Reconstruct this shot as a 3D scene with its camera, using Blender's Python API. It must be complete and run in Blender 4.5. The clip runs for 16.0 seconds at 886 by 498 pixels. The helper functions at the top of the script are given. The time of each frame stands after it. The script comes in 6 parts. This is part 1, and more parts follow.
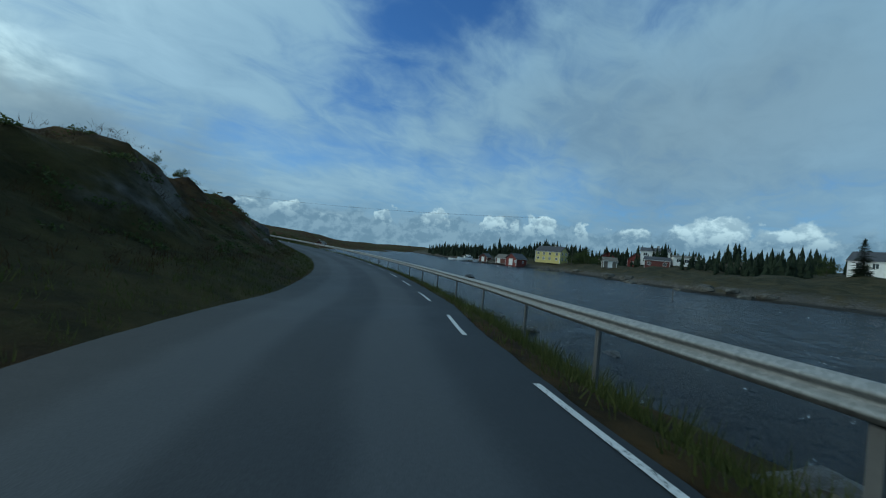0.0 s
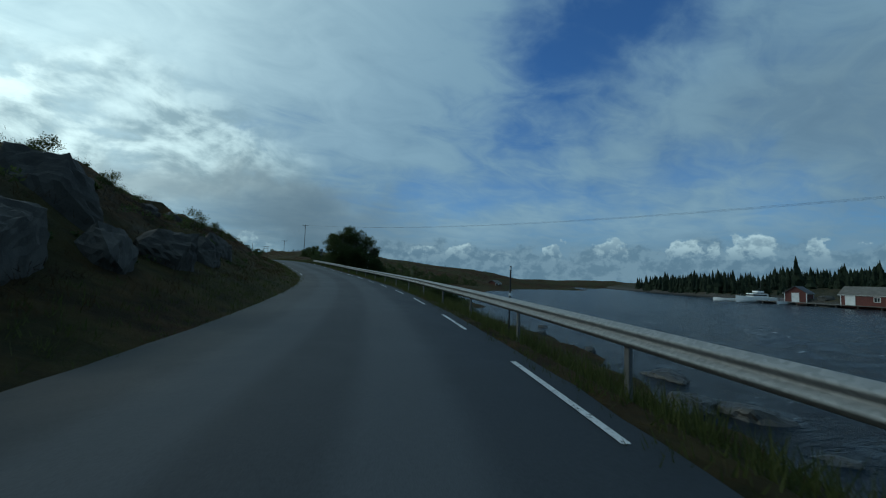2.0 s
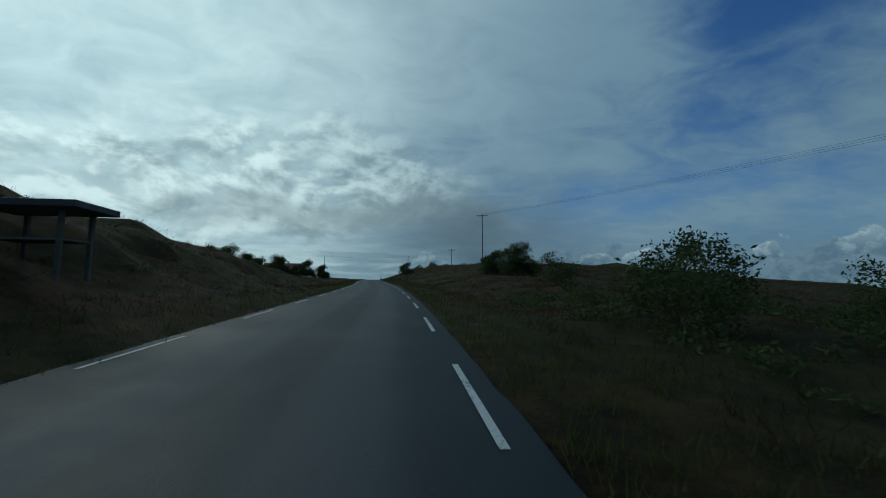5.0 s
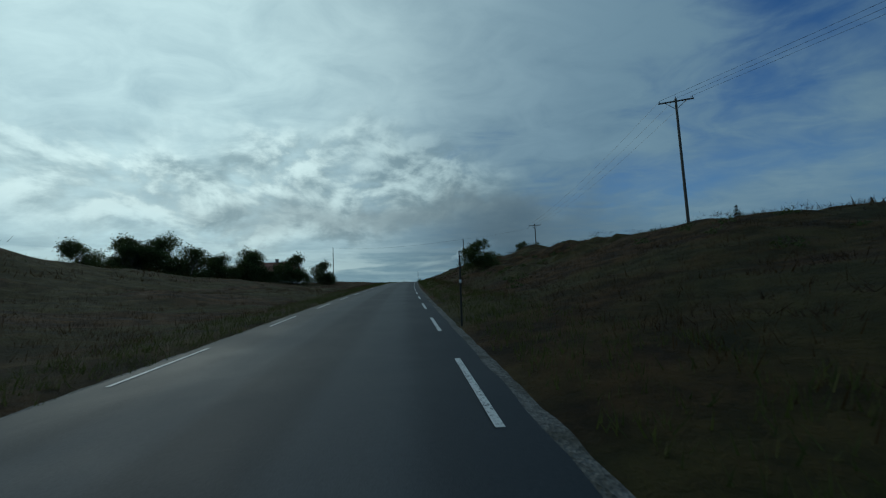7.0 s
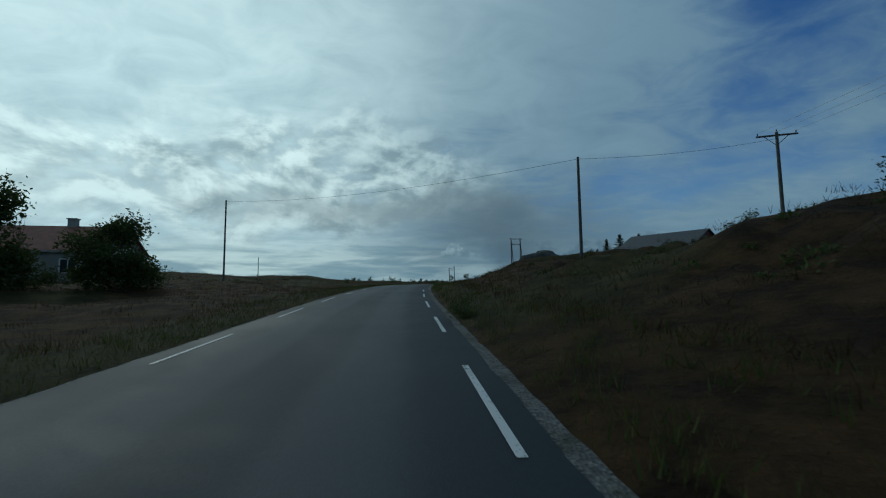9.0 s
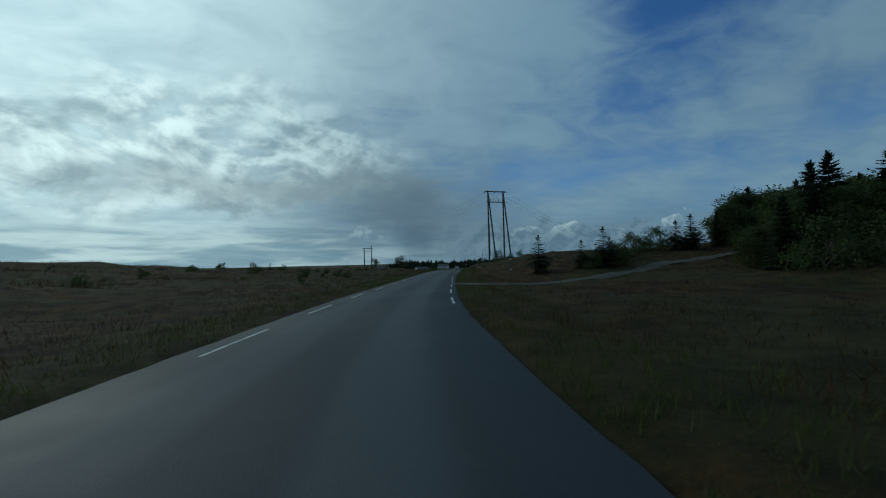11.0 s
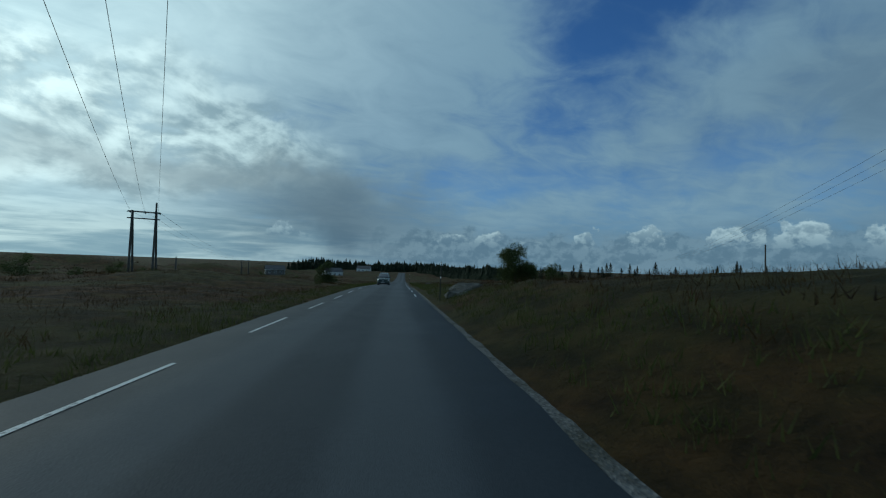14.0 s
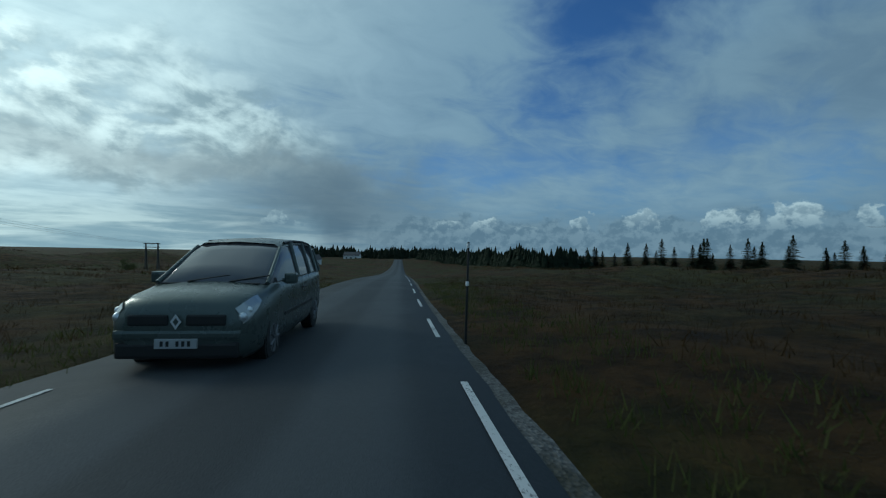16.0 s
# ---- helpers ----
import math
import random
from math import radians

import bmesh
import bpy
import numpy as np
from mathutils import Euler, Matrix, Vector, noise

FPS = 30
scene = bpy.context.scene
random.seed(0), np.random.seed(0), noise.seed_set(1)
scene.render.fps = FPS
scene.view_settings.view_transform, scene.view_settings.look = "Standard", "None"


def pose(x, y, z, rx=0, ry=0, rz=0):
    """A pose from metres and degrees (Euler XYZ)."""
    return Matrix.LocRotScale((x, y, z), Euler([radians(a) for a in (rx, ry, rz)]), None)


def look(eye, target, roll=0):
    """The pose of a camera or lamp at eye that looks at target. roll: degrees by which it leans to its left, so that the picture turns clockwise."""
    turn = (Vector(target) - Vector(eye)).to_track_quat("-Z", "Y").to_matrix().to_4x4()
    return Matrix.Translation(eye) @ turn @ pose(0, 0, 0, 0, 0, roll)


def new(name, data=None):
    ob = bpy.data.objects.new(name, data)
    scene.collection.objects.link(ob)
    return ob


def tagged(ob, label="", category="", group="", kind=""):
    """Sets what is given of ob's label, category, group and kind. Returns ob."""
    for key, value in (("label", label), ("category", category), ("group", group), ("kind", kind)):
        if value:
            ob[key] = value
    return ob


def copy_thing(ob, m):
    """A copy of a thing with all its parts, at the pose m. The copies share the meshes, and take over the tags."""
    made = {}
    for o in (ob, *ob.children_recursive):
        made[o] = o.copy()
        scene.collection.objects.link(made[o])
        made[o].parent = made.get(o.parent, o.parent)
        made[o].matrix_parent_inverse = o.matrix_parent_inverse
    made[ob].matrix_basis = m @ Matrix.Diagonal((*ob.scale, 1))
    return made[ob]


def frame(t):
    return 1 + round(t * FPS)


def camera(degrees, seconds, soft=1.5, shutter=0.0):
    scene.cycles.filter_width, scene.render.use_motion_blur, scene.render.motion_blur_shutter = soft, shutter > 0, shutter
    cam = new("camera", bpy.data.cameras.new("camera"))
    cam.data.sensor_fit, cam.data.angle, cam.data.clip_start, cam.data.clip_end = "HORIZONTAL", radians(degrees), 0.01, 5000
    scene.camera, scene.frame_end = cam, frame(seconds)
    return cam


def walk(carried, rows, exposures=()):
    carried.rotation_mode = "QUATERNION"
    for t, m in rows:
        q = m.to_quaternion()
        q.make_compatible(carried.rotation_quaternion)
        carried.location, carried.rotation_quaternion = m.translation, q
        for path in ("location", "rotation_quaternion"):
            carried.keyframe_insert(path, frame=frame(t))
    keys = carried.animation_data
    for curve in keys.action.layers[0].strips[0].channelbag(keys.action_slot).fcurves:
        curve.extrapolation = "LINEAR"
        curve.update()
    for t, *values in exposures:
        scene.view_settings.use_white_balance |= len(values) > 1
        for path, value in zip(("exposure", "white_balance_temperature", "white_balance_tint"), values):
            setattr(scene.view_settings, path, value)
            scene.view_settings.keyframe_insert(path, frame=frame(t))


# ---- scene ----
cam = camera(97.3, 16.0, soft=1.15, shutter=0.022)

# seconds, x, y, z, tilt, heading, lean
PATH = [
    (0.0, 0.00, 0.00, 7.00, 90.36, -47.69, 5.03),
    (0.5, 9.70, 12.00, 6.64, 91.77, -42.63, 4.68),
    (1.0, 18.04, 24.90, 6.50, 92.76, -35.58, 3.13),
    (1.5, 24.83, 38.62, 6.60, 93.55, -29.48, 3.11),
    (2.0, 30.04, 52.94, 6.87, 94.37, -22.91, 1.89),
    (2.5, 33.52, 67.71, 7.25, 94.88, -16.04, 1.90),
    (3.0, 35.40, 82.72, 7.76, 95.67, -10.67, 0.68),
    (3.5, 35.97, 97.78, 8.46, 96.62, -6.03, 0.39),
    (4.0, 35.64, 112.80, 9.35, 96.58, -3.88, -1.02),
    (4.2, 35.36, 118.78, 9.69, 96.84, -3.30, -0.77),
    (4.5, 34.78, 127.73, 10.18, 96.40, -1.68, -0.30),
    (5.0, 33.21, 142.54, 10.90, 95.74, 1.37, 0.10),
    (5.5, 31.05, 157.22, 11.51, 95.21, 3.01, 0.07),
    (6.0, 28.64, 171.80, 11.99, 94.52, 3.35, -0.80),
    (6.3, 27.13, 180.50, 12.21, 94.04, 3.91, -2.06),
    (6.5, 26.05, 186.28, 12.36, 94.19, 4.87, -2.87),
    (7.0, 22.96, 200.60, 12.82, 95.34, 7.01, -2.57),
    (7.5, 19.65, 214.82, 13.33, 94.93, 6.78, -0.53),
    (8.0, 16.50, 229.00, 13.77, 94.59, 5.90, -1.01),
    (8.5, 13.55, 243.17, 14.19, 93.94, 5.19, -2.26),
    (8.7, 12.41, 248.82, 14.35, 94.34, 5.17, -1.62),
    (9.0, 10.68, 257.29, 14.58, 94.61, 5.52, -0.62),
    (9.5, 7.78, 271.34, 14.97, 94.49, 5.42, 0.07),
    (10.0, 5.24, 285.39, 15.30, 93.94, 2.59, 0.11),
    (10.5, 3.73, 299.52, 15.46, 92.76, -2.76, -0.30),
    (10.8, 3.46, 308.02, 15.44, 91.79, -6.06, -0.90),
    (11.0, 3.53, 313.68, 15.38, 91.87, -7.81, -1.32),
    (11.5, 4.51, 327.73, 15.20, 92.14, -12.58, 0.05),
    (12.0, 6.44, 341.64, 15.06, 92.81, -15.61, -0.57),
    (12.5, 8.88, 355.40, 15.06, 92.41, -16.90, -1.08),
    (13.0, 11.54, 369.07, 15.00, 93.16, -17.52, 1.52),
    (13.2, 12.62, 374.51, 15.02, 93.49, -17.44, 1.85),
    (13.5, 14.30, 382.65, 15.05, 93.62, -18.30, 2.83),
    (14.0, 17.23, 396.13, 14.95, 92.52, -18.68, 2.04),
    (14.5, 20.23, 409.53, 14.64, 92.86, -18.96, 2.73),
    (15.0, 23.22, 422.88, 14.38, 91.90, -18.70, 1.92),
    (15.5, 26.22, 436.16, 13.94, 91.35, -19.15, 1.54),
    (16.0, 29.27, 449.36, 13.34, 90.60, -19.30, 1.02),
]
walk(cam, [(t, pose(x, y, z, tilt, 0, head) @ pose(0, 0, 0, 0, 0, lean)) for t, x, y, z, tilt, head, lean in PATH],
     exposures=[(0.0, 0.58), (1.5, 0.28), (3.5, -0.05), (4.2, -0.2), (7.0, -0.3), (8.7, -0.25), (11.0, -0.1), (12.5, 0.0), (16.0, 0.1)])

# ---- sky and light ----
SUN_AZ, SUN_EL = radians(48), radians(27)
SUN_DIR = Vector((-math.sin(SUN_AZ) * math.cos(SUN_EL), math.cos(SUN_AZ) * math.cos(SUN_EL), math.sin(SUN_EL)))


class Nodes:
    """A small builder for node trees."""

    def __init__(self, tree):
        self.tree = tree
        tree.nodes.clear()

    def add(self, kind, props=(), **inputs):
        node = self.tree.nodes.new(kind)
        for key, value in dict(props).items():
            setattr(node, key, value)
        for key, value in inputs.items():
            self.feed(node, key, value)
        return node

    def feed(self, node, key, value):
        slot = node.inputs[int(key[1:])] if key[0] == "i" and key[1:].isdigit() else node.inputs[key.replace("_", " ")]
        if isinstance(value, bpy.types.NodeSocket):
            self.tree.links.new(value, slot)
        elif isinstance(value, bpy.types.Node):
            self.tree.links.new(value.outputs[0], slot)
        else:
            slot.default_value = value

    def math(self, op, a, b=0.0, c=0.0, clamp=False):
        return self.add("ShaderNodeMath", {"operation": op, "use_clamp": clamp}, i0=a, i1=b, i2=c).outputs[0]

    def mix(self, fac, a, b):
        node = self.add("ShaderNodeMix", {"data_type": "RGBA"})
        self.feed(node, "i0", fac)
        self.feed(node, "i6", a if not isinstance(a, tuple) else (*a[:3], 1))
        self.feed(node, "i7", b if not isinstance(b, tuple) else (*b[:3], 1))
        return node.outputs[2]

    def noise(self, scale, detail=4.0, rough=0.55, vector=None, warp=0.0):
        node = self.add("ShaderNodeTexNoise", Scale=scale, Detail=detail, Roughness=rough, Distortion=warp)
        if vector is not None:
            self.feed(node, "Vector", vector)
        return node.outputs[0]

    def ramp(self, value, *stops):
        node = self.add("ShaderNodeValToRGB")
        self.feed(node, "Fac", value)
        el = node.color_ramp.elements
        while len(el) < len(stops):
            el.new(0.5)
        for e, (at, col) in zip(el, stops):
            e.position = at
            e.color = (col, col, col, 1) if not isinstance(col, tuple) else (*col, 1)
        return node.outputs[0]

    def span(self, value, a, b, c=0.0, d=1.0):
        return self.add("ShaderNodeMapRange", {"interpolation_type": "SMOOTHSTEP"}, i0=value, i1=a, i2=b, i3=c, i4=d).outputs[0]


def make_sky():
    world = bpy.data.worlds.new("sky")
    scene.world = world
    world.use_nodes = True
    n = Nodes(world.node_tree)
    blue = n.add("ShaderNodeTexSky", {"sky_type": "NISHITA", "sun_disc": False, "sun_elevation": SUN_EL, "sun_rotation": -SUN_AZ,
                                      "air_density": 1.0, "dust_density": 0.4, "ozone_density": 2.5})
    way = n.add("ShaderNodeTexCoord").outputs["Generated"]
    sep = n.add("ShaderNodeSeparateXYZ", i0=way)
    x, y, z = sep.outputs
    up = n.math("MAXIMUM", z, 0.0)
    deg = 180 / math.pi
    east = n.math("MULTIPLY", n.math("ARCTAN2", x, y), deg)
    high = n.math("MULTIPLY", n.math("ARCSINE", z), deg)
    # uneven edges for the cloud masses
    rag = n.noise(3.2, 5.0, 0.55, way)
    rag_b = n.noise(4.1, 5.0, 0.55, n.add("ShaderNodeVectorMath", {"operation": "ADD"}, i0=way, i1=(7, 3, 1)).outputs[0])
    az = n.math("ADD", east, n.math("MULTIPLY", n.math("SUBTRACT", rag, 0.5), 34))
    el = n.math("ADD", high, n.math("MULTIPLY", n.math("SUBTRACT", rag_b, 0.5), 20))

    def mass(az0, el0, wide, tall, a=az, e=el):
        """A soft-edged mass round an azimuth (from +y to +x) and an elevation, in degrees."""
        u = n.math("DIVIDE", n.math("SUBTRACT", a, az0), wide)
        v = n.math("DIVIDE", n.math("SUBTRACT", e, el0), tall)
        return n.math("EXPONENT", n.math("MULTIPLY", n.math("ADD", n.math("MULTIPLY", u, u), n.math("MULTIPLY", v, v)), -1.0))

    def tint(colour, *by):
        return n.add("ShaderNodeVectorMath", {"operation": "MULTIPLY"}, i0=colour, i1=by).outputs[0]

    def plus(*terms):
        total = terms[0]
        for t in terms[1:]:
            total = n.math("ADD", total, t)
        return total

    # thin high cloud: the ray meets a layer overhead, drawn out by the wind
    lift = n.math("ADD", up, 0.22)
    flat = n.add("ShaderNodeCombineXYZ", i0=n.math("DIVIDE", x, lift), i1=n.math("DIVIDE", y, lift), i2=0.35)
    drawn = n.add("ShaderNodeMapping", Vector=flat)
    drawn.inputs["Rotation"].default_value = (0, 0, radians(-62))
    drawn.inputs["Scale"].default_value = (0.75, 1.15, 1.0)
    soft = n.noise(0.9, 4.0, 0.5, flat)
    wisp = n.noise(1.7, 7.0, 0.55, drawn.outputs[0], 0.5)
    fine = n.noise(5.2, 8.0, 0.58, drawn.outputs[0], 0.8)
    toward = n.add("ShaderNodeVectorMath", {"operation": "DOT_PRODUCT"}, i0=way, i1=tuple(SUN_DIR)).outputs["Value"]
    near_sun = n.span(toward, 0.25, 1.0)
    open_blue = plus(n.math("MULTIPLY", mass(36, 28, 15, 13), 0.72), n.math("MULTIPLY", mass(62, 37, 34, 8), 0.60),
                     n.math("MULTIPLY", mass(56, 12, 9, 4), 0.34), n.math("MULTIPLY", mass(30, 13, 16, 2.5), 0.22))
    cover = plus(0.80, n.math("MULTIPLY", n.math("SUBTRACT", soft, 0.5), 0.9), n.math("MULTIPLY", n.math("SUBTRACT", wisp, 0.5), 1.25), n.math("MULTIPLY", n.math("SUBTRACT", fine, 0.5), 0.85),
                 n.math("MULTIPLY", near_sun, 0.35), n.math("MULTIPLY", open_blue, -1.0))
    mask = n.math("MULTIPLY", n.span(cover, 0.02, 0.92), 0.96)
    glow = n.math("POWER", n.math("MAXIMUM", toward, 0.0), 4.6)
    thick = n.span(plus(n.math("MULTIPLY", soft, 0.42), n.math("MULTIPLY", wisp, 0.33), n.math("MULTIPLY", fine, 0.25)), 0.34, 0.64)
    lit = n.mix(thick, (0.098, 0.196, 0.290), (0.160, 0.290, 0.390))
    sunlit = n.mix(thick, (0.40, 0.61, 0.68), (0.74, 1.02, 1.05))
    cloud = n.mix(n.math("MULTIPLY", glow, 1.15, clamp=True), lit, sunlit)
    # a flat grey mass over the sound
    grey = n.math("MULTIPLY", mass(80, 17, 26, 11), 0.9, clamp=True)
    cloud = n.mix(n.math("MULTIPLY", grey, 0.8), cloud, n.mix(thick, (0.088, 0.150, 0.195), (0.130, 0.210, 0.262)))
    mask = n.math("MAXIMUM", mask, n.math("MULTIPLY", n.span(grey, 0.25, 0.6), 0.9))
    tinted = tint(blue.outputs[0], 0.026, 0.056, 0.086)
    col = n.mix(mask, tinted, cloud)
    # brighter air low in the north-east
    pale = n.math("MULTIPLY", mass(32, 9, 26, 7), 0.5)
    col = n.mix(pale, col, n.mix(thick, (0.150, 0.270, 0.365), (0.235, 0.385, 0.470)))
    # heaped cells towards the sun, bright above and grey beneath
    cell_vec = n.add("ShaderNodeCombineXYZ", i0=n.math("MULTIPLY", east, 0.072), i1=n.math("MULTIPLY", high, 0.118), i2=0.0)
    cell = n.noise(1.55, 7.0, 0.56, cell_vec, 0.25)
    cell_low = n.noise(1.55, 7.0, 0.56, n.add("ShaderNodeVectorMath", {"operation": "ADD"}, i0=cell_vec, i1=(-0.06, 0.15, 0)).outputs[0], 0.25)
    relief = n.span(n.math("SUBTRACT", cell, cell_low), -0.14, 0.14)
    cells = n.math("MULTIPLY", n.span(mass(-30, 13, 36, 9.5), 0.25, 0.8), n.span(cell, 0.36, 0.50))
    cell_col = n.mix(glow, n.mix(relief, (0.115, 0.205, 0.262), (0.36, 0.54, 0.60)), n.mix(relief, (0.34, 0.51, 0.56), (0.96, 1.24, 1.24)))
    col = n.mix(n.math("MULTIPLY", cells, 0.92), col, cell_col)
    # pale bank along the horizon, streaked towards the sun
    streak = n.noise(1.9, 6.0, 0.55, n.add("ShaderNodeCombineXYZ", i0=n.math("MULTIPLY", east, 0.045), i1=n.math("MULTIPLY", high, 0.34), i2=4.0), 0.3)
    bank = n.math("MULTIPLY", n.span(plus(high, n.math("MULTIPLY", streak, 5.0)), 10.5, 5.0), 0.85)
    bank_col = n.mix(near_sun, n.mix(streak, (0.084, 0.172, 0.250), (0.150, 0.262, 0.350)), n.mix(n.span(streak, 0.36, 0.62), (0.20, 0.35, 0.42), (0.54, 0.74, 0.75)))
    col = n.mix(bank, col, bank_col)
    # a long cloud with a dark base and the rain under it
    shelf = n.math("MULTIPLY", mass(-14, 9.0, 27, 2.6, east, plus(el, n.math("MULTIPLY", east, 0.05))), 0.75)
    col = n.mix(shelf, col, n.mix(near_sun, (0.085, 0.140, 0.180), (0.27, 0.38, 0.42)))
    rain = n.math("MULTIPLY", mass(3, 4.0, 13, 6.0, east), 0.76, clamp=True)
    col = n.mix(rain, col, n.mix(n.span(high, 1.0, 8.0), (0.056, 0.112, 0.168), (0.086, 0.142, 0.182)))
    # heads of cumulus standing on the horizon
    lump_vec = n.add("ShaderNodeCombineXYZ", i0=x, i1=y, i2=n.math("MULTIPLY", z, 1.2))
    puff = n.noise(24.0, 6.0, 0.58, lump_vec, 0.1)
    puff_b = n.noise(24.0, 6.0, 0.58, n.add("ShaderNodeVectorMath", {"operation": "ADD"}, i0=lump_vec, i1=(0.008, 0.004, -0.010)).outputs[0], 0.1)
    side = n.noise(13.0, 5.0, 0.6, n.add("ShaderNodeVectorMath", {"operation": "ADD"}, i0=lump_vec, i1=(3, 5, 2)).outputs[0], 0.1)
    drift = n.math("ADD", east, n.math("MULTIPLY", n.math("SUBTRACT", side, 0.5), 9.0))
    swell = n.math("ADD", high, n.math("MULTIPLY", n.math("SUBTRACT", puff, 0.5), 4.2))
    heads = 0.0
    for az0, el0, wide, tall in ((20, 3.4, 4.5, 1.7), (25, 4.6, 2.0, 1.5), (39.4, 4.8, 1.5, 1.2), (46, 4.9, 2.2, 1.3), (54.3, 5.0, 1.3, 1.3), (57, 4.4, 1.3, 1.0), (61.2, 5.6, 1.9, 1.6),
                                 (67, 5.0, 1.8, 1.0), (74, 4.6, 2.2, 1.2), (82, 5.6, 4.6, 2.4), (90, 5.0, 3.5, 2.0), (-3, 4.2, 3.0, 1.2), (31, 3.4, 2.4, 1.0)):
        rise = n.math("SUBTRACT", swell, el0 - 0.3 * tall)
        heads = n.math("MAXIMUM", heads, mass(az0, 0, wide, tall, drift, n.math("MAXIMUM", rise, n.math("MULTIPLY", rise, 0.35))))
    low_top = plus(high, n.math("MULTIPLY", n.math("SUBTRACT", side, 0.5), 7.0), n.math("MULTIPLY", n.math("SUBTRACT", puff, 0.5), 3.0))
    low_bank = n.math("MULTIPLY", n.span(low_top, 5.4, 4.2), n.span(east, 4, 16))
    col = n.mix(n.math("MULTIPLY", low_bank, 0.62), col, n.mix(n.span(n.math("SUBTRACT", puff, puff_b), -0.10, 0.10), (0.080, 0.155, 0.215), (0.150, 0.250, 0.315)))
    head = n.span(heads, 0.36, 0.58)
    light = plus(n.math("MULTIPLY", n.span(n.math("SUBTRACT", puff, puff_b), -0.10, 0.10), 0.55), n.math("MULTIPLY", n.span(high, 2.8, 6.4), 0.45))
    head_col = n.mix(light, (0.085, 0.170, 0.245), (0.40, 0.57, 0.62))
    col = n.mix(n.math("MULTIPLY", head, n.span(high, 2.6, 5.2, 0.0, 0.80)), col, head_col)
    back = n.add("ShaderNodeBackground", Color=col, Strength=1.0)
    n.add("ShaderNodeOutputWorld", Surface=back)


make_sky()
sun = new("sun", bpy.data.lights.new("sun", "SUN"))
sun.data.energy, sun.data.angle, sun.data.color = 0.55, radians(14), (0.92, 1.0, 0.92)
sun.matrix_world = look((0, 0, 60), tuple(Vector((0, 0, 60)) - SUN_DIR))


# ---- materials ----
def material(name, build, rough=0.8, metal=0.0, spec=0.5):
    m = bpy.data.materials.new(name)
    m.use_nodes = True
    n = Nodes(m.node_tree)
    shader = n.add("ShaderNodeBsdfPrincipled", Roughness=rough, Metallic=metal)
    shader.inputs["Specular IOR Level"].default_value = spec
    n.add("ShaderNodeOutputMaterial", Surface=shader)
    build(n, shader)
    return m


def plain(name, col, rough=0.7, metal=0.0, vary=0.25, scale=3.0, bump=0.0, spec=0.4):
    """A colour with soft stains and fine grain."""

    def build(n, shader):
        where = n.add("ShaderNodeTexCoord").outputs["Object"]
        big = n.noise(scale, 5.0, 0.6, where)
        small = n.noise(scale * 14, 3.0, 0.6, where)
        t = n.math("ADD", n.math("MULTIPLY", big, 0.7), n.math("MULTIPLY", small, 0.3))
        dark, light = tuple(c * (1 - vary) for c in col), tuple(min(1, c * (1 + vary)) for c in col)
        n.feed(shader, "Base_Color", n.mix(n.span(t, 0.3, 0.7), dark, light))
        n.feed(shader, "Roughness", n.span(small, 0.2, 0.8, max(0.05, rough - 0.1), min(1, rough + 0.1)))
        if bump:
            n.feed(shader, "Normal", n.add("ShaderNodeBump", Strength=bump, Distance=0.02, Height=small))

    return material(name, build, rough, metal, spec)


def foliage(name, dark, light):
    def build(n, shader):
        island = n.add("ShaderNodeNewGeometry").outputs["Random Per Island"]
        big = n.noise(0.8, 3.0, 0.5, n.add("ShaderNodeTexCoord").outputs["Object"])
        n.feed(shader, "Base_Color", n.mix(n.math("ADD", n.math("MULTIPLY", island, 0.6), n.math("MULTIPLY", big, 0.4)), dark, light))

    m = bpy.data.materials.new(name)
    m.use_nodes = True
    n = Nodes(m.node_tree)
    shader = n.add("ShaderNodeBsdfPrincipled", Roughness=0.75)
    shader.inputs["Specular IOR Level"].default_value = 0.2
    build(n, shader)
    thin = n.add("ShaderNodeBsdfTranslucent")
    n.tree.links.new(shader.inputs["Base Color"].links[0].from_socket, thin.inputs["Color"])
    n.add("ShaderNodeOutputMaterial", Surface=n.add("ShaderNodeMixShader", i0=0.42, i1=shader, i2=thin))
    return m


def build_ground(n, shader):
    where = n.add("ShaderNodeTexCoord").outputs["Object"]
    geo = n.add("ShaderNodeNewGeometry")
    slope = n.add("ShaderNodeSeparateXYZ", i0=geo.outputs["Normal"]).outputs[2]
    big = n.noise(0.09, 6.0, 0.6, where, 0.6)
    mid = n.noise(0.9, 8.0, 0.68, where)
    small = n.noise(7.0, 6.0, 0.75, where)
    heath = n.mix(n.span(mid, 0.35, 0.65), (0.018, 0.010, 0.004), (0.082, 0.042, 0.014))
    grass = n.mix(n.span(mid, 0.3, 0.7), (0.020, 0.021, 0.006), (0.066, 0.054, 0.016))
    base = n.mix(n.span(big, 0.42, 0.58), heath, grass)
    base = n.mix(n.math("MULTIPLY", n.span(small, 0.45, 0.75), 0.5), base, (0.056, 0.034, 0.014))
    rock = n.mix(n.span(mid, 0.3, 0.7), (0.06, 0.058, 0.052), (0.15, 0.145, 0.13))
    steep = n.math("MULTIPLY", n.span(slope, 0.84, 0.66), n.span(n.noise(0.35, 4.0, 0.6, where), 0.44, 0.58))
    n.feed(shader, "Base_Color", n.mix(steep, base, rock))
    h = n.math("ADD", n.math("MULTIPLY", mid, 0.6), n.math("MULTIPLY", small, 0.4))
    n.feed(shader, "Normal", n.add("ShaderNodeBump", Strength=1.0, Distance=0.45, Height=h))


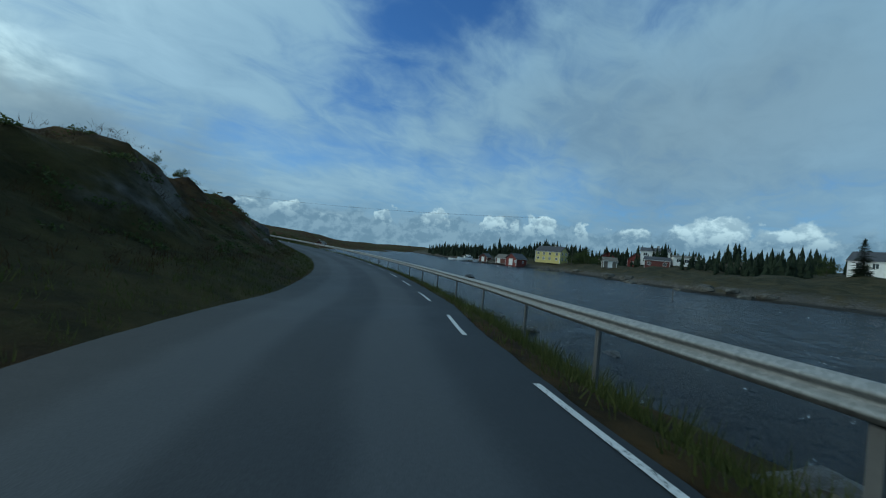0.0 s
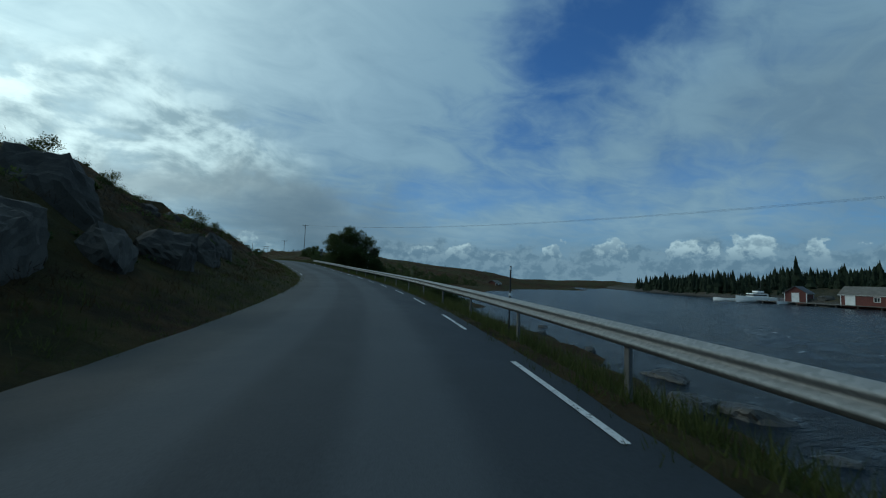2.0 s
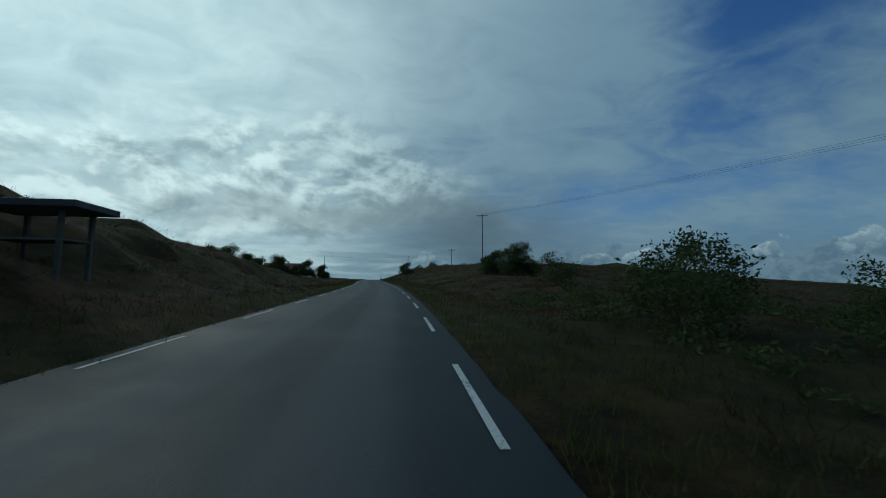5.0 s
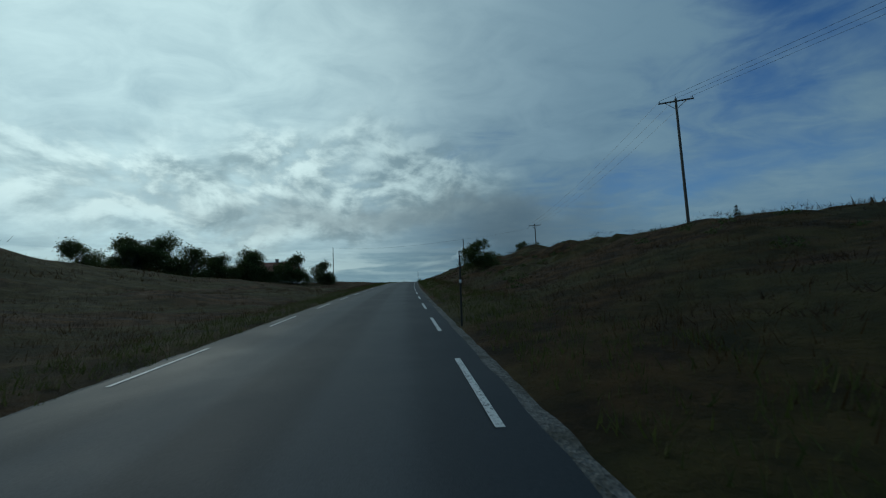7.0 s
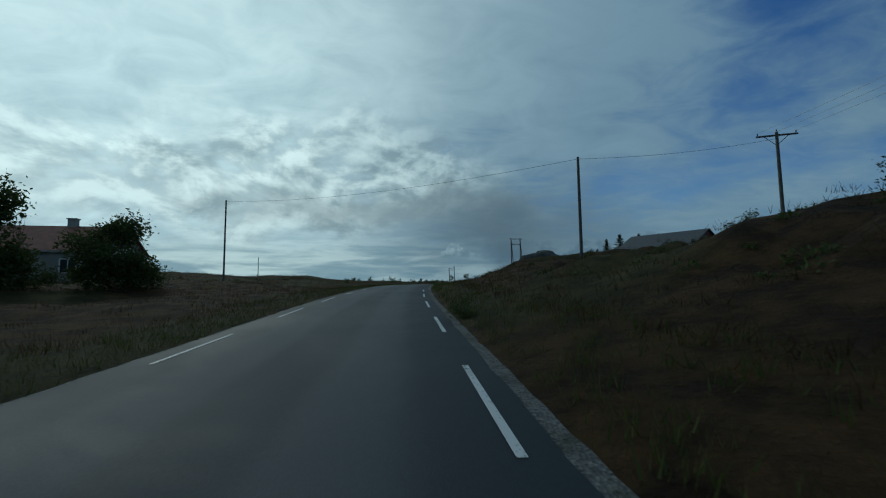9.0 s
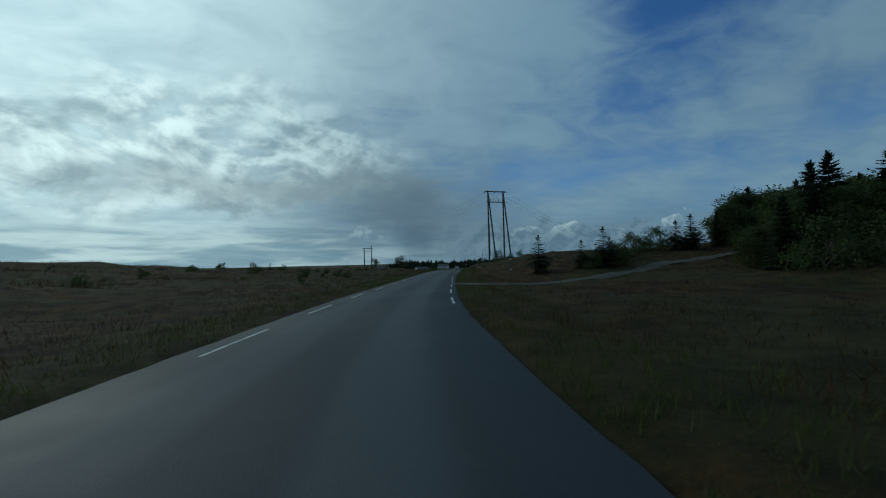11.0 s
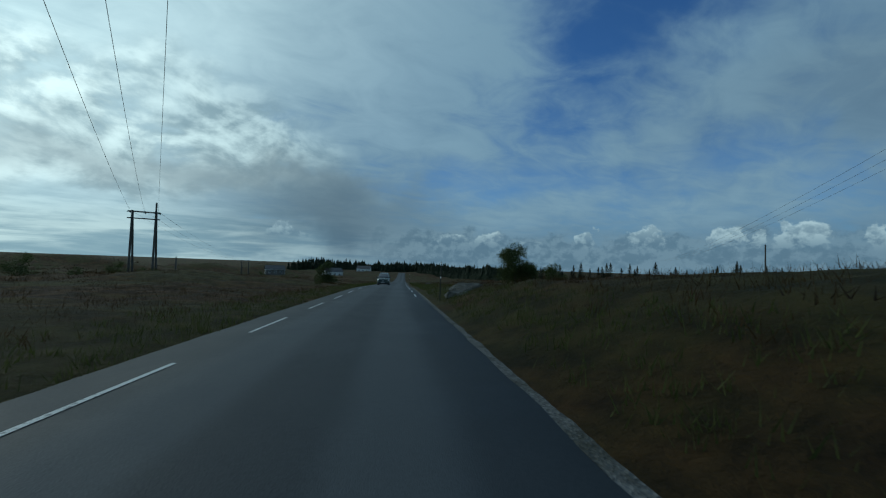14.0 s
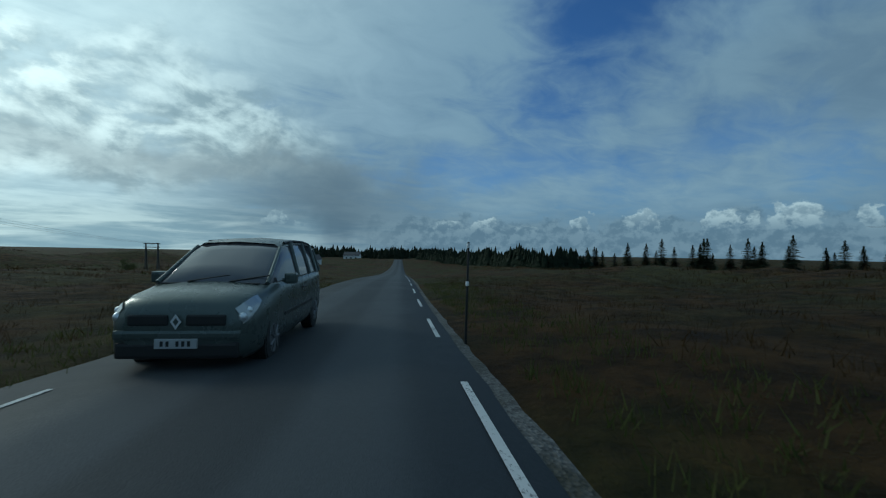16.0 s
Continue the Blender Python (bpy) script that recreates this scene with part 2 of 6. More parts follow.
def build_asphalt(n, shader):
    where = n.add("ShaderNodeTexCoord").outputs["Object"]
    uv = n.add("ShaderNodeUVMap", {"uv_map": "lane"}).outputs[0]
    across = n.add("ShaderNodeSeparateXYZ", i0=uv).outputs[0]
    stones = n.add("ShaderNodeTexVoronoi", Vector=where, Scale=70.0).outputs["Distance"]
    patch = n.noise(0.25, 8.0, 0.72, where, 0.5)
    grain = n.noise(30.0, 3.0, 0.7, where)
    # worn wheel tracks and the dark strip of later surfacing between them
    wob = n.math("ADD", n.math("ABSOLUTE", across), n.math("MULTIPLY", n.math("SUBTRACT", patch, 0.5), 0.5))
    track = n.math("MULTIPLY", n.span(wob, 0.35, 0.75), n.span(wob, 1.85, 1.35))
    t = n.math("ADD", n.math("MULTIPLY", patch, 0.42), n.math("ADD", n.math("MULTIPLY", track, 0.22), n.math("MULTIPLY", grain, 0.36)))
    n.feed(shader, "Base_Color", n.mix(n.span(t, 0.2, 0.85), (0.022, 0.026, 0.030), (0.066, 0.073, 0.080)))
    n.feed(shader, "Roughness", n.span(patch, 0.3, 0.7, 0.64, 0.80))
    n.feed(shader, "Normal", n.add("ShaderNodeBump", Strength=0.35, Distance=0.006, Height=n.math("ADD", stones, grain)))


def build_water(n, shader):
    where = n.add("ShaderNodeTexCoord").outputs["Object"]
    stretch = n.add("ShaderNodeMapping", Vector=where)
    stretch.inputs["Rotation"].default_value = (0, 0, radians(30))
    stretch.inputs["Scale"].default_value = (0.6, 1.5, 1.0)
    chop = n.noise(0.9, 7.0, 0.66, stretch.outputs[0], 0.3)
    ripple = n.noise(4.0, 4.0, 0.6, stretch.outputs[0], 0.3)
    h = n.math("ADD", n.math("MULTIPLY", chop, 0.75), n.math("MULTIPLY", ripple, 0.25))
    foam = n.math("MULTIPLY", n.span(chop, 0.60, 0.70), n.span(ripple, 0.45, 0.6))
    n.feed(shader, "Base_Color", n.mix(foam, (0.006, 0.019, 0.033), (0.36, 0.42, 0.46)))
    n.feed(shader, "Normal", n.add("ShaderNodeBump", Strength=1.0, Distance=3.2, Height=h))


def build_rock(n, shader):
    where = n.add("ShaderNodeTexCoord").outputs["Object"]
    big = n.noise(0.9, 6.0, 0.65, where, 0.5)
    small = n.noise(12.0, 5.0, 0.7, where)
    col = n.mix(n.span(big, 0.3, 0.7), (0.048, 0.045, 0.039), (0.140, 0.134, 0.118))
    col = n.mix(n.math("MULTIPLY", n.span(small, 0.5, 0.72), 0.6), col, (0.07, 0.075, 0.05))
    split = n.noise(0.8, 3.0, 0.5, where, 2.5)
    seam = n.span(n.math("ABSOLUTE", n.math("SUBTRACT", split, 0.5)), 0.016, 0.004)
    col = n.mix(n.math("MULTIPLY", seam, 0.8), col, (0.04, 0.038, 0.03))
    n.feed(shader, "Base_Color", col)
    n.feed(shader, "Normal", n.add("ShaderNodeBump", Strength=0.7, Distance=0.08, Height=n.math("ADD", big, n.math("MULTIPLY", small, 0.3))))


def build_zinc(n, shader):
    where = n.add("ShaderNodeTexCoord").outputs["Object"]
    spang = n.add("ShaderNodeTexVoronoi", Vector=where, Scale=22.0).outputs["Color"]
    stain = n.noise(9.0, 5.0, 0.65, where, 0.4)
    g = n.add("ShaderNodeSeparateXYZ", i0=spang).outputs[0]
    t = n.math("ADD", n.math("MULTIPLY", g, 0.3), n.math("MULTIPLY", stain, 0.7))
    n.feed(shader, "Base_Color", n.mix(n.span(t, 0.25, 0.75), (0.18, 0.195, 0.20), (0.27, 0.288, 0.292)))
    n.feed(shader, "Roughness", n.span(stain, 0.3, 0.7, 0.58, 0.75))


def build_gravel(n, shader):
    where = n.add("ShaderNodeTexCoord").outputs["Object"]
    st = n.add("ShaderNodeTexVoronoi", Vector=where, Scale=26.0)
    g = n.add("ShaderNodeSeparateXYZ", i0=st.outputs["Color"]).outputs[0]
    dirt = n.noise(1.2, 5.0, 0.6, where)
    col = n.mix(g, (0.050, 0.050, 0.048), (0.155, 0.152, 0.146))
    n.feed(shader, "Base_Color", n.mix(n.math("MULTIPLY", n.span(dirt, 0.45, 0.65), 0.65), col, (0.032, 0.030, 0.016)))
    n.feed(shader, "Normal", n.add("ShaderNodeBump", Strength=0.9, Distance=0.02, Height=st.outputs["Distance"]))


def build_line(n, shader):
    where = n.add("ShaderNodeTexCoord").outputs["Object"]
    chips = n.noise(22.0, 6.0, 0.75, where)
    wear = n.noise(0.7, 4.0, 0.6, where)
    gone = n.span(n.math("ADD", chips, n.math("MULTIPLY", wear, 0.55)), 0.80, 0.92)
    n.feed(shader, "Base_Color", n.mix(gone, n.mix(wear, (0.42, 0.43, 0.43), (0.58, 0.59, 0.58)), (0.07, 0.075, 0.08)))


GROUND = material("heath and grass", build_ground, 0.95, 0, 0.15)
ASPHALT = material("worn asphalt", build_asphalt, 0.62, 0, 0.25)
WATER = material("choppy water", build_water, 0.22, 0, 0.25)
ROCK = material("lichen grey rock", build_rock, 0.85, 0, 0.3)
WETROCK = plain("dark wet rock", (0.045, 0.043, 0.038), 0.5, 0, 0.45, 2.0, 0.6)
ZINC = material("weathered zinc", build_zinc, 0.65, 0.2, 0.4)
DULLZINC = plain("dull grey steel", (0.12, 0.125, 0.125), 0.6, 0.4, 0.15)
CRUMBLE = plain("crumbled pale edge", (0.26, 0.26, 0.25), 0.85, 0, 0.6, 5.0, 0.6)
GRAVEL = material("shoulder gravel", build_gravel, 0.9, 0, 0.3)
LINE = material("worn road paint", build_line, 0.6, 0, 0.4)
POLE = plain("tarred pole wood", (0.085, 0.080, 0.070), 0.8, 0, 0.35, 4.0, 0.3)
STEEL = plain("dark steel", (0.10, 0.105, 0.11), 0.5, 0.8, 0.2)
BARK = plain("grey bark", (0.075, 0.062, 0.050), 0.9, 0, 0.35, 6.0, 0.5)
LEAF = foliage("broad leaves", (0.028, 0.044, 0.015), (0.085, 0.110, 0.036))
NEEDLE = foliage("spruce needles", (0.012, 0.024, 0.014), (0.034, 0.052, 0.028))
TUFT = foliage("moor grass", (0.030, 0.017, 0.006), (0.078, 0.043, 0.015))
VERGE = foliage("verge grass", (0.034, 0.046, 0.012), (0.095, 0.105, 0.030))
HEATHER = foliage("heather", (0.020, 0.013, 0.008), (0.060, 0.034, 0.019))
BLACK = plain("black plastic", (0.02, 0.02, 0.02), 0.5, 0, 0.1)
WHITE = plain("white paint", (0.78, 0.79, 0.78), 0.55, 0, 0.08, 2.0)


# ---- helpers of this scene ----
def mesh_of(name, verts, faces, mat, smooth=False):
    me = bpy.data.meshes.new(name)
    me.from_pydata(verts, [], faces)
    me.materials.append(mat)
    if smooth:
        me.polygons.foreach_set("use_smooth", [True] * len(me.polygons))
    me.update()
    return me


def part(name, bm, mat, parent, label="", smooth=False):
    """One mesh object under a thing; takes a bmesh or a mesh."""
    if isinstance(bm, bmesh.types.BMesh):
        me = bpy.data.meshes.new(name)
        bm.to_mesh(me)
        bm.free()
        me.materials.append(mat)
        if smooth:
            me.polygons.foreach_set("use_smooth", [True] * len(me.polygons))
    else:
        me = bm
    ob = new(name, me)
    ob.parent = parent
    return tagged(ob, label)


def box(bm, lo, hi, m=Matrix(), bevel=0.0):
    c = [(a + b) / 2 for a, b in zip(lo, hi)]
    size = [b - a for a, b in zip(lo, hi)]
    made = bmesh.ops.create_cube(bm, size=1, matrix=m @ Matrix.Translation(c) @ Matrix.Diagonal((*size, 1)))
    if bevel:
        edges = {e for v in made["verts"] for e in v.link_edges}
        bmesh.ops.bevel(bm, geom=list(edges), offset=bevel, segments=2, affect="EDGES", profile=0.6)
    return bm


def rod(bm, a, b, r0, r1=None, sides=10):
    a, b = Vector(a), Vector(b)
    r1 = r0 if r1 is None else r1
    turn = (b - a).to_track_quat("Z", "Y").to_matrix().to_4x4()
    bmesh.ops.create_cone(bm, cap_ends=True, segments=sides, radius1=r0, radius2=r1, depth=(b - a).length,
                          matrix=Matrix.Translation((a + b) / 2) @ turn)
    return bm


def thing(name, x, y, z, turn=0.0, label="", category="", group="", kind=""):
    ob = new(name)
    ob.empty_display_size = 0.3
    ob.matrix_basis = pose(x, y, z, 0, 0, turn)
    return tagged(ob, label, category, group, kind)


# ---- the road's line: x, y, height of the middle ----
ROAD = [
    (-37, -62, 5.9), (-20, -30, 5.8), (-0.4, 0.3, 5.65), (8.3, 11.1, 5.33), (16.1, 22.8, 5.18),
    (22.6, 35.3, 5.23), (27.6, 48.0, 5.43), (31.4, 61.7, 5.74), (33.9, 76.2, 6.19), (34.9, 89.1, 6.7),
    (34.7, 101.1, 7.31), (34.0, 115.1, 8.14), (32.7, 132.9, 9.09), (29.9, 154.6, 10.06), (26.3, 176.2, 10.76),
    (22.0, 197.7, 11.39), (17.1, 219.3, 12.13), (12.4, 240.9, 12.78), (8.1, 262.3, 13.38), (5.0, 279.0, 13.81),
    (2.8, 296.0, 14.07), (2.2, 312.0, 14.05), (3.3, 328.1, 13.85), (6.1, 346.0, 13.71), (9.4, 363.8, 13.68),
    (13.0, 381.5, 13.7), (16.8, 399.0, 13.53), (20.6, 416.7, 13.15), (24.0, 432.2, 12.73), (27.4, 447.8, 12.07),
    (31.0, 463.6, 11.45), (36.0, 485.0, 10.83), (49.7, 543.4, 8.23), (67.9, 621.3, 6.93), (88.3, 709.0, 8.43),
]


def glide(rows, step):
    """A smooth line through the rows (Catmull-Rom), cut into even steps."""
    pts = np.array(rows, float)
    pts = np.vstack([2 * pts[0] - pts[1], pts, 2 * pts[-1] - pts[-2]])
    out = []
    for i in range(1, len(pts) - 2):
        p0, p1, p2, p3 = pts[i - 1:i + 3]
        for u in np.linspace(0, 1, 24, endpoint=False):
            out.append(0.5 * (2 * p1 + (p2 - p0) * u + (2 * p0 - 5 * p1 + 4 * p2 - p3) * u * u + (3 * p1 - p0 - 3 * p2 + p3) * u ** 3))
    out = np.array(out + [pts[-2]])
    run = np.concatenate([[0], np.cumsum(np.linalg.norm(np.diff(out[:, :2], axis=0), axis=1))])
    at = np.arange(0, run[-1], step)
    return np.column_stack([np.interp(at, run, out[:, k]) for k in range(3)]), at


LINE_XYZ, LINE_S = glide(ROAD, 0.5)
S0 = LINE_S[np.argmin(np.abs(LINE_XYZ[:, 0] + 0.4) + np.abs(LINE_XYZ[:, 1] - 0.3))]
LINE_S = LINE_S - S0
TAN = np.gradient(LINE_XYZ[:, :2], axis=0)
TAN /= np.linalg.norm(TAN, axis=1)[:, None]


def road_at(s, d=0.0):
    """x, y of the point d metres right of the road's middle at s, the height of the middle there, and the heading in degrees."""
    at = float(np.clip((s - LINE_S[0]) / 0.5, 0, len(LINE_S) - 1.001))
    k, u = int(at), at - int(at)
    c, t = LINE_XYZ[k] * (1 - u) + LINE_XYZ[k + 1] * u, TAN[k] * (1 - u) + TAN[k + 1] * u
    over = s - LINE_S[0] - at * 0.5
    return c[0] + t[1] * d + t[0] * over, c[1] - t[0] * d + t[1] * over, c[2], math.degrees(math.atan2(-t[0], t[1]))


def right_edge(s):
    """How far the asphalt reaches right of the middle."""
    return float(np.interp(s, [0, 50, 66, 80, 95, 115, 128, 200, 345, 375, 445, 500], [2.75, 2.95, 3.15, 3.1, 2.7, 2.6, 2.85, 2.66, 2.85, 2.66, 2.52, 2.6]))


def left_edge(s):
    """How far the asphalt reaches left of the middle."""
    return float(np.interp(s, [0, 50, 75, 130, 170, 205, 226, 250, 330, 460], [2.62, 2.7, 2.95, 3.12, 3.05, 2.9, 2.66, 2.6, 2.56, 2.8]))


# height of the ground over the road, station by station, at these distances from its middle
REACH = [3, 6, 10, 18, 35, 70, 200]
STATION = [-60, 0, 50, 75, 100, 140, 165, 185, 207, 230, 290, 330, 358, 366, 374, 420, 437, 480, 640]
LEFT = [
    (0, 0.9, 3.2, 5.3, 6.8, 8.5, 9), (0, 0.9, 3.3, 5.4, 6.8, 8.5, 9), (0, 1.2, 3.8, 6.2, 7.6, 8.8, 9.5), (0, 1.4, 4.3, 6.7, 8.1, 9, 10),
    (0, 1.0, 3.1, 5.5, 7.6, 8.5, 9), (0, 0.8, 3.5, 5.9, 8.3, 9.3, 9.5), (0, 0.8, 3.5, 6.0, 8.3, 9.3, 9), (0, 0.4, 2.0, 4.6, 7.2, 8.4, 8), (0, 0.0, 0.8, 2.8, 6.6, 8.2, 8), (0, -0.3, -0.2, 0.8, 6.2, 8.0, 7.5),
    (0, 0, 0.2, 0.5, 1.4, 2.5, 4), (0, -0.2, -0.2, 0, 0, 0.3, 0), (0, 0, 0, 0.15, 0.15, 0.2, -0.9), (0, 0, 0.1, 0.2, 0.2, 0.2, -1.1), (0, 0, 0.1, 0.2, 0.2, 0.2, -1.2), (0, 0, 0.1, 0.3, 0.4, 0.0, -2.0), (0, 0, 0.1, 0.25, 0.3, -0.1, -2.1),
    (0, 0, 0.1, 0.1, 0.1, -0.4, -2.5), (0, 0, 0, 0, 0, -0.5, -2.0),
]
RIGHT = [
    (-0.05, -1.6, -2.8, -4, -6, -9, -14), (-0.05, -1.6, -2.8, -4, -6, -9, -14), (-0.05, -1.5, -2.8, -4, -6, -9, -14), (-0.03, -1.3, -2.5, -3.9, -6, -9, -14),
    (0, -1.0, -2.0, -3.6, -5.2, -9, -15), (0, -0.5, -1.1, -3.6, -6.6, -9, -15), (0, 0, 0, -0.9, -2.8, -7, -15), (0, 0.3, 0.9, 1.2, 0.2, -5.6, -15), (0, 0.2, 0.7, 1.2, 1.8, -2, -13), (0, 0.5, 1.85, 3.75, 4.6, 3.2, -12),
    (0, 0.7, 2.0, 2.6, 2.5, 0, -12), (0, -0.2, 0, 0.3, 1.0, 0.8, -9), (0, -0.1, -0.2, 0.05, 1.6, 2.6, -8), (0, 0.2, 0.4, 0.9, 1.9, 3.0, -7.5), (0, 0.7, 1.45, 2.2, 2.9, 3.1, -7), (0, 1.2, 1.6, 2.0, 2.3, 1.8, -6), (0, 0.6, 0.8, 1.1, 1.5, 1.3, -5.5),
    (0, 0.2, 0.2, 0.5, 1.0, 0.8, -4), (0, 0, 0.2, 0.5, 1, 1.2, 0),
]
LEFT, RIGHT = np.array(LEFT), np.array(RIGHT)
SEA = 3.5
# low mounds on the moor: x, y, height, spread
MOUNDS = [(-85, 483, 6.2, 26), (-62, 402, 3.6, 16), (-95, 375, 4.5, 26), (-48, 530, 1.0, 20), (-125, 440, 6.5, 34), (-70, 560, 1.2, 24), (-40, 365, 1.2, 9), (-72, 618, 6.0, 24), (-38, 645, 6.0, 18), (-100, 600, 6.5, 28), (-12, 668, 5.5, 15)]


def ground(s, d):
    """x, y, z of the ground's sheet."""
    x, y, z, _ = road_at(s, max(-60, min(60, d)))
    if abs(d) > 60:
        x += d - math.copysign(60, d)
    wide = abs(d)
    extra = (left_edge(s) if d < 0 else right_edge(s)) - 2.63
    a = wide - extra * max(0.0, min(1.0, (20 - wide) / 14))
    tab = LEFT if d < 0 else RIGHT
    row = [np.interp(s, STATION, tab[:, k]) for k in range(len(REACH))]
    rise = np.interp(a, [0, 2.7] + REACH + [900], [-0.09, -0.09] + row + [row[-1] - 1])
    if a < 2.7:
        return x, y, z + rise
    rough = min(1.0, (a - 2.7) / 7)
    p = Vector((x, y, 0))
    n = noise.fractal(p * 0.055, 1.0, 2.0, 4) * 0.9 * min(1.6, rough * (0.4 + a / 30)) + noise.fractal(p * 0.42 + Vector((7, 0, 0)), 1.0, 2.0, 3) * 0.22 * rough
    if 0 < d < 45 and 346 < s < 376:
        n *= 0.35
    if d < -5 and s < 215:
        crag = noise.fractal(Vector((x * 0.21, y * 0.21, 4)), 0.8, 2.3, 5)
        steep = float(np.interp(s, [-20, 30, 110, 215], [0.8, 1.5, 1.0, 0.5])) * min(1.0, (a - 5) / 4)
        n += steep * (math.floor(crag * 3.2) / 3.2 * 0.75 + crag * 0.35)
    if 7 < d < 60 and 235 < s < 315:
        crag = noise.fractal(Vector((x * 0.3, y * 0.3, 9)), 0.8, 2.3, 5)
        n += 0.8 * min(1.0, (a - 7) / 4) * (math.floor(crag * 3) / 3 * 0.7 + crag * 0.4)
    if a < 90:
        n += max(0.0, noise.fractal(p * 0.16 + Vector((0, 9, 0)), 0.9, 2.1, 4)) * 0.9 * min(1.0, max(0.0, rise) / 4)
    if a > 60:
        n += (4.5 if d > 0 else float(np.interp(s, [200, 320], [4.5, 1.5]))) * min(1.0, (a - 60) / 90) * noise.fractal(p * 0.024 + Vector((3, 1, 0)), 0.9, 2.0, 4)
    if d < -15:
        n += sum(h * math.exp(-((x - mx) ** 2 + (y - my) ** 2) / (r * r)) for mx, my, h, r in MOUNDS if abs(y - my) < 90)
    if a > 150:
        u = min(1.0, (a - 150) / 500)
        hill = 5.0 if d > 0 else float(np.interp(s, [230, 300], [14.0, 2.5]))
        n += u * (hill / 6 + hill * noise.fractal(p * 0.0055, 0.9, 2.1, 5)) + u * (2.0 if d > 0 or s > 260 else 5.0) * noise.fractal(p * 0.021, 0.8, 2.2, 4)
    return x, y, z + rise + n


def ground_sheet():
    cols = [0, 2.4, 2.55, 2.9, 3.3, 3.7, 4.2, 4.8, 5.4, 6.1, 6.9, 7.8, 8.8, 9.9, 11, 12.5, 14, 15.7, 17.5, 19.5, 22, 25, 28, 32, 36, 41, 47, 54, 62,
            72, 83, 95, 108, 122, 138, 156, 176, 198, 224, 254, 290, 330, 380, 440, 520, 620, 760, 950, 1300, 3000]
    cols = [-c for c in reversed(cols[1:])] + cols
    rows = list(np.arange(LINE_S[0], 500, 1.0)) + list(np.arange(500, LINE_S[-1], 5.0)) + [LINE_S[-1] + e for e in (20, 60, 150, 400, 1000, 3000)]
    verts = [ground(s, d) for s in rows for d in cols]
    w = len(cols)
    faces = [(i * w + j, i * w + j + 1, (i + 1) * w + j + 1, (i + 1) * w + j) for i in range(len(rows) - 1) for j in range(w - 1)]
    ob = new("ground", mesh_of("ground", verts, faces, GROUND, True))
    tagged(ob, "heath and rough grass on rocky coastal ground", "ground", kind="structure")


ground_sheet()


ROAD_END = LINE_S[-1] - 1


def asphalt():
    """The road's slab, with uneven edges."""
    rows = np.arange(LINE_S[0], ROAD_END, 0.5)
    verts, across = [], []
    for s in rows:
        lo = -left_edge(s) + 0.05 * noise.fractal(Vector((s * 0.8, 1, 0)), 0.7, 2.2, 4)
        hi = right_edge(s) + 0.05 * noise.fractal(Vector((s * 0.8, 5, 0)), 0.7, 2.2, 4)
        for d, h in ((lo - 0.09, -0.13), (lo, -0.02), (-1.2, 0.015), (0, 0.03), (1.2, 0.015), (hi, -0.02), (hi + 0.09, -0.13)):
            x, y, z, _ = road_at(s, d)
            verts.append((x, y, z + h))
            across.append((d, s))
    faces = [(i * 7 + j, i * 7 + j + 1, i * 7 + j + 8, i * 7 + j + 7) for i in range(len(rows) - 1) for j in range(6)]
    me = mesh_of("road", verts, faces, ASPHALT, True)
    uv = me.uv_layers.new(name="lane")
    loops = np.empty(len(me.loops), np.int32)
    me.loops.foreach_get("vertex_index", loops)
    uv.data.foreach_set("uv", np.array(across)[loops].ravel())
    return new("road", me)


road = asphalt()
tagged(road, "narrow worn grey asphalt road with dashed white edge lines", "road", kind="structure")


def sea():
    xs = [0, 10] + list(np.arange(20, 110, 0.8)) + list(np.arange(110, 260, 5)) + [300, 400, 600, 1000, 2000, 4500]
    ys = [-3000, -1200, -500, -200] + list(np.arange(-60, 180, 0.8)) + list(np.arange(180, 420, 6)) + [500, 700, 1000, 1600, 3000, 4500]
    verts = [(x, y, SEA + 0.13 * noise.fractal(Vector((x * 0.35 + y * 0.15, y * 0.60 - x * 0.1, 0)), 0.7, 2.1, 4) * (1 if 20 <= x < 200 and -60 <= y < 300 else 0)) for x in xs for y in ys]
    w = len(ys)
    faces = [(i * w + j, (i + 1) * w + j, (i + 1) * w + j + 1, i * w + j + 1) for i in range(len(xs) - 1) for j in range(w - 1)]
    ob = new("water", mesh_of("water", verts, faces, WATER, True))
    tagged(ob, "dark blue wind-ruffled sea channel", "water", kind="structure")


sea()


def place(x, y):
    """s, d and the ground's height under x, y."""
    k = int(np.argmin((LINE_XYZ[:, 0] - x) ** 2 + (LINE_XYZ[:, 1] - y) ** 2))
    t = TAN[k]
    d = (x - LINE_XYZ[k, 0]) * t[1] - (y - LINE_XYZ[k, 1]) * t[0]
    if abs(d) > 60:
        side = math.copysign(60, d)
        k = int(np.argmin(np.abs(LINE_XYZ[:, 1] - TAN[:, 0] * side - y)))
        d = side + x - (LINE_XYZ[k, 0] + TAN[k, 1] * side)
    return LINE_S[k], d, ground(LINE_S[k], d)[2]


def ground_z(x, y):
    return place(x, y)[2]


# ---- the land across the channel ----
SHORE = [(60, -260), (66, -60), (84, 15), (112, 44), (136, 72), (143, 108), (158, 128), (198, 190), (242, 255), (310, 335), (430, 440), (640, 620)]


def shore_x(y):
    return float(np.interp(y, [p[1] for p in SHORE], [p[0] for p in SHORE]))


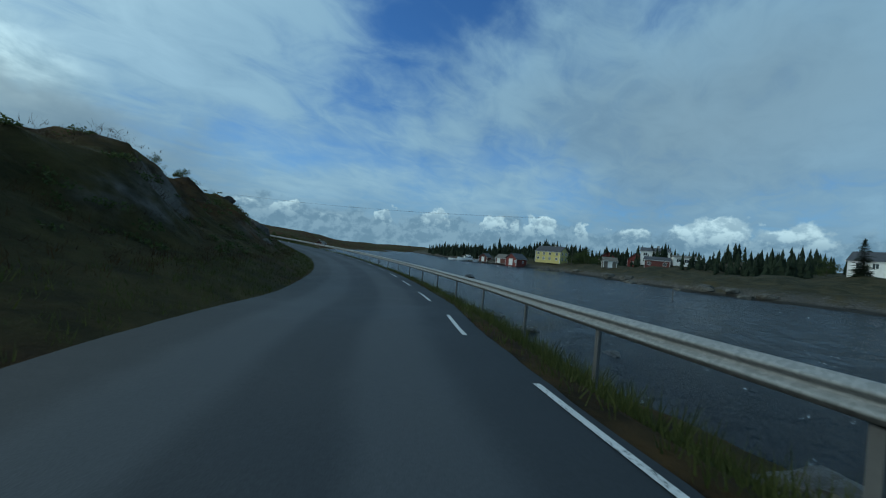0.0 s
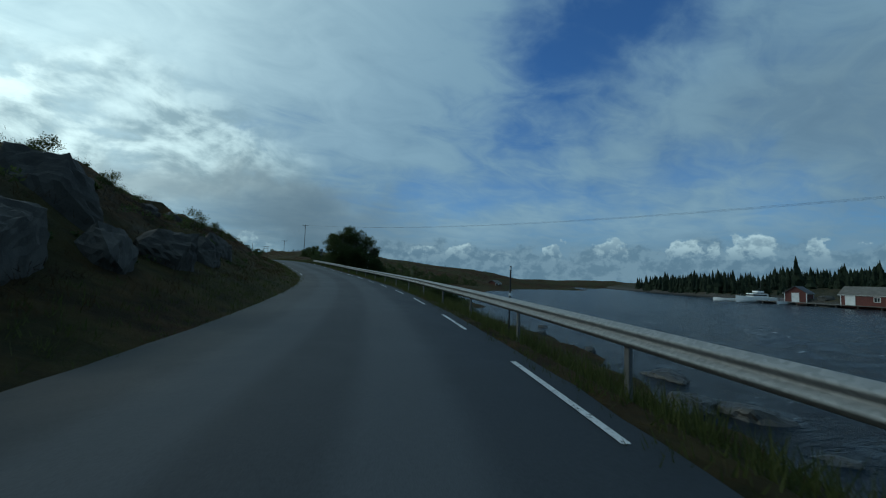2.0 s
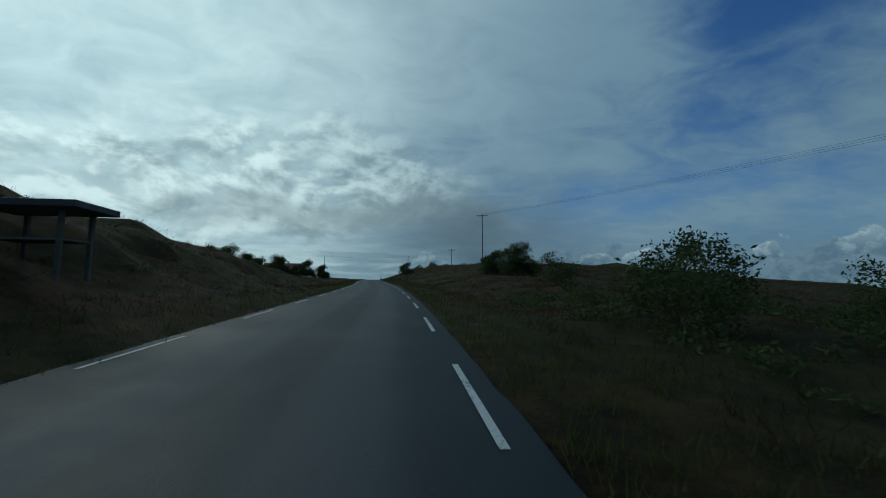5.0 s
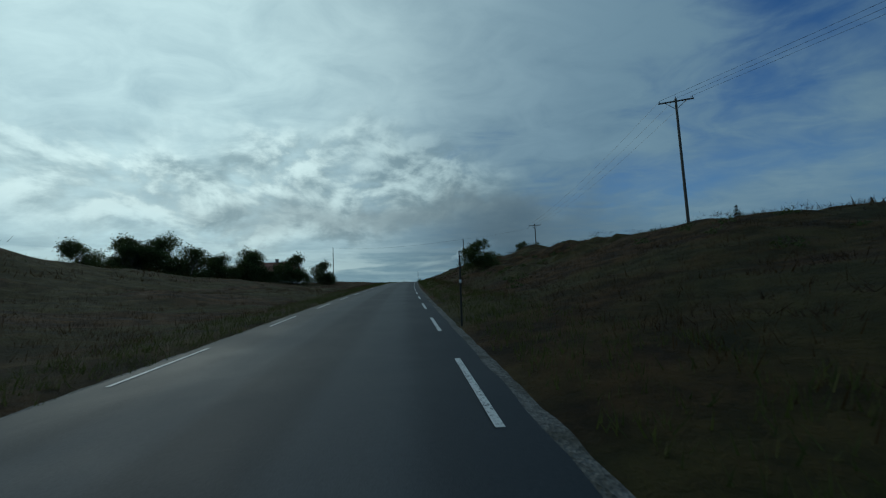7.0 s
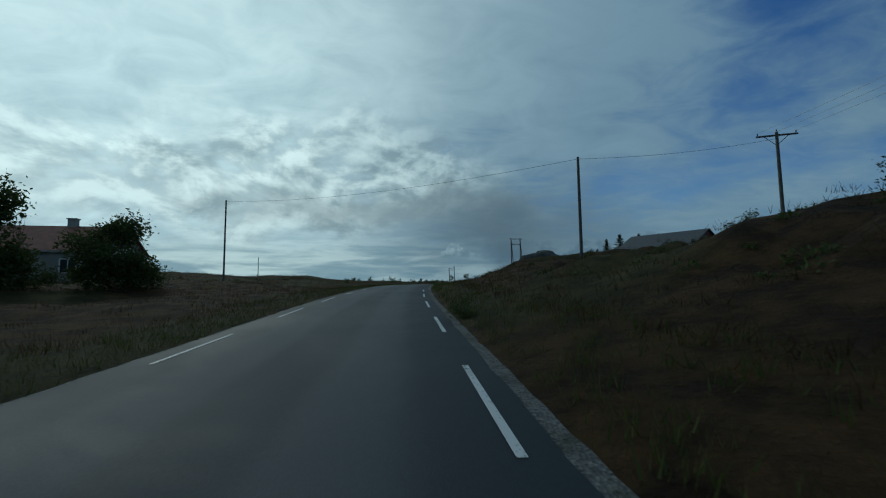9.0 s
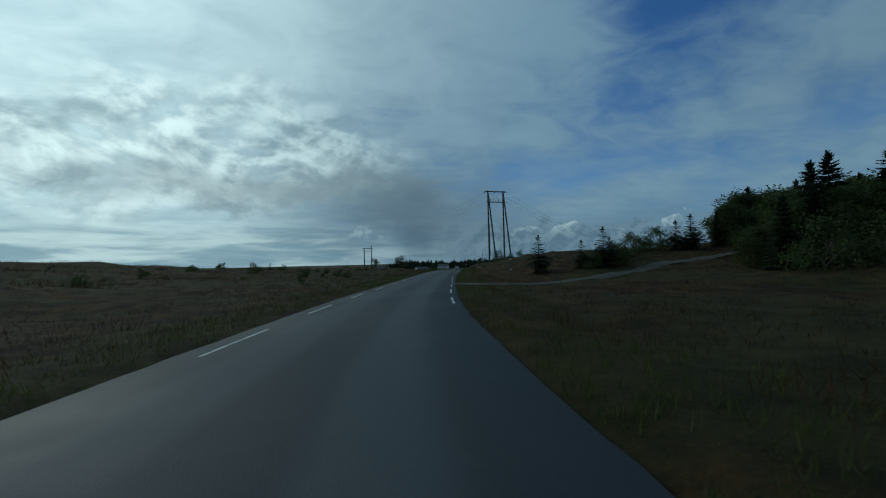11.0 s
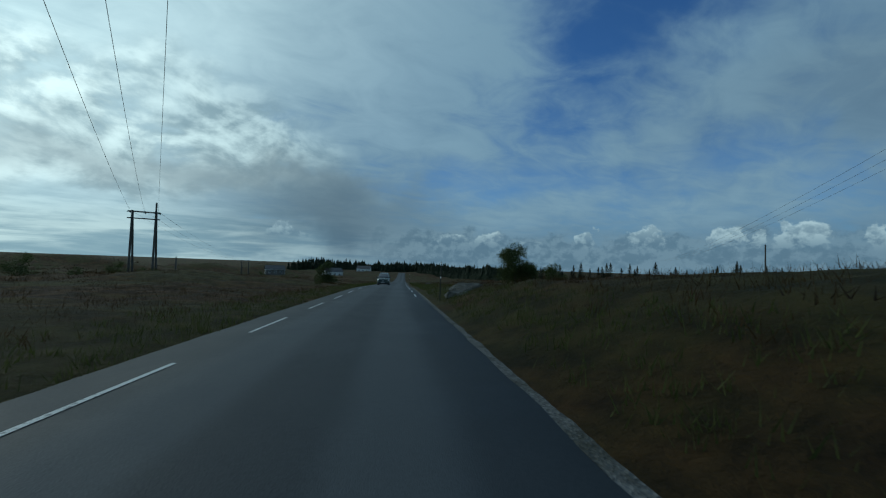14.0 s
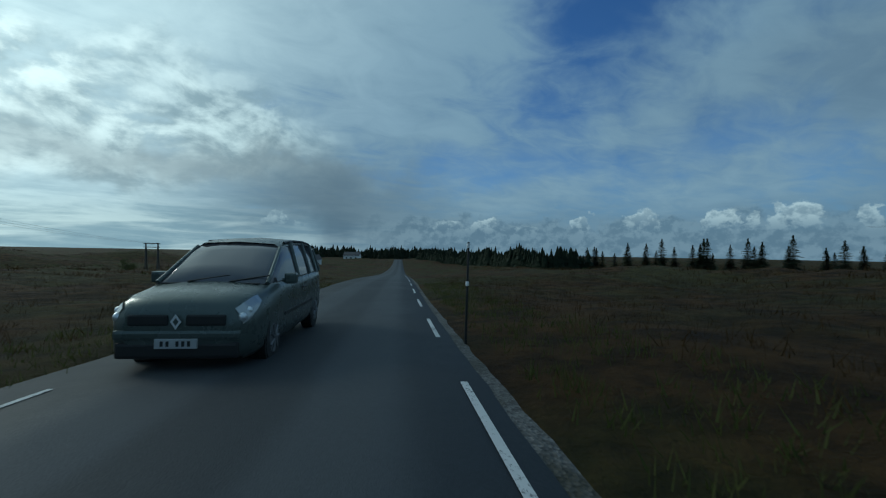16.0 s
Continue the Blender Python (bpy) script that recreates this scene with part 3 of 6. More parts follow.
def far_z(x, y):
    inland = (x - shore_x(y)) * 0.75
    n = noise.fractal(Vector((x, y, 3)) * 0.03, 1, 2, 4)
    m = noise.fractal(Vector((x, y, 5)) * 0.22, 1, 2, 4)
    bump = 1.0 * m * min(1, max(0, inland + 2) / 4)
    return SEA - 0.8 + float(np.interp(inland, [-12, 0, 3, 12, 40, 90, 400], [-3, 0.6, 1.7, 3.2, 6.0, 9.5, 13.0])) + n * min(2.4, max(0, inland) / 10) + bump


def far_land():
    ys = list(np.arange(-260, -60, 12.0)) + list(np.arange(-60, 150, 2.0)) + list(np.arange(150, 640, 8.0))
    ins = [-14, -8, -5, -3, -1.5, 0, 1.2, 2.4, 3.6, 5, 7, 9, 12, 15, 19, 24, 30, 38, 48, 60, 80, 110, 160, 260, 500, 1200]
    verts = [(shore_x(y) + i, y, far_z(shore_x(y) + i, y)) for y in ys for i in ins]
    w = len(ins)
    faces = [(i * w + j, i * w + j + 1, (i + 1) * w + j + 1, (i + 1) * w + j) for i in range(len(ys) - 1) for j in range(w - 1)]
    ob = new("far_shore", mesh_of("far_shore", verts, faces, SHORE_MAT, True))
    tagged(ob, "rocky grass-topped shore across the channel", "shore", kind="structure")


def build_shore(n, shader):
    where = n.add("ShaderNodeTexCoord").outputs["Object"]
    z = n.add("ShaderNodeSeparateXYZ", i0=where).outputs[2]
    mid = n.noise(0.35, 6.0, 0.65, where, 0.5)
    small = n.noise(3.0, 5.0, 0.65, where)
    rock = n.mix(n.span(small, 0.3, 0.7), (0.032, 0.030, 0.026), (0.120, 0.106, 0.088))
    grass = n.mix(n.span(mid, 0.35, 0.65), (0.018, 0.021, 0.008), (0.058, 0.046, 0.021))
    rocky = n.span(n.math("ADD", z, n.math("MULTIPLY", mid, 4.5)), SEA + 4.3, SEA + 2.9)
    col = n.mix(rocky, grass, rock)
    col = n.mix(n.span(z, SEA + 0.55, SEA + 0.25), col, (0.025, 0.024, 0.02))
    n.feed(shader, "Base_Color", col)
    n.feed(shader, "Normal", n.add("ShaderNodeBump", Strength=0.8, Distance=0.4, Height=n.math("ADD", mid, small)))


SHORE_MAT = material("shore rock and grass", build_shore, 0.9, 0, 0.2)
far_land()


# ---- trees ----
def leaf_cards(rng, spots, size, per, spread, tilt=1.0):
    """Small folded leaves round the given spots."""
    verts, faces = [], []
    for c in spots:
        for _ in range(per):
            p = Vector(c) + Vector((rng.gauss(0, spread), rng.gauss(0, spread), rng.gauss(0, spread * 0.8)))
            a = Vector((rng.uniform(-1, 1), rng.uniform(-1, 1), rng.uniform(-0.8, 0.8) * tilt)).normalized()
            b = a.cross(Vector((rng.uniform(-1, 1), rng.uniform(-1, 1), rng.uniform(-1, 1)))).normalized()
            s = size * rng.uniform(0.6, 1.35)
            i = len(verts)
            verts += [p - a * s, p + b * s * 0.45 + a * s * 0.1, p + a * s, p - b * s * 0.45 + a * s * 0.1]
            faces.append((i, i + 1, i + 2, i + 3))
    return verts, faces


def limb(bm, rng, a, b, r, forks, tips, level=0, deepest=3):
    mid = (a + b) / 2 + Vector((rng.gauss(0, 1), rng.gauss(0, 1), rng.gauss(0, 0.5))) * (b - a).length * 0.09
    rod(bm, a, mid, r, r * 0.82, 6)
    rod(bm, mid, b, r * 0.82, r * 0.55, 6)
    if level >= deepest or forks == 0:
        tips.append(b)
        return
    for _ in range(forks):
        way = (b - a).normalized() * 0.7 + Vector((rng.uniform(-1, 1), rng.uniform(-1, 1), rng.uniform(-0.45, 0.55))) * 0.95
        limb(bm, rng, b if rng.random() < 0.7 else mid, b + way.normalized() * (b - a).length * rng.uniform(0.5, 0.72), r * 0.55, max(1, forks - (level > 1)), tips, level + 1, deepest)


def broadleaf(seed, width, height, leaf=0.075, clumps=260, per=16, stems=3, lean=0.0, label="", gap=0.25, skirt=0.12, name="tree", category="tree"):
    """A tree at the origin: stems with forking limbs and a crown of small leaves with an uneven outline."""
    rng = random.Random(seed)
    top = thing(name, 0, 0, 0, 0, label, category)
    bm = bmesh.new()
    tips = []
    for _ in range(stems):
        a = Vector((rng.gauss(0, 0.05), rng.gauss(0, 0.05), 0)) * width
        b = Vector((a.x + rng.gauss(0, 0.13) * width + lean * height * 0.3, a.y + rng.gauss(0, 0.13) * width, height * rng.uniform(0.24, 0.34)))
        limb(bm, rng, a - Vector((0, 0, 0.25)), b, 0.022 * height * rng.uniform(0.8, 1.2), 3, tips, 0, 3 if height > 2.5 else 2)
    # keep the twigs inside the crown
    for v in bm.verts:
        if v.co.z > height * 0.72:
            v.co.z = height * 0.72 + (v.co.z - height * 0.72) * 0.15
        out = math.hypot(v.co.x, v.co.y)
        if out > width * 0.34:
            f = (width * 0.34 + (out - width * 0.34) * 0.15) / out
            v.co.x, v.co.y = v.co.x * f, v.co.y * f
    part("trunk", bm, BARK, top)
    # lobes give the crown its uneven outline
    lobes = []
    for k in range(16):
        u, v = k * 2.4 + rng.uniform(-0.4, 0.4), ((k * 0.618) % 1.0) ** 0.8
        far = width * 0.36 * (1 - 0.75 * v * v)
        r = min(width, height * 1.1) * rng.uniform(0.17, 0.25)
        z = height * (skirt + 0.12 + (0.80 - skirt) * v)
        lobes.append((Vector((math.cos(u) * far + lean * height * v * 0.4, math.sin(u) * far, min(z, height - r * 0.8))), r))
    if skirt < 0.03:
        for k in range(9):
            u = k * 0.7 + rng.uniform(-0.2, 0.2)
            lobes.append((Vector((math.cos(u) * width * 0.29, math.sin(u) * width * 0.29, height * rng.uniform(0.10, 0.30))), width * rng.uniform(0.17, 0.22)))
    spots = []
    while len(spots) < clumps:
        c, r = rng.choice(lobes)
        w = Vector((rng.gauss(0, 1), rng.gauss(0, 1), rng.gauss(0, 1))).normalized() * r * (rng.random() ** 0.45)
        w.z *= 0.95
        p = c + w
        if p.z < height * skirt - 0.1 or noise.noise(p * (4.0 / width) + Vector((seed, 0, 0))) < -gap:
            continue
        spots.append(p)
    # a few sprigs stand out of the outline
    for _ in range(clumps // 5):
        c, r = rng.choice(lobes)
        w = Vector((rng.gauss(0, 1), rng.gauss(0, 1), abs(rng.gauss(0, 1)))).normalized()
        spots += [c + w * r * k for k in (0.94, 1.01, 1.08)]
    v, f = leaf_cards(rng, spots, leaf, per, leaf * 2.2)
    part("crown", mesh_of("crown", v, f, LEAF), LEAF, top)
    return top


def spruce(seed, width, height, label="", bare=0.04, rough=0.25, rings=None, name="spruce_tree"):
    """A spruce at the origin: straight trunk, drooping whorls of needled twigs, ragged outline."""
    rng = random.Random(seed)
    top = thing(name, 0, 0, 0, 0, label, "spruce")
    bm = bmesh.new()
    rod(bm, (0, 0, -0.2), (0, 0, height * 0.99), 0.018 * height + 0.02, 0.006, 7)
    part("trunk", bm, BARK, top)
    verts, faces = [], []
    rings = rings or max(18, int(height * 5.5))
    for i in range(rings):
        u = bare + (1 - bare) * i / rings
        z0 = height * u
        reach = width * 0.5 * ((1 - u) ** 0.75 + 0.03) * rng.uniform(1 - rough, 1 + rough)
        for k in range(rng.randint(11, 15)):
            a = rng.uniform(0, 2 * math.pi)
            r = reach * rng.uniform(0.55, 1.15)
            out, across = Vector((math.cos(a), math.sin(a), 0)), Vector((-math.sin(a), math.cos(a), 0))
            droop = -0.28 * r + 0.05 * height * u
            steps = 4
            for j in range(steps):
                p = Vector((0, 0, z0)) + out * r * (j / steps) + Vector((0, 0, droop * (j / steps) ** 1.4))
                q = Vector((0, 0, z0)) + out * r * ((j + 1.25) / steps) + Vector((0, 0, droop * ((j + 1.25) / steps) ** 1.4 + 0.03 * r))
                for side in (-1, 1):
                    wide = r * 0.46 * (1.15 - j / steps) * rng.uniform(0.6, 1.2) + 0.02
                    n0 = len(verts)
                    verts += [p, p + across * side * wide + Vector((0, 0, -0.10 * r * rng.random())), q]
                    faces.append((n0, n0 + 1, n0 + 2))
    for k in range(5):
        n0 = len(verts)
        a = rng.uniform(0, 6.28)
        verts += [Vector((0, 0, height * 1.02)), Vector((math.cos(a), math.sin(a), 0)) * width * 0.05 + Vector((0, 0, height * 0.93)), Vector((0, 0, height * 0.92))]
        faces.append((n0, n0 + 1, n0 + 2))
    part("crown", mesh_of("crown", verts, faces, NEEDLE), NEEDLE, top)
    return top


def stand(ob, x, y, turn=0.0, size=1.0, sink=0.08, z=None, group="", label=""):
    zz = ground_z(x, y) if z is None else z
    ob.matrix_basis = pose(x, y, zz - sink, 0, 0, turn) @ Matrix.Diagonal((size, size, size, 1))
    return tagged(ob, label, group=group)


def again(ob, x, y, turn=0.0, size=1.0, sink=0.08, z=None, group="", label=""):
    zz = ground_z(x, y) if z is None else z
    made = copy_thing(ob, pose(x, y, zz - sink, 0, 0, turn) @ Matrix.Diagonal((size, size, size, 1)) @ Matrix.Diagonal([1 / s for s in ob.scale] + [1]))
    return tagged(made, label, group=group)


# the thicket by the end of the rail
stand(broadleaf(1, 8.0, 8.0, 0.10, 2000, 14, 4, label="large dark leafy willow thicket beside the guard rail", gap=0.75, skirt=0.0), 41.7, 129.2)
stand(broadleaf(14, 6.6, 7.9, 0.10, 1300, 14, 3, label="dense willow in the middle of the thicket", gap=0.75, skirt=0.0), 43.9, 130.2)
stand(broadleaf(2, 6.6, 7.4, 0.10, 1400, 14, 4, label="dense willow joined to the roadside thicket", gap=0.7, skirt=0.0), 45.6, 128.8)
stand(broadleaf(3, 4.6, 6.2, 0.10, 900, 14, 3, label="lower willow at the thicket's seaward end", gap=0.6, skirt=0.0), 47.3, 128.4)
bush = broadleaf(4, 3.2, 2.3, 0.082, 190, 7, 2, label="low rounded roadside bush", gap=0.5, skirt=0.0, name="bush", category="bush")
stand(bush, 40.0, 138.5, 0, 1.0)
stand(broadleaf(12, 4.0, 2.9, 0.055, 620, 14, 3, label="lone dark bush at the water behind the guard rail", gap=0.5, skirt=0.0, name="bush", category="bush"), 46.3, 91.0)
for x, y, k in ((44.5, 146, 1.3), (38.5, 152, 0.9), (43, 158, 1.2), (47, 166, 1.3), (41, 172, 1.0), (54, 139, 1.3), (58, 141, 1.4), (61, 147, 1.5), (66, 150, 1.4), (71, 157, 1.3), (77, 163, 1.4), (84, 170, 1.3), (91, 177, 1.2), (98, 184, 1.1), (62, 158, 1.6), (70, 168, 1.6), (57, 150, 1.1), (52, 160, 1.2), (62, 170, 1.3), (54, 140, 1.0)):
    again(bush, x, y, x * 37 % 360, k, group="bushes on the slope")
stand(broadleaf(5, 5.6, 3.9, 0.085, 800, 15, 4, label="wide dark bush on the slope", gap=0.5, skirt=0.0, name="bush", category="bush"), 39.9, 202.5)
stand(broadleaf(6, 5.0, 4.2, 0.09, 560, 15, 4, label="tall dark roadside tree on the slope", gap=0.5, skirt=0.0), 41.5, 190.5)
stand(broadleaf(7, 4.0, 3.0, 0.055, 760, 16, 4, label="spreading roadside tree with gaps in its crown", gap=0.35, skirt=0.0), 21.6, 241.0)
stand(broadleaf(17, 4.4, 3.4, 0.07, 620, 15, 4, label="dense dark bush high on the rocky slope", gap=0.55, skirt=0.0, name="bush", category="bush"), 27.4, 256.0, 0, 0.5)
# trees by the house with the red roof
garden = broadleaf(8, 4.6, 4.7, 0.11, 820, 9, 2, label="dense garden tree leafy to the ground", gap=0.7, skirt=0.0)
stand(garden, -17.3, 275.8, 0, 1.25, group="garden trees")
for x, y, k in ((-13.2, 280.5, 0.8), (-26.5, 276, 1.0), (-29.3, 279.3, 1.15), (-36, 271, 1.2), (-39.8, 268, 1.45), (-44, 266, 1.35), (-47, 270, 1.2), (-33, 275, 1.0), (-22, 277, 0.6), (-42, 262, 1.0), (-51, 262, 1.2), (-37, 279, 0.9)):
    again(garden, x, y, (x * 53) % 360, k * 1.3, group="garden trees")
for x, y, k in ((-15, 277, 0.9), (-20, 275, 1.0), (-24, 274, 1.1), (-28, 273, 1.2), (-32, 271, 1.1), (-35, 267, 1.3), (-40, 264, 1.3), (-45, 260, 1.3), (-49, 256, 1.2)):
    again(bush, x, y, x * 61 % 360, k, group="garden bushes")
# single trees along the moor
birch = broadleaf(9, 2.6, 3.0, 0.06, 170, 12, 2, label="thin wind-shaped birch on the moor", gap=0.15, skirt=0.2)
stand(birch, 5.7, 394.0, group="moor birches")
for x, y, k in ((-2.9, 344.3, 0.45), (-3.6, 358.5, 0.40), (-60, 470, 1.0), (-46, 452, 0.7), (-75, 430, 0.9)):
    again(birch, x, y, x * 31 % 360, k, group="moor birches")
for x, y, k in ((-1.3, 359, 0.40), (-2.6, 362.1, 0.45), (3.0, 374, 0.22), (-2.2, 446.5, 0.6), (-5.0, 445, 0.4), (18.0, 437, 0.25), (-24, 420, 0.6), (-33, 445, 0.7), (-40, 408, 0.6), (-55, 480, 0.9), (-20, 505, 0.7), (4, 520, 0.7), (-38, 540, 1.0), (12, 560, 0.8), (-70, 520, 1.1), (-30, 385, 0.5)):
    again(bush, x, y, x * 23 % 360, k, group="moor bushes")
again(bush, -13.5, 392, 80, 0.5, group="moor bushes")
again(birch, 0.6, 392.0, 140, 0.75, group="moor birches")
for x, y, k in ((-2.4, 389.0, 0.42), (-1.0, 391.0, 0.35), (2.6, 393.5, 0.32), (23.6, 388.5, 0.45), (24.8, 390.0, 0.4)):
    again(bush, x, y, x * 43 % 360, k, group="moor bushes")
stand(broadleaf(23, 2.15, 2.0, 0.040, 820, 13, 3, label="small wide-crowned roadside tree on a knoll", gap=0.6, skirt=0.0), 27.2, 413.8, 0, 0.92, -0.12)
again(bush, 33.0, 424, 200, 0.42, group="moor bushes")
stand(broadleaf(18, 2.6, 2.4, 0.05, 460, 14, 3, label="rounded dense bush alone on the moor", gap=0.6, skirt=0.0, name="bush", category="bush"), 42.4, 432.4)
stand(broadleaf(11, 2.8, 3.0, 0.05, 460, 14, 3, label="ragged roadside tree leaning with the wind", gap=0.45, skirt=0.0, lean=0.1), 19.2, 452.8, 0, 1.1)
again(bush, 23.5, 386, 50, 0.5, group="moor bushes")
again(bush, 26.5, 387, 10, 0.4, group="moor bushes")
again(bush, 23.0, 381.5, 10, 0.85, group="moor bushes")
for x, y, k in ((-22, 350, 0.5), (-30, 372, 0.6), (-18, 380, 0.8), (24, 300, 0.5), (19, 292, 0.6), (22, 268, 0.6), (10.2, 268.5, 0.3)):
    again(bush, x, y, x * 31 % 360, k, group="moor bushes")

# ---- spruces ----
fir = spruce(20, 2.5, 3.2, "young spruce on the moor", 0.03, 0.45, 24)
stand(fir, 18.2, 350.8, 0, 1.2, group="young spruces")
for x, y, k in ((24.4, 349.6, 1.25), (22.6, 350.6, 0.9), (26.5, 352, 0.8), (36.0, 354.2, 1.1), (37.6, 353.8, 1.3), (39.8, 229.3, 0.5), (44.0, 228.5, 0.35), (46.0, 227.0, 0.45), (48.2, 226.5, 0.5), (-39, 262, 1.4), (-14, 400, 0.5), (-20, 395, 0.6), (-26, 402, 0.5)):
    again(fir, x, y, x * 29 % 360, k, group="young spruces")
for x, y, k in ((23.0, 349.0, 0.7), (25.6, 349.4, 0.75), (24.0, 350.5, 0.8), (29, 353.5, 0.95), (31.5, 355, 1.0), (34, 356.2, 1.05), (18.4, 350.2, 0.35), (36.5, 357, 1.1), (27, 351.8, 0.85), (38.5, 355, 1.0)):
    again(bush, x, y, x * 71 % 360, k, group="moor bushes")
tall = spruce(21, 4.8, 8.0, "tall dark spruce behind the house", 0.02, 0.3)
stand(tall, 36.5, 340.0, 0, 1.0, group="spruces by the house")
for x, y, k in ((39.5, 341, 1.1), (42.5, 339, 1.05), (45.5, 337, 1.0), (34.0, 338, 0.75), (31.0, 337.5, 0.66)):
    again(tall, x, y, x * 47 % 360, k, group="spruces by the house")
for x, y, k in ((33.5, 339.0, 0.85), (35.2, 340.5, 1.0), (37.6, 338.4, 1.1), (39.4, 340.2, 1.2), (41.4, 339.2, 1.25), (43.6, 340.6, 1.3), (45.4, 341.6, 1.35), (38.5, 343.5, 1.2), (31.8, 340.4, 0.7)):
    again(garden, x, y, x * 67 % 360, k, group="trees by the house", label="dense dark tree standing close behind the house")
for x, y, k in ((30.2, 334.4, 1.4), (33.2, 333.6, 1.3)):
    again(bush, x, y, x * 17 % 360, k, group="bushes by the house")
# the dark wood where the drive ends
for x, y, k in ((42.6, 355.2, 1.2), (44.6, 357.2, 1.42), (46.4, 355.4, 1.5), (48.2, 357.6, 1.55), (50.0, 355.0, 1.5), (52.0, 356.6, 1.55), (49.0, 352.4, 1.4), (54.2, 354.4, 1.6), (52.4, 351.6, 1.5), (56.4, 352.0, 1.7), (55.0, 348.6, 1.65), (52.0, 346.8, 1.55), (49.5, 348.8, 1.35)):
    again(garden, x + 1.6, y - 0.4, x * 53 % 360, k * 0.87, group="trees where the drive ends", label="dense dark tree leafy to the ground in a small wood")
for x, y, k in ((40.6, 355.0, 0.55), (46.2, 356.2, 0.92), (48.8, 355.6, 0.8), (51.4, 354.8, 0.95), (54.0, 350.2, 0.95), (50.4, 349.6, 0.8), (56.0, 349.4, 1.05)):
    again(tall, x + 1.2, y - 0.3, x * 61 % 360, k * 0.93, group="trees where the drive ends", label="dark spruce rising out of a small wood")
# row of spruces across the moor
far_row = random.Random(31)
row_fir = spruce(22, 4.2, 8.5, "dark spruce in a loose row across the moor", 0.02, 0.35)
first = True
for k in range(58):
    u = k / 57
    x, y = 118 + 40 * u + far_row.gauss(0, 2.5), 558 - 84 * u + far_row.gauss(0, 3)
    if math.sin(k * 0.9) + math.sin(k * 0.37) < -1.1:
        continue
    if first:
        stand(row_fir, x, y, 0, 1.0, group="row of spruces")
        first = False
    else:
        again(row_fir, x, y, k * 70, far_row.uniform(0.6, 1.1), group="row of spruces")


def wood(name, seed, spots, label, uneven=0.9, stout=1.0):
    """A far wood: many slim ragged spruces in one mesh."""
    rng = random.Random(seed)
    verts, faces = [], []
    for x, y, z, h in spots:
        h *= 0.85 + uneven * noise.noise(Vector((x, y, 2)) * 0.09) + rng.uniform(-0.2, 0.15)
        w = h * rng.uniform(0.32, 0.50) * stout
        tiers = 6
        for i in range(tiers):
            u0 = i / tiers
            zb, zt = z + h * (u0 * 0.96), z + h * min(1.0, u0 + 0.30)
            r = w * 0.5 * (1 - u0) ** 0.9 + 0.06
            n0 = len(verts)
            sides = 6
            verts.append((x, y, zt))
            for k in range(sides):
                a = 6.283 * k / sides + rng.random()
                rr = r * rng.uniform(0.6, 1.25)
                verts.append((x + math.cos(a) * rr, y + math.sin(a) * rr, zb - rng.uniform(0, 0.05) * h))
            faces += [(n0, n0 + 1 + k, n0 + 1 + (k + 1) % sides) for k in range(sides)]
    ob = new(name, mesh_of(name, verts, faces, NEEDLE))
    return tagged(ob, label, "wood", kind="stuff")


rng = random.Random(40)
spots = []
for _ in range(1500):
    u = rng.random()
    x, y, _, _ = road_at(578 + 150 * u, 44 - 30 * u + 16 * rng.random() ** 1.5)
    spots.append((x, y, ground_z(x, y) - 0.2, rng.uniform(5.6, 7.8)))
wood("spruce_wood", 41, spots, "dense dark spruce wood beyond the moor", 0.4, 1.4)
spots = []
for _ in range(800):
    u, v = rng.random(), rng.random()
    x, y = 0 + 130 * u + 20 * v, 735 + 60 * v
    spots.append((x, y, ground_z(x, y) - 0.2, rng.uniform(7.0, 10.0)))
wood("spruce_wood", 42, spots, "far spruce wood where the road bends away", 0.45, 1.3)
spots = []
for _ in range(1500):
    y = rng.uniform(-60, 160)
    x = shore_x(y) + rng.choice((rng.uniform(46, 70), rng.uniform(55, 120)))
    if 20 < y < 100 and x < shore_x(y) + 50:
        continue
    if noise.noise(Vector((x, y, 0)) * 0.045) < -0.12:
        continue
    spots.append((x, y, far_z(x, y) - 0.3, rng.uniform(4.0, 7.5)))
for _ in range(700):
    y = rng.uniform(118, 222)
    x = shore_x(y) + 5 + 60 * rng.random() ** 1.4
    spots.append((x, y, far_z(x, y) - 0.3, rng.uniform(3.5, 7.0)))
for _ in range(420):
    y = rng.uniform(50, 130)
    x = shore_x(y) + rng.uniform(34, 60)
    if any(math.hypot(x - hx, y - hy) < 10 for hx, hy in ((152, 76.5), (171, 42), (158, 38), (160, 29.5), (176, 62), (182, 52), (132, -14))) or noise.noise(Vector((x, y, 4)) * 0.06) < -0.1:
        continue
    spots.append((x, y, far_z(x, y) - 0.3, rng.uniform(5.0, 8.5)))
wood("spruce_wood", 43, spots, "spruce wood on the far shore behind the houses")


# ---- marks on the road ----
def dash(name, s0, s1, d, mat=LINE, width=0.09):
    verts = []
    for s in np.linspace(s0, s1, 7):
        for dd in (-width / 2, width / 2):
            x, y, z, _ = road_at(s, d + dd)
            verts.append((x, y, z + 0.007 + float(np.interp(d + dd, [-left_edge(s), -1.2, 0, 1.2, right_edge(s)], [-0.02, 0.015, 0.03, 0.015, -0.02]))))
    faces = [(2 * i, 2 * i + 1, 2 * i + 3, 2 * i + 2) for i in range(6)]
    ob = new(name, mesh_of(name, verts, faces, mat))
    ob.parent = road
    return ob


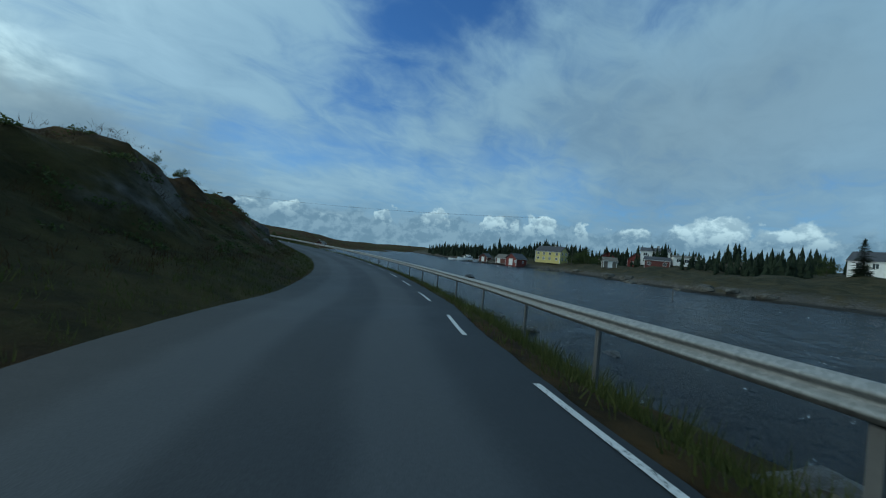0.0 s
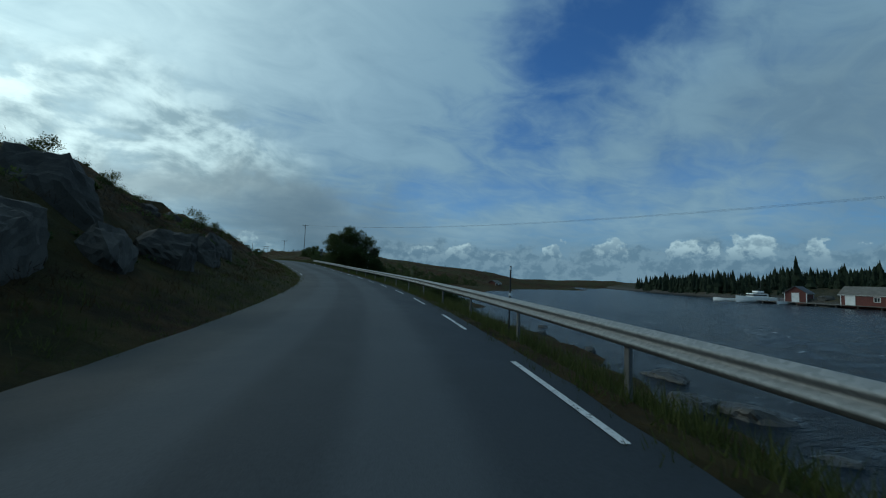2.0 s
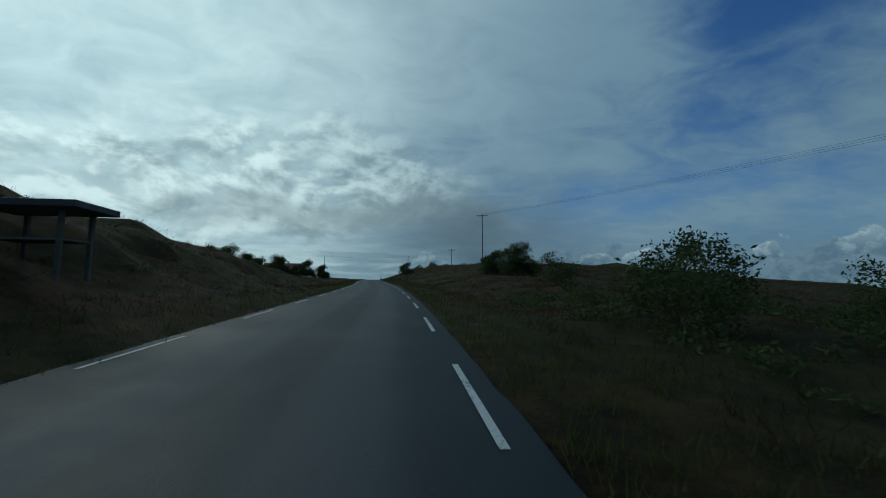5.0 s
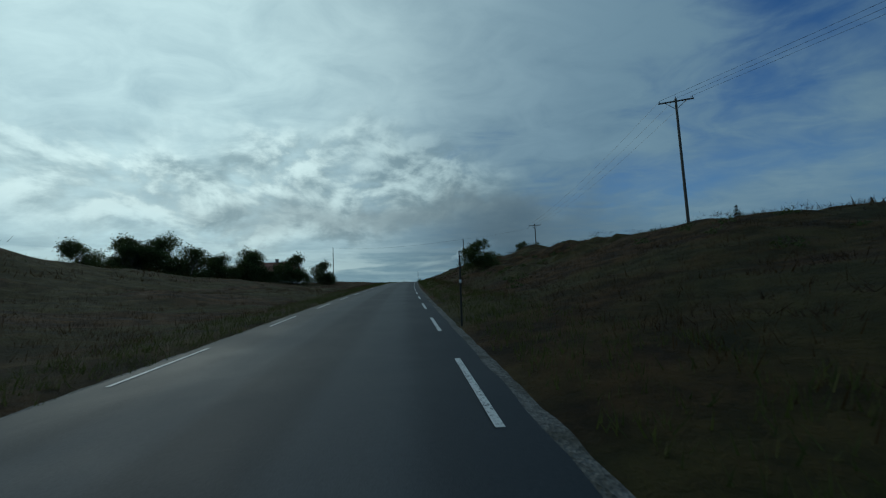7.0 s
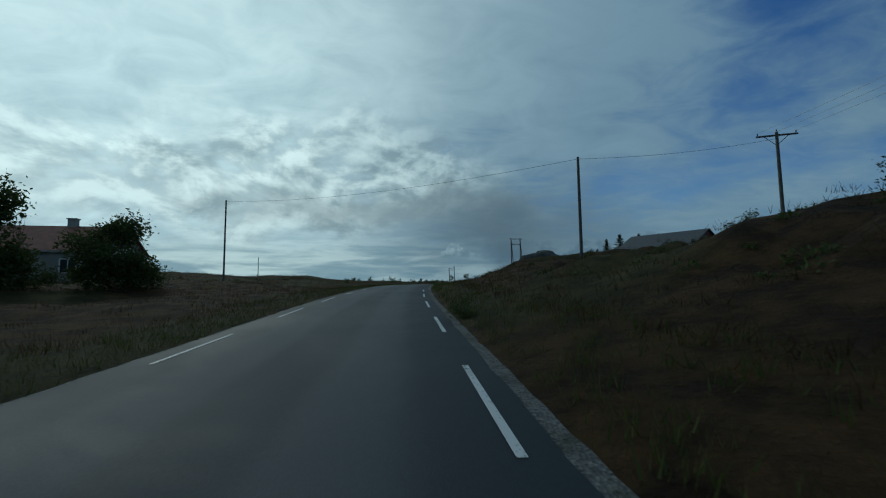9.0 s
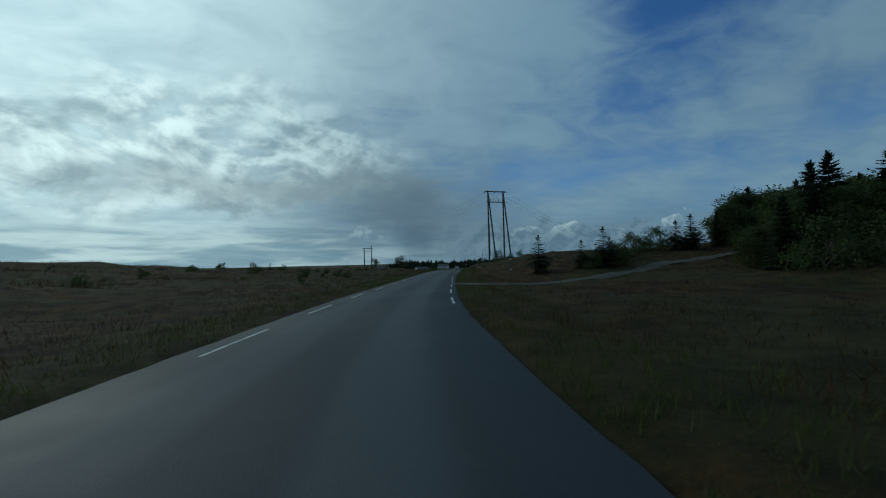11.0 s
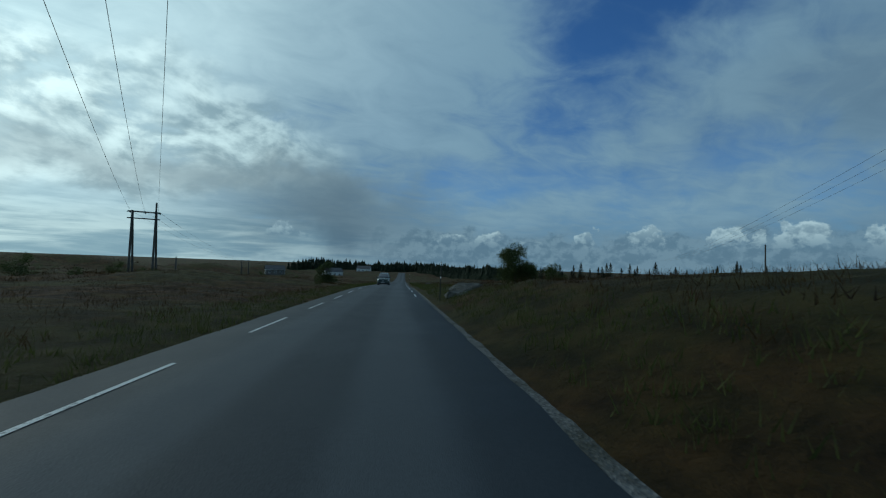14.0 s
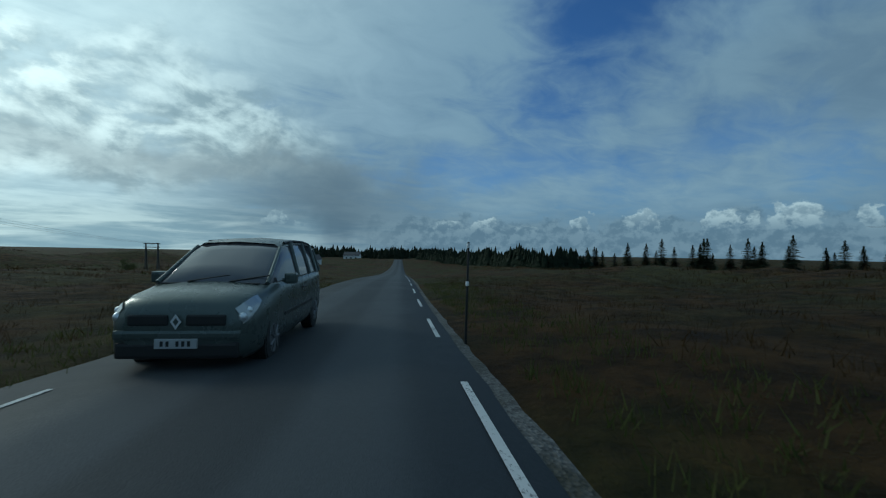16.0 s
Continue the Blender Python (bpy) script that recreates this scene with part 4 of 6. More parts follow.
RIGHT_ENDS = [9.6, 54.9, 66.7, 78.2, 93.5, 115.4, 127.0, 215.8, 227.2, 244.7, 250.3, 347.9, 353.5, 377.6]
LEFT_ENDS = [102.5, 114.4, 130.2, 218.2, 224.2, 247.8, 253.6, 345.8, 351.4, 374.9, 392.7, 431.2, 437.2, 444.1, 450.0, 456.2, 480]
LAST_ENDS = [434.9, 446.5, 457.2, 468.1, 473.9, 545]


def dashes(ends, left=False, length=2.75):
    for a, b in zip(ends, ends[1:]):
        count = max(1, round((b - a) / 5.8))
        for k in range(count):
            s = a + (b - a) * k / count
            if not left and 300 < s < 341:
                continue
            if left:
                d = float(np.interp(s, [100, 130, 205, 218, 226, 250, 350, 431, 445, 456], [-2.75, -2.85, -2.65, -2.5, -2.3, -2.2, -2.06, -1.97, -2.15, -2.2]))
                dash("edge_line", s - length, s, d, LINE, 0.075)
            else:
                d = float(np.interp(s, [4, 9, 14, 22, 30, 55, 66, 80, 93, 115, 126, 131, 200, 250, 347, 358, 376, 447, 460], [2.6, 2.35, 2.15, 2.22, 2.35, 2.65, 2.8, 2.75, 2.3, 2.14, 2.48, 2.52, 2.3, 2.36, 2.56, 2.56, 2.3, 2.15, 2.3]))
                dash("edge_line", s - length, s, d)


dashes([-46.0] + RIGHT_ENDS)
dashes(LAST_ENDS)
dashes(LEFT_ENDS, True)


def broken_edge(s0, s1, inner):
    """Where the edge line has run into one worn, crumbling band."""
    rows = np.arange(s0, s1, 0.2)
    verts = []
    for s in rows:
        wob = 0.05 * noise.fractal(Vector((s * 0.9, 3, 0)), 0.7, 2.2, 4)
        width = max(0.02, 0.10 + 0.08 * noise.fractal(Vector((s * 1.1, 8, 0)), 0.6, 2.2, 4)) * min(1.0, (s - s0) / 2 + 0.2, (s1 - s) / 2 + 0.2)
        for d in (inner + wob, inner + wob + width):
            x, y, z, _ = road_at(s, d)
            verts.append((x, y, z + 0.008 + float(np.interp(d, [1.2, right_edge(s), right_edge(s) + 0.2], [0.015, -0.02, -0.02]))))
    faces = [(2 * i, 2 * i + 1, 2 * i + 3, 2 * i + 2) for i in range(len(rows) - 1)]
    band = new("worn_edge_line", mesh_of("worn_edge_line", verts, faces, CRUMBLE))
    band.parent = road


broken_edge(379.5, 403, 2.34)


# gravel shoulders
def shoulder(s0, s1, inner, outer, label):
    """A ragged band of gravel that sinks into the verge."""
    rows = np.arange(s0, s1, 0.35)
    side = math.copysign(1, inner)
    verts = []
    for s in rows:
        ends = min(1.0, (s - s0) / 9 + 0.1, (s1 - s) / 9 + 0.1)
        wob = 0.13 * noise.fractal(Vector((s * 0.12, inner, 0)), 0.6, 2.3, 6) + 0.05 * noise.noise(Vector((s * 2.3, 2, inner)))
        width = (abs(outer - inner) + wob) * ends
        for j, u in enumerate((0.0, 0.35, 0.75, 1.0)):
            x, y, z, _ = road_at(s, inner + side * ((right_edge(s) if side > 0 else left_edge(s)) - 0.02 - abs(inner) + width * u))
            verts.append((x, y, z + (-0.03, -0.045, -0.07, -0.13)[j] + 0.012 * noise.noise(Vector((s * 4, j, inner)))))
    faces = [(i * 4 + j, i * 4 + j + 1, i * 4 + j + 5, i * 4 + j + 4) for i in range(len(rows) - 1) for j in range(3)]
    ob = new("gravel_shoulder", mesh_of("gravel_shoulder", verts, faces, GRAVEL, True))
    tagged(ob, label, "shoulder", kind="structure")


shoulder(188, 316, 2.66, 3.30, "grey gravel shoulder beside the asphalt")
shoulder(400, 560, 2.66, 3.38, "pale gravel shoulder beside the asphalt")
shoulder(165, 330, -2.52, -2.95, "narrow gravel shoulder beside the asphalt")


# ---- guard rail ----
def guard_rail():
    def where(s):
        return float(np.interp(s, [-60, 50, 85, 108, 128, 138], [4.35, 4.35, 3.85, 3.45, 3.15, 2.95]))

    def low(s):
        return float(np.interp(s, [128, 138], [0, 0]))

    # W profile: (towards the road, height)
    prof = [(-0.048 * (1 - math.cos(2 * math.pi * k / 8)) ** 0.85, 0.44 + 0.31 * k / 16) for k in range(17)]
    x, y, z, _ = road_at(0, 4.3)
    rail = thing("guard_rail", x, y, z, 0, "galvanised steel guard rail on steel posts along the shore", "guard rail")
    inv = rail.matrix_basis.inverted()
    s = -56.0
    while s < 136:
        verts = []
        rows = np.linspace(s, s + 4.02, 7)
        for r in rows:
            for d, h in prof:
                xx, yy, zz, _ = road_at(r, where(r) + d)
                verts.append(inv @ Vector((xx, yy, zz + h - 0.06)))
            for d, h in reversed(prof):
                xx, yy, zz, _ = road_at(r, where(r) + d + 0.008)
                verts.append(inv @ Vector((xx, yy, zz + h - 0.06)))
        w = 2 * len(prof)
        faces = [(i * w + j, i * w + (j + 1) % w, (i + 1) * w + (j + 1) % w, (i + 1) * w + j) for i in range(6) for j in range(w)]
        part("beam", mesh_of("beam", verts, faces, ZINC, True), ZINC, rail)
        xx, yy, zz, h = road_at(s + 2, where(s + 2) + 0.10)
        g = ground_z(xx, yy)
        bm = bmesh.new()
        m = inv @ pose(xx, yy, 0, 0, 0, h)
        box(bm, (-0.03, -0.055, min(g, zz) - 0.4), (0.03, 0.055, zz + 0.62), m, 0.008)
        box(bm, (-0.09, -0.05, zz + 0.42), (-0.03, 0.05, zz + 0.62), m)
        part("post", bm, DULLZINC, rail)
        s += 4.0
    # rounded end piece
    verts = []
    for k, r in enumerate((136.0, 136.6, 137.0, 137.25)):
        for d, h in prof:
            sq = (1.0, 0.97, 0.85, 0.6)[k]
            xx, yy, zz, _ = road_at(r, where(r) + d * (1 - 0.2 * k) + 0.05 * k)
            verts.append(inv @ Vector((xx, yy, zz + 0.595 + (h - 0.595) * sq - 0.06)))
    w = len(prof)
    part("end_piece", mesh_of("end_piece", verts, [(i * w + j, i * w + j + 1, (i + 1) * w + j + 1, (i + 1) * w + j) for i in range(3) for j in range(w - 1)], ZINC), ZINC, rail)


guard_rail()


# ---- power lines ----
def insulator(bm, at, h=0.22):
    x, y, z = at
    rod(bm, (x, y, z), (x, y, z + h * 0.5), 0.015, 0.015, 6)
    for k in range(3):
        rod(bm, (x, y, z + h * (0.35 + 0.2 * k)), (x, y, z + h * (0.47 + 0.2 * k)), 0.055 - 0.008 * k, 0.03, 8)


def t_pole(x, y, top, turn, arm=2.0, base=None, label="weathered wooden power pole with a crossarm"):
    z = ground_z(x, y) if base is None else base
    h = top - z
    pole = thing("power_pole", x, y, z, turn, label, "power pole", "power poles")
    bm = bmesh.new()
    rod(bm, (0, 0, -0.4), (0, 0, h), 0.14, 0.10, 12)
    part("mast", bm, POLE, pole)
    bm = bmesh.new()
    box(bm, (-arm / 2, -0.05, h - 0.32), (arm / 2, 0.05, h - 0.2), bevel=0.01)
    arm_ob = part("crossarm", bm, POLE, pole)
    for side in (-1, 1):
        bm = bmesh.new()
        rod(bm, (side * arm * 0.30, 0.06, h - 0.27), (0, 0.09, h - 1.0), 0.025, 0.025, 6)
        part("brace", bm, STEEL, pole)
    for px in (-arm * 0.46, 0, arm * 0.46):
        bm = bmesh.new()
        insulator(bm, (px, 0, h - 0.2 if px else h))
        part("insulator", bm, BLACK, arm_ob)
    return pole


def plain_pole(x, y, top, label, base=None, r=0.11):
    z = ground_z(x, y) if base is None else base
    pole = thing("utility_pole", x, y, z, 0, label, "utility pole", "utility poles")
    bm = bmesh.new()
    rod(bm, (0, 0, -0.4), (0, 0, top - z), r, r * 0.75, 10)
    part("mast", bm, POLE, pole)
    bm = bmesh.new()
    rod(bm, (0, 0, top - z - 0.02), (0, 0, top - z + 0.05), r * 0.8, r * 0.3, 10)
    part("cap", bm, STEEL, pole)
    return pole


def wire(a, b, sag, label="thin overhead wire strung between poles", r=0.012, name="overhead_wire"):
    a, b = Vector(a), Vector(b)
    pts = [a.lerp(b, u) - Vector((0, 0, sag * 4 * u * (1 - u))) for u in np.linspace(0, 1, 17)]
    verts, faces = [], []
    for i, p in enumerate(pts):
        t = (pts[min(i + 1, 16)] - pts[max(i - 1, 0)]).normalized()
        n = t.cross(Vector((0, 0, 1))).normalized()
        u = n.cross(t)
        verts += [p + (n * math.cos(c) + u * math.sin(c)) * r for c in (0, 2.094, 4.189)]
    for i in range(16):
        faces += [(i * 3 + j, i * 3 + (j + 1) % 3, i * 3 + 3 + (j + 1) % 3, i * 3 + 3 + j) for j in range(3)]
    ob = new(name, mesh_of(name, verts, faces, STEEL))
    return tagged(ob, label, "wire", "overhead wires")


t_pole(40.6, 237.6, 29.0, -12, 2.9)
t_pole(32.9, 288.0, 25.4, -12, 2.6)
plain_pole(17.2, 283.3, 22.6, "slim wooden service pole on the roadside slope")
plain_pole(-18.6, 299.3, 24.1, "slim wooden service pole across the field")
for px in (-1.0, 0.0, 1.0):
    ca, sa = math.cos(radians(-12)) * px, math.sin(radians(-12)) * px
    wire((40.6 + 1.3 * ca, 237.6 + 1.3 * sa, 29.0), (32.9 + 1.2 * ca, 288.0 + 1.2 * sa, 25.4), 0.9)
    wire((40.6 + 1.3 * ca, 237.6 + 1.3 * sa, 29.0), (118 + ca, 60 + sa, 21), 3.2)
wire((17.2, 283.3, 22.5), (-18.6, 299.3, 24.0), 0.8)
wire((17.2, 283.3, 22.5), (32.9, 288.0, 24.9), 0.3)


def h_frame(x, y, top, turn, gap=2.4, arm=3.4, splay=1.6, foot=0.12, braced=True, second=0.0, base=None, label="tall wooden double pole with crossarm and insulators", group="double poles"):
    """Two poles, each with a leaning stay pole, a crossarm and a lower beam with upright insulators."""
    z = ground_z(x, y) if base is None else base
    h = top - z
    fr = thing("double_pole", x, y, z, turn, label, "power pole", group)
    for side in (-1, 1):
        px = side * gap / 2
        bm = bmesh.new()
        rod(bm, (px, 0, -0.6), (px, 0, h + (second if side > 0 else 0)), 0.15, 0.11, 12)
        part("mast", bm, POLE, fr)
        bm = bmesh.new()
        rod(bm, (px + (foot if braced else 0.35), splay, -0.6), (px + 0.03, math.copysign(0.12, splay), h - (0.5 if braced else 0.05)), 0.14, 0.11, 12)
        part("stay_pole", bm, POLE, fr)
    bm = bmesh.new()
    box(bm, (-arm / 2, -0.07, h - 0.26), (arm / 2, 0.07, h - 0.08), bevel=0.012)
    arm_ob = part("crossarm", bm, POLE, fr)
    for px in (-arm * 0.46, 0.0, arm * 0.46):
        for out in (-1, 1):
            bm = bmesh.new()
            a = Vector((px, 0.09 * out, h - 0.12))
            b = a + Vector((0.05 * out, 0.62 * out, -0.22))
            for k in range(5):
                rod(bm, a.lerp(b, k / 5), a.lerp(b, (k + 0.7) / 5), 0.075, 0.045, 8)
            part("insulator", bm, GLASSY, arm_ob, "greenish glass strain insulator")
    if braced:
        bm = bmesh.new()
        box(bm, (-gap / 2 - 0.25, -0.06, h - 2.0), (gap / 2 + 0.1, 0.06, h - 1.86), bevel=0.01)
        low = part("lower_beam", bm, POLE, fr)
        for k in range(5):
            px = -gap / 2 + 0.45 + k * (gap - 0.8) / 4
            bm = bmesh.new()
            rod(bm, (px, 0, h - 1.86), (px, 0, h - 1.45), 0.035, 0.03, 7)
            rod(bm, (px - 0.09, 0, h - 1.32), (px, 0, h - 1.47), 0.022, 0.022, 6)
            rod(bm, (px + 0.09, 0, h - 1.32), (px, 0, h - 1.47), 0.022, 0.022, 6)
            part("switch_insulator", bm, BLACK, low)
        bm = bmesh.new()
        rod(bm, (-gap / 2 + 0.22, 0.02, 0.8), (-gap / 2 + 0.1, 0.02, h - 2.2), 0.025, 0.025, 6)
        for k in range(4):
            rod(bm, (-gap / 2, 0.02, 1.5 + k * 1.9), (-gap / 2 + 0.26, 0.02, 1.5 + k * 1.9), 0.012, 0.012, 5)
        part("operating_rod", bm, STEEL, fr)
    else:
        bm = bmesh.new()
        box(bm, (-arm / 2, -0.09, h - 1.15), (arm / 2, 0.05, h - 1.0), bevel=0.01)
        part("lower_beam", bm, POLE, fr)
    return fr


GLASSY = plain("green insulator glass", (0.05, 0.14, 0.13), 0.25, 0, 0.2, 5.0, 0, 0.6)
h_frame(21.3, 377.0, 27.1, 9, gap=2.75, arm=3.9, splay=-1.6, foot=0.5, label="tall wooden double pole with four legs, switch gear and insulators")
h_frame(-4.4, 459.0, 21.0, 10, gap=2.6, arm=3.6, splay=0.9, braced=False, second=1.25, label="four-legged wooden power pole frame on the moor")
far_frame = h_frame(-6.7, 563.7, 14.6, 10, gap=2.4, arm=3.4, splay=0.8, braced=False, base=8.0, label="far wooden power pole frame on the moor")
for k in (-1, 0, 1):
    wire((21.3 + k * 1.7, 377.0 + k * 0.27, 26.95), (-4.4 + k * 1.6, 459.0, 21.0), 1.3)
    wire((21.3 + k * 1.7, 377.0 + k * 0.27, 26.95), (120 + k * 1.5, 488, 19.0), 2.5)
    wire((-4.4 + k * 1.6, 459.0, 21.0), (-6.7 + k * 1.5, 563.7, 14.6), 1.6)
plain_pole(-46, 352, 21.0, "lone slim pole on the moor", r=0.1)
plain_pole(2.5, 448.8, 14.9, "short broken pole stump on the moor", r=0.1)
plain_pole(64, 425, 18.5, "slim pole far across the moor", r=0.09)


# ---- roadside markers ----
def marker(s, d, h=1.9, label="slim dark snow marker post with a pale band"):
    x, y, z, head = road_at(s, d)
    g = ground_z(x, y)
    ob = thing("marker_post", x, y, g, head, label, "marker post", "snow marker posts")
    bm = bmesh.new()
    rod(bm, (0, 0, -0.3), (0.03, 0, h), 0.026, 0.022, 8)
    part("stick", bm, BLACK, ob)
    for u in (0.60, 0.97):
        bm = bmesh.new()
        rod(bm, (0.03 * u, 0, h * u - 0.05), (0.03 * u, 0, h * u + 0.03), 0.031, 0.031, 8)
        part("band", bm, WHITE, ob, "pale reflective band")


for s, d in ((71.0, 4.3), (102.0, 3.85), (219.5, 2.95), (265.8, 2.95), (352.0, 6.6), (391.3, 6.6), (428.0, 3.15), (470.6, 2.75)):
    marker(s, d)


# ---- the road sign ----
def road_sign():
    x, y = 37.6, 130.4
    z = ground_z(x, y)
    sign = thing("road_sign", x, y, z, 8, "round speed sign above a diamond plate on a steel post", "road sign")
    bm = bmesh.new()
    rod(bm, (0, 0, -0.4), (0, 0, 11.75 - z), 0.03, 0.03, 10)
    part("post", bm, STEEL, sign)
    c = 11.45 - z
    bm = bmesh.new()
    rod(bm, (0, -0.035, c), (0, -0.055, c), 0.34, 0.34, 40)
    disc = part("disc", bm, plain("grey sign face", (0.34, 0.35, 0.35), 0.5, 0, 0.12), sign, "grey round sign face with faded figures")
    bm = bmesh.new()
    for k in range(40):
        a0, a1 = 6.2832 * k / 40, 6.2832 * (k + 1) / 40
        ring = [bm.verts.new((math.cos(a) * r, yy, c + math.sin(a) * r)) for a, r, yy in
                ((a0, 0.285, -0.062), (a0, 0.345, -0.062), (a1, 0.345, -0.062), (a1, 0.285, -0.062))]
        bm.faces.new(ring)
    part("rim", bm, plain("dark sign rim", (0.05, 0.02, 0.02), 0.5, 0, 0.1), disc, "dark rim")
    for fx in (-0.09, 0.09):
        bm = bmesh.new()
        for a, b in (((-0.055, -0.1), (-0.03, 0.1)), ((0.03, -0.1), (0.055, 0.1)), ((-0.055, 0.075), (0.055, 0.1)), ((-0.055, -0.1), (0.055, -0.075))):
            box(bm, (fx + a[0], -0.066, c + a[1]), (fx + b[0], -0.060, c + b[1]))
        part("figure", bm, BLACK, disc)
    bm = bmesh.new()
    box(bm, (-0.25, -0.05, -0.25), (0.25, -0.035, 0.25), pose(0, 0, c - 0.72, 0, 45, 0), 0.01)
    part("diamond_plate", bm, plain("dull sign back", (0.16, 0.15, 0.12), 0.5, 0.3, 0.2), sign, "dull diamond-shaped plate")


road_sign()



# ---- houses ----
GLASS = material("window glass", lambda n, sh: n.feed(sh, "Base_Color", (0.03, 0.04, 0.045, 1)), 0.08, 0, 0.6)
YELLOW = plain("yellow painted boards", (0.52, 0.44, 0.16), 0.6, 0, 0.12, 1.5, 0.2)
RED = plain("red painted boards", (0.17, 0.032, 0.027), 0.65, 0, 0.2, 1.5, 0.2)
DARKRED = plain("old red boards", (0.12, 0.035, 0.028), 0.7, 0, 0.2, 1.5, 0.2)
GREYWOOD = plain("silvered boards", (0.13, 0.12, 0.105), 0.8, 0, 0.25, 1.5, 0.3)
SLATE = plain("slate roof", (0.055, 0.055, 0.06), 0.6, 0, 0.3, 2.0, 0.3)
REDTILE = plain("red roof tiles", (0.22, 0.07, 0.045), 0.7, 0, 0.25, 2.0, 0.3)
WHITEWALL = plain("white painted boards", (0.68, 0.69, 0.68), 0.6, 0, 0.1, 1.5, 0.15)
CONCRETE = plain("grey concrete", (0.28, 0.27, 0.25), 0.85, 0, 0.2, 1.0, 0.2)


def house(name, x, y, z, turn, length, width, wall, roof, wall_mat, roof_mat, label, windows=(), chimney=0.0, lower=None, trim=None, over=0.35, legs=False, boards=True):
    """Ridge along local x; windows are (side, along, sill height, width, height, kind) with side f, b, l or r."""
    trim = trim or WHITEWALL
    ob = thing(name, x, y, z, turn, label, "house")
    L, W = length / 2, width / 2
    bm = bmesh.new()
    prof = [(-W, -0.5), (W, -0.5), (W, wall), (0, wall + roof), (-W, wall)]
    a = [bm.verts.new((-L, py, pz)) for py, pz in prof]
    b = [bm.verts.new((L, py, pz)) for py, pz in prof]
    bm.faces.new(a[::-1])
    bm.faces.new(b)
    for i in range(5):
        bm.faces.new((a[i], a[(i + 1) % 5], b[(i + 1) % 5], b[i]))
    bmesh.ops.recalc_face_normals(bm, faces=bm.faces)
    walls = part("wall", bm, wall_mat, ob)
    if lower:
        bm = bmesh.new()
        box(bm, (-L - 0.03, -W - 0.03, -0.5), (L + 0.03, W + 0.03, wall * 0.42))
        part("ground_floor", bm, lower, ob, "pale ground floor wall")
    slope = math.atan2(roof, W)
    for side in (-1, 1):
        bm = bmesh.new()
        run = math.hypot(W, roof) + over
        m = Matrix.Translation((0, 0, wall + roof + 0.05)) @ pose(0, 0, 0, -math.degrees(slope) * side, 0, 0)
        lo, hi = ((0, 0.0), (0, run)) if side > 0 else ((0, -run), (0, 0))
        box(bm, (-L - over, lo[1], -0.03), (L + over, hi[1], 0.10), m, 0.015)
        slab = part("roof", bm, roof_mat, ob)
        bm = bmesh.new()
        box(bm, (-L - over - 0.03, side * (run - 0.06), -0.12), (L + over + 0.03, side * (run + 0.02), 0.06), m)
        part("fascia", bm, trim, slab)
    for side in (-1, 1):
        for end in (-1, 1):
            bm = bmesh.new()
            box(bm, (end * L - 0.07, side * W - 0.07, -0.3), (end * L + 0.07, side * W + 0.07, wall))
            part("corner_board", bm, trim, ob)
    if chimney:
        bm = bmesh.new()
        box(bm, (chimney - 0.35, -0.3, wall + roof - 0.6), (chimney + 0.35, 0.3, wall + roof + 0.9), bevel=0.03)
        box(bm, (chimney - 0.42, -0.37, wall + roof + 0.8), (chimney + 0.42, 0.37, wall + roof + 0.92))
        part("chimney", bm, CONCRETE, ob)
    frames = {"f": pose(0, -W, 0), "b": pose(0, W, 0, 0, 0, 180), "l": pose(-L, 0, 0, 0, 0, -90), "r": pose(L, 0, 0, 0, 0, 90)}
    for side, u, sill, w, h, kind in windows:
        m = frames[side]
        bm = bmesh.new()
        for lo, hi in (((u - w / 2 - 0.09, -0.10, sill - 0.09), (u + w / 2 + 0.09, 0, sill)), ((u - w / 2 - 0.09, -0.10, sill + h), (u + w / 2 + 0.09, 0, sill + h + 0.09)),
                       ((u - w / 2 - 0.09, -0.10, sill), (u - w / 2, 0, sill + h)), ((u + w / 2, -0.10, sill), (u + w / 2 + 0.09, 0, sill + h))):
            box(bm, lo, hi, m)
        if kind == "door":
            d = part("door", bm, trim, walls)
            bm = bmesh.new()
            box(bm, (u - w / 2, -0.05, sill), (u + w / 2, 0.02, sill + h), m)
            part("door_leaf", bm, WHITEWALL, d)
            continue
        win = part("window", bm, trim, walls)
        bm = bmesh.new()
        box(bm, (u - w / 2, -0.05, sill), (u + w / 2, 0.02, sill + h), m)
        part("pane", bm, GLASS, win)
        bars = [u] if kind == "two" else [u - w / 6, u + w / 6] if kind == "three" else []
        for bx in bars:
            bm = bmesh.new()
            box(bm, (bx - 0.035, -0.085, sill), (bx + 0.035, -0.05, sill + h), m)
            part("glazing_bar", bm, trim, win)
    return ob


def row(side, us, sill, w, h, kind="two"):
    return [(side, u, sill, w, h, kind) for u in us]


# houses across the channel; local front faces the water
house("house", 152, 76.5, far_z(152, 76.5) + 0.2, -90, 11.0, 7.2, 4.3, 2.2, YELLOW, SLATE, "two-storey yellow wooden house with dark roof above the shore",
      row("f", (-4.2, -1.7, 1.0, 4.0), 2.8, 0.85, 1.0) + row("f", (-4.2, -1.7, 1.0, 4.0), 0.8, 0.85, 1.1) + row("r", (-1.6, 1.6), 3.0, 0.9, 1.1) + row("r", (-1.6, 1.6), 0.8, 0.9, 1.2), 1.5)
house("boathouse", 137.5, 84.5, SEA + 0.5, 0, 8.0, 5.0, 2.7, 2.0, RED, SLATE, "red wooden boathouse with white doors standing over the water",
      [("l", 0, 0.1, 1.6, 2.4, "door"), ("l", 2.0, 1.2, 0.6, 0.7, "two"), ("f", 1.0, 1.0, 0.8, 0.8, "two")])
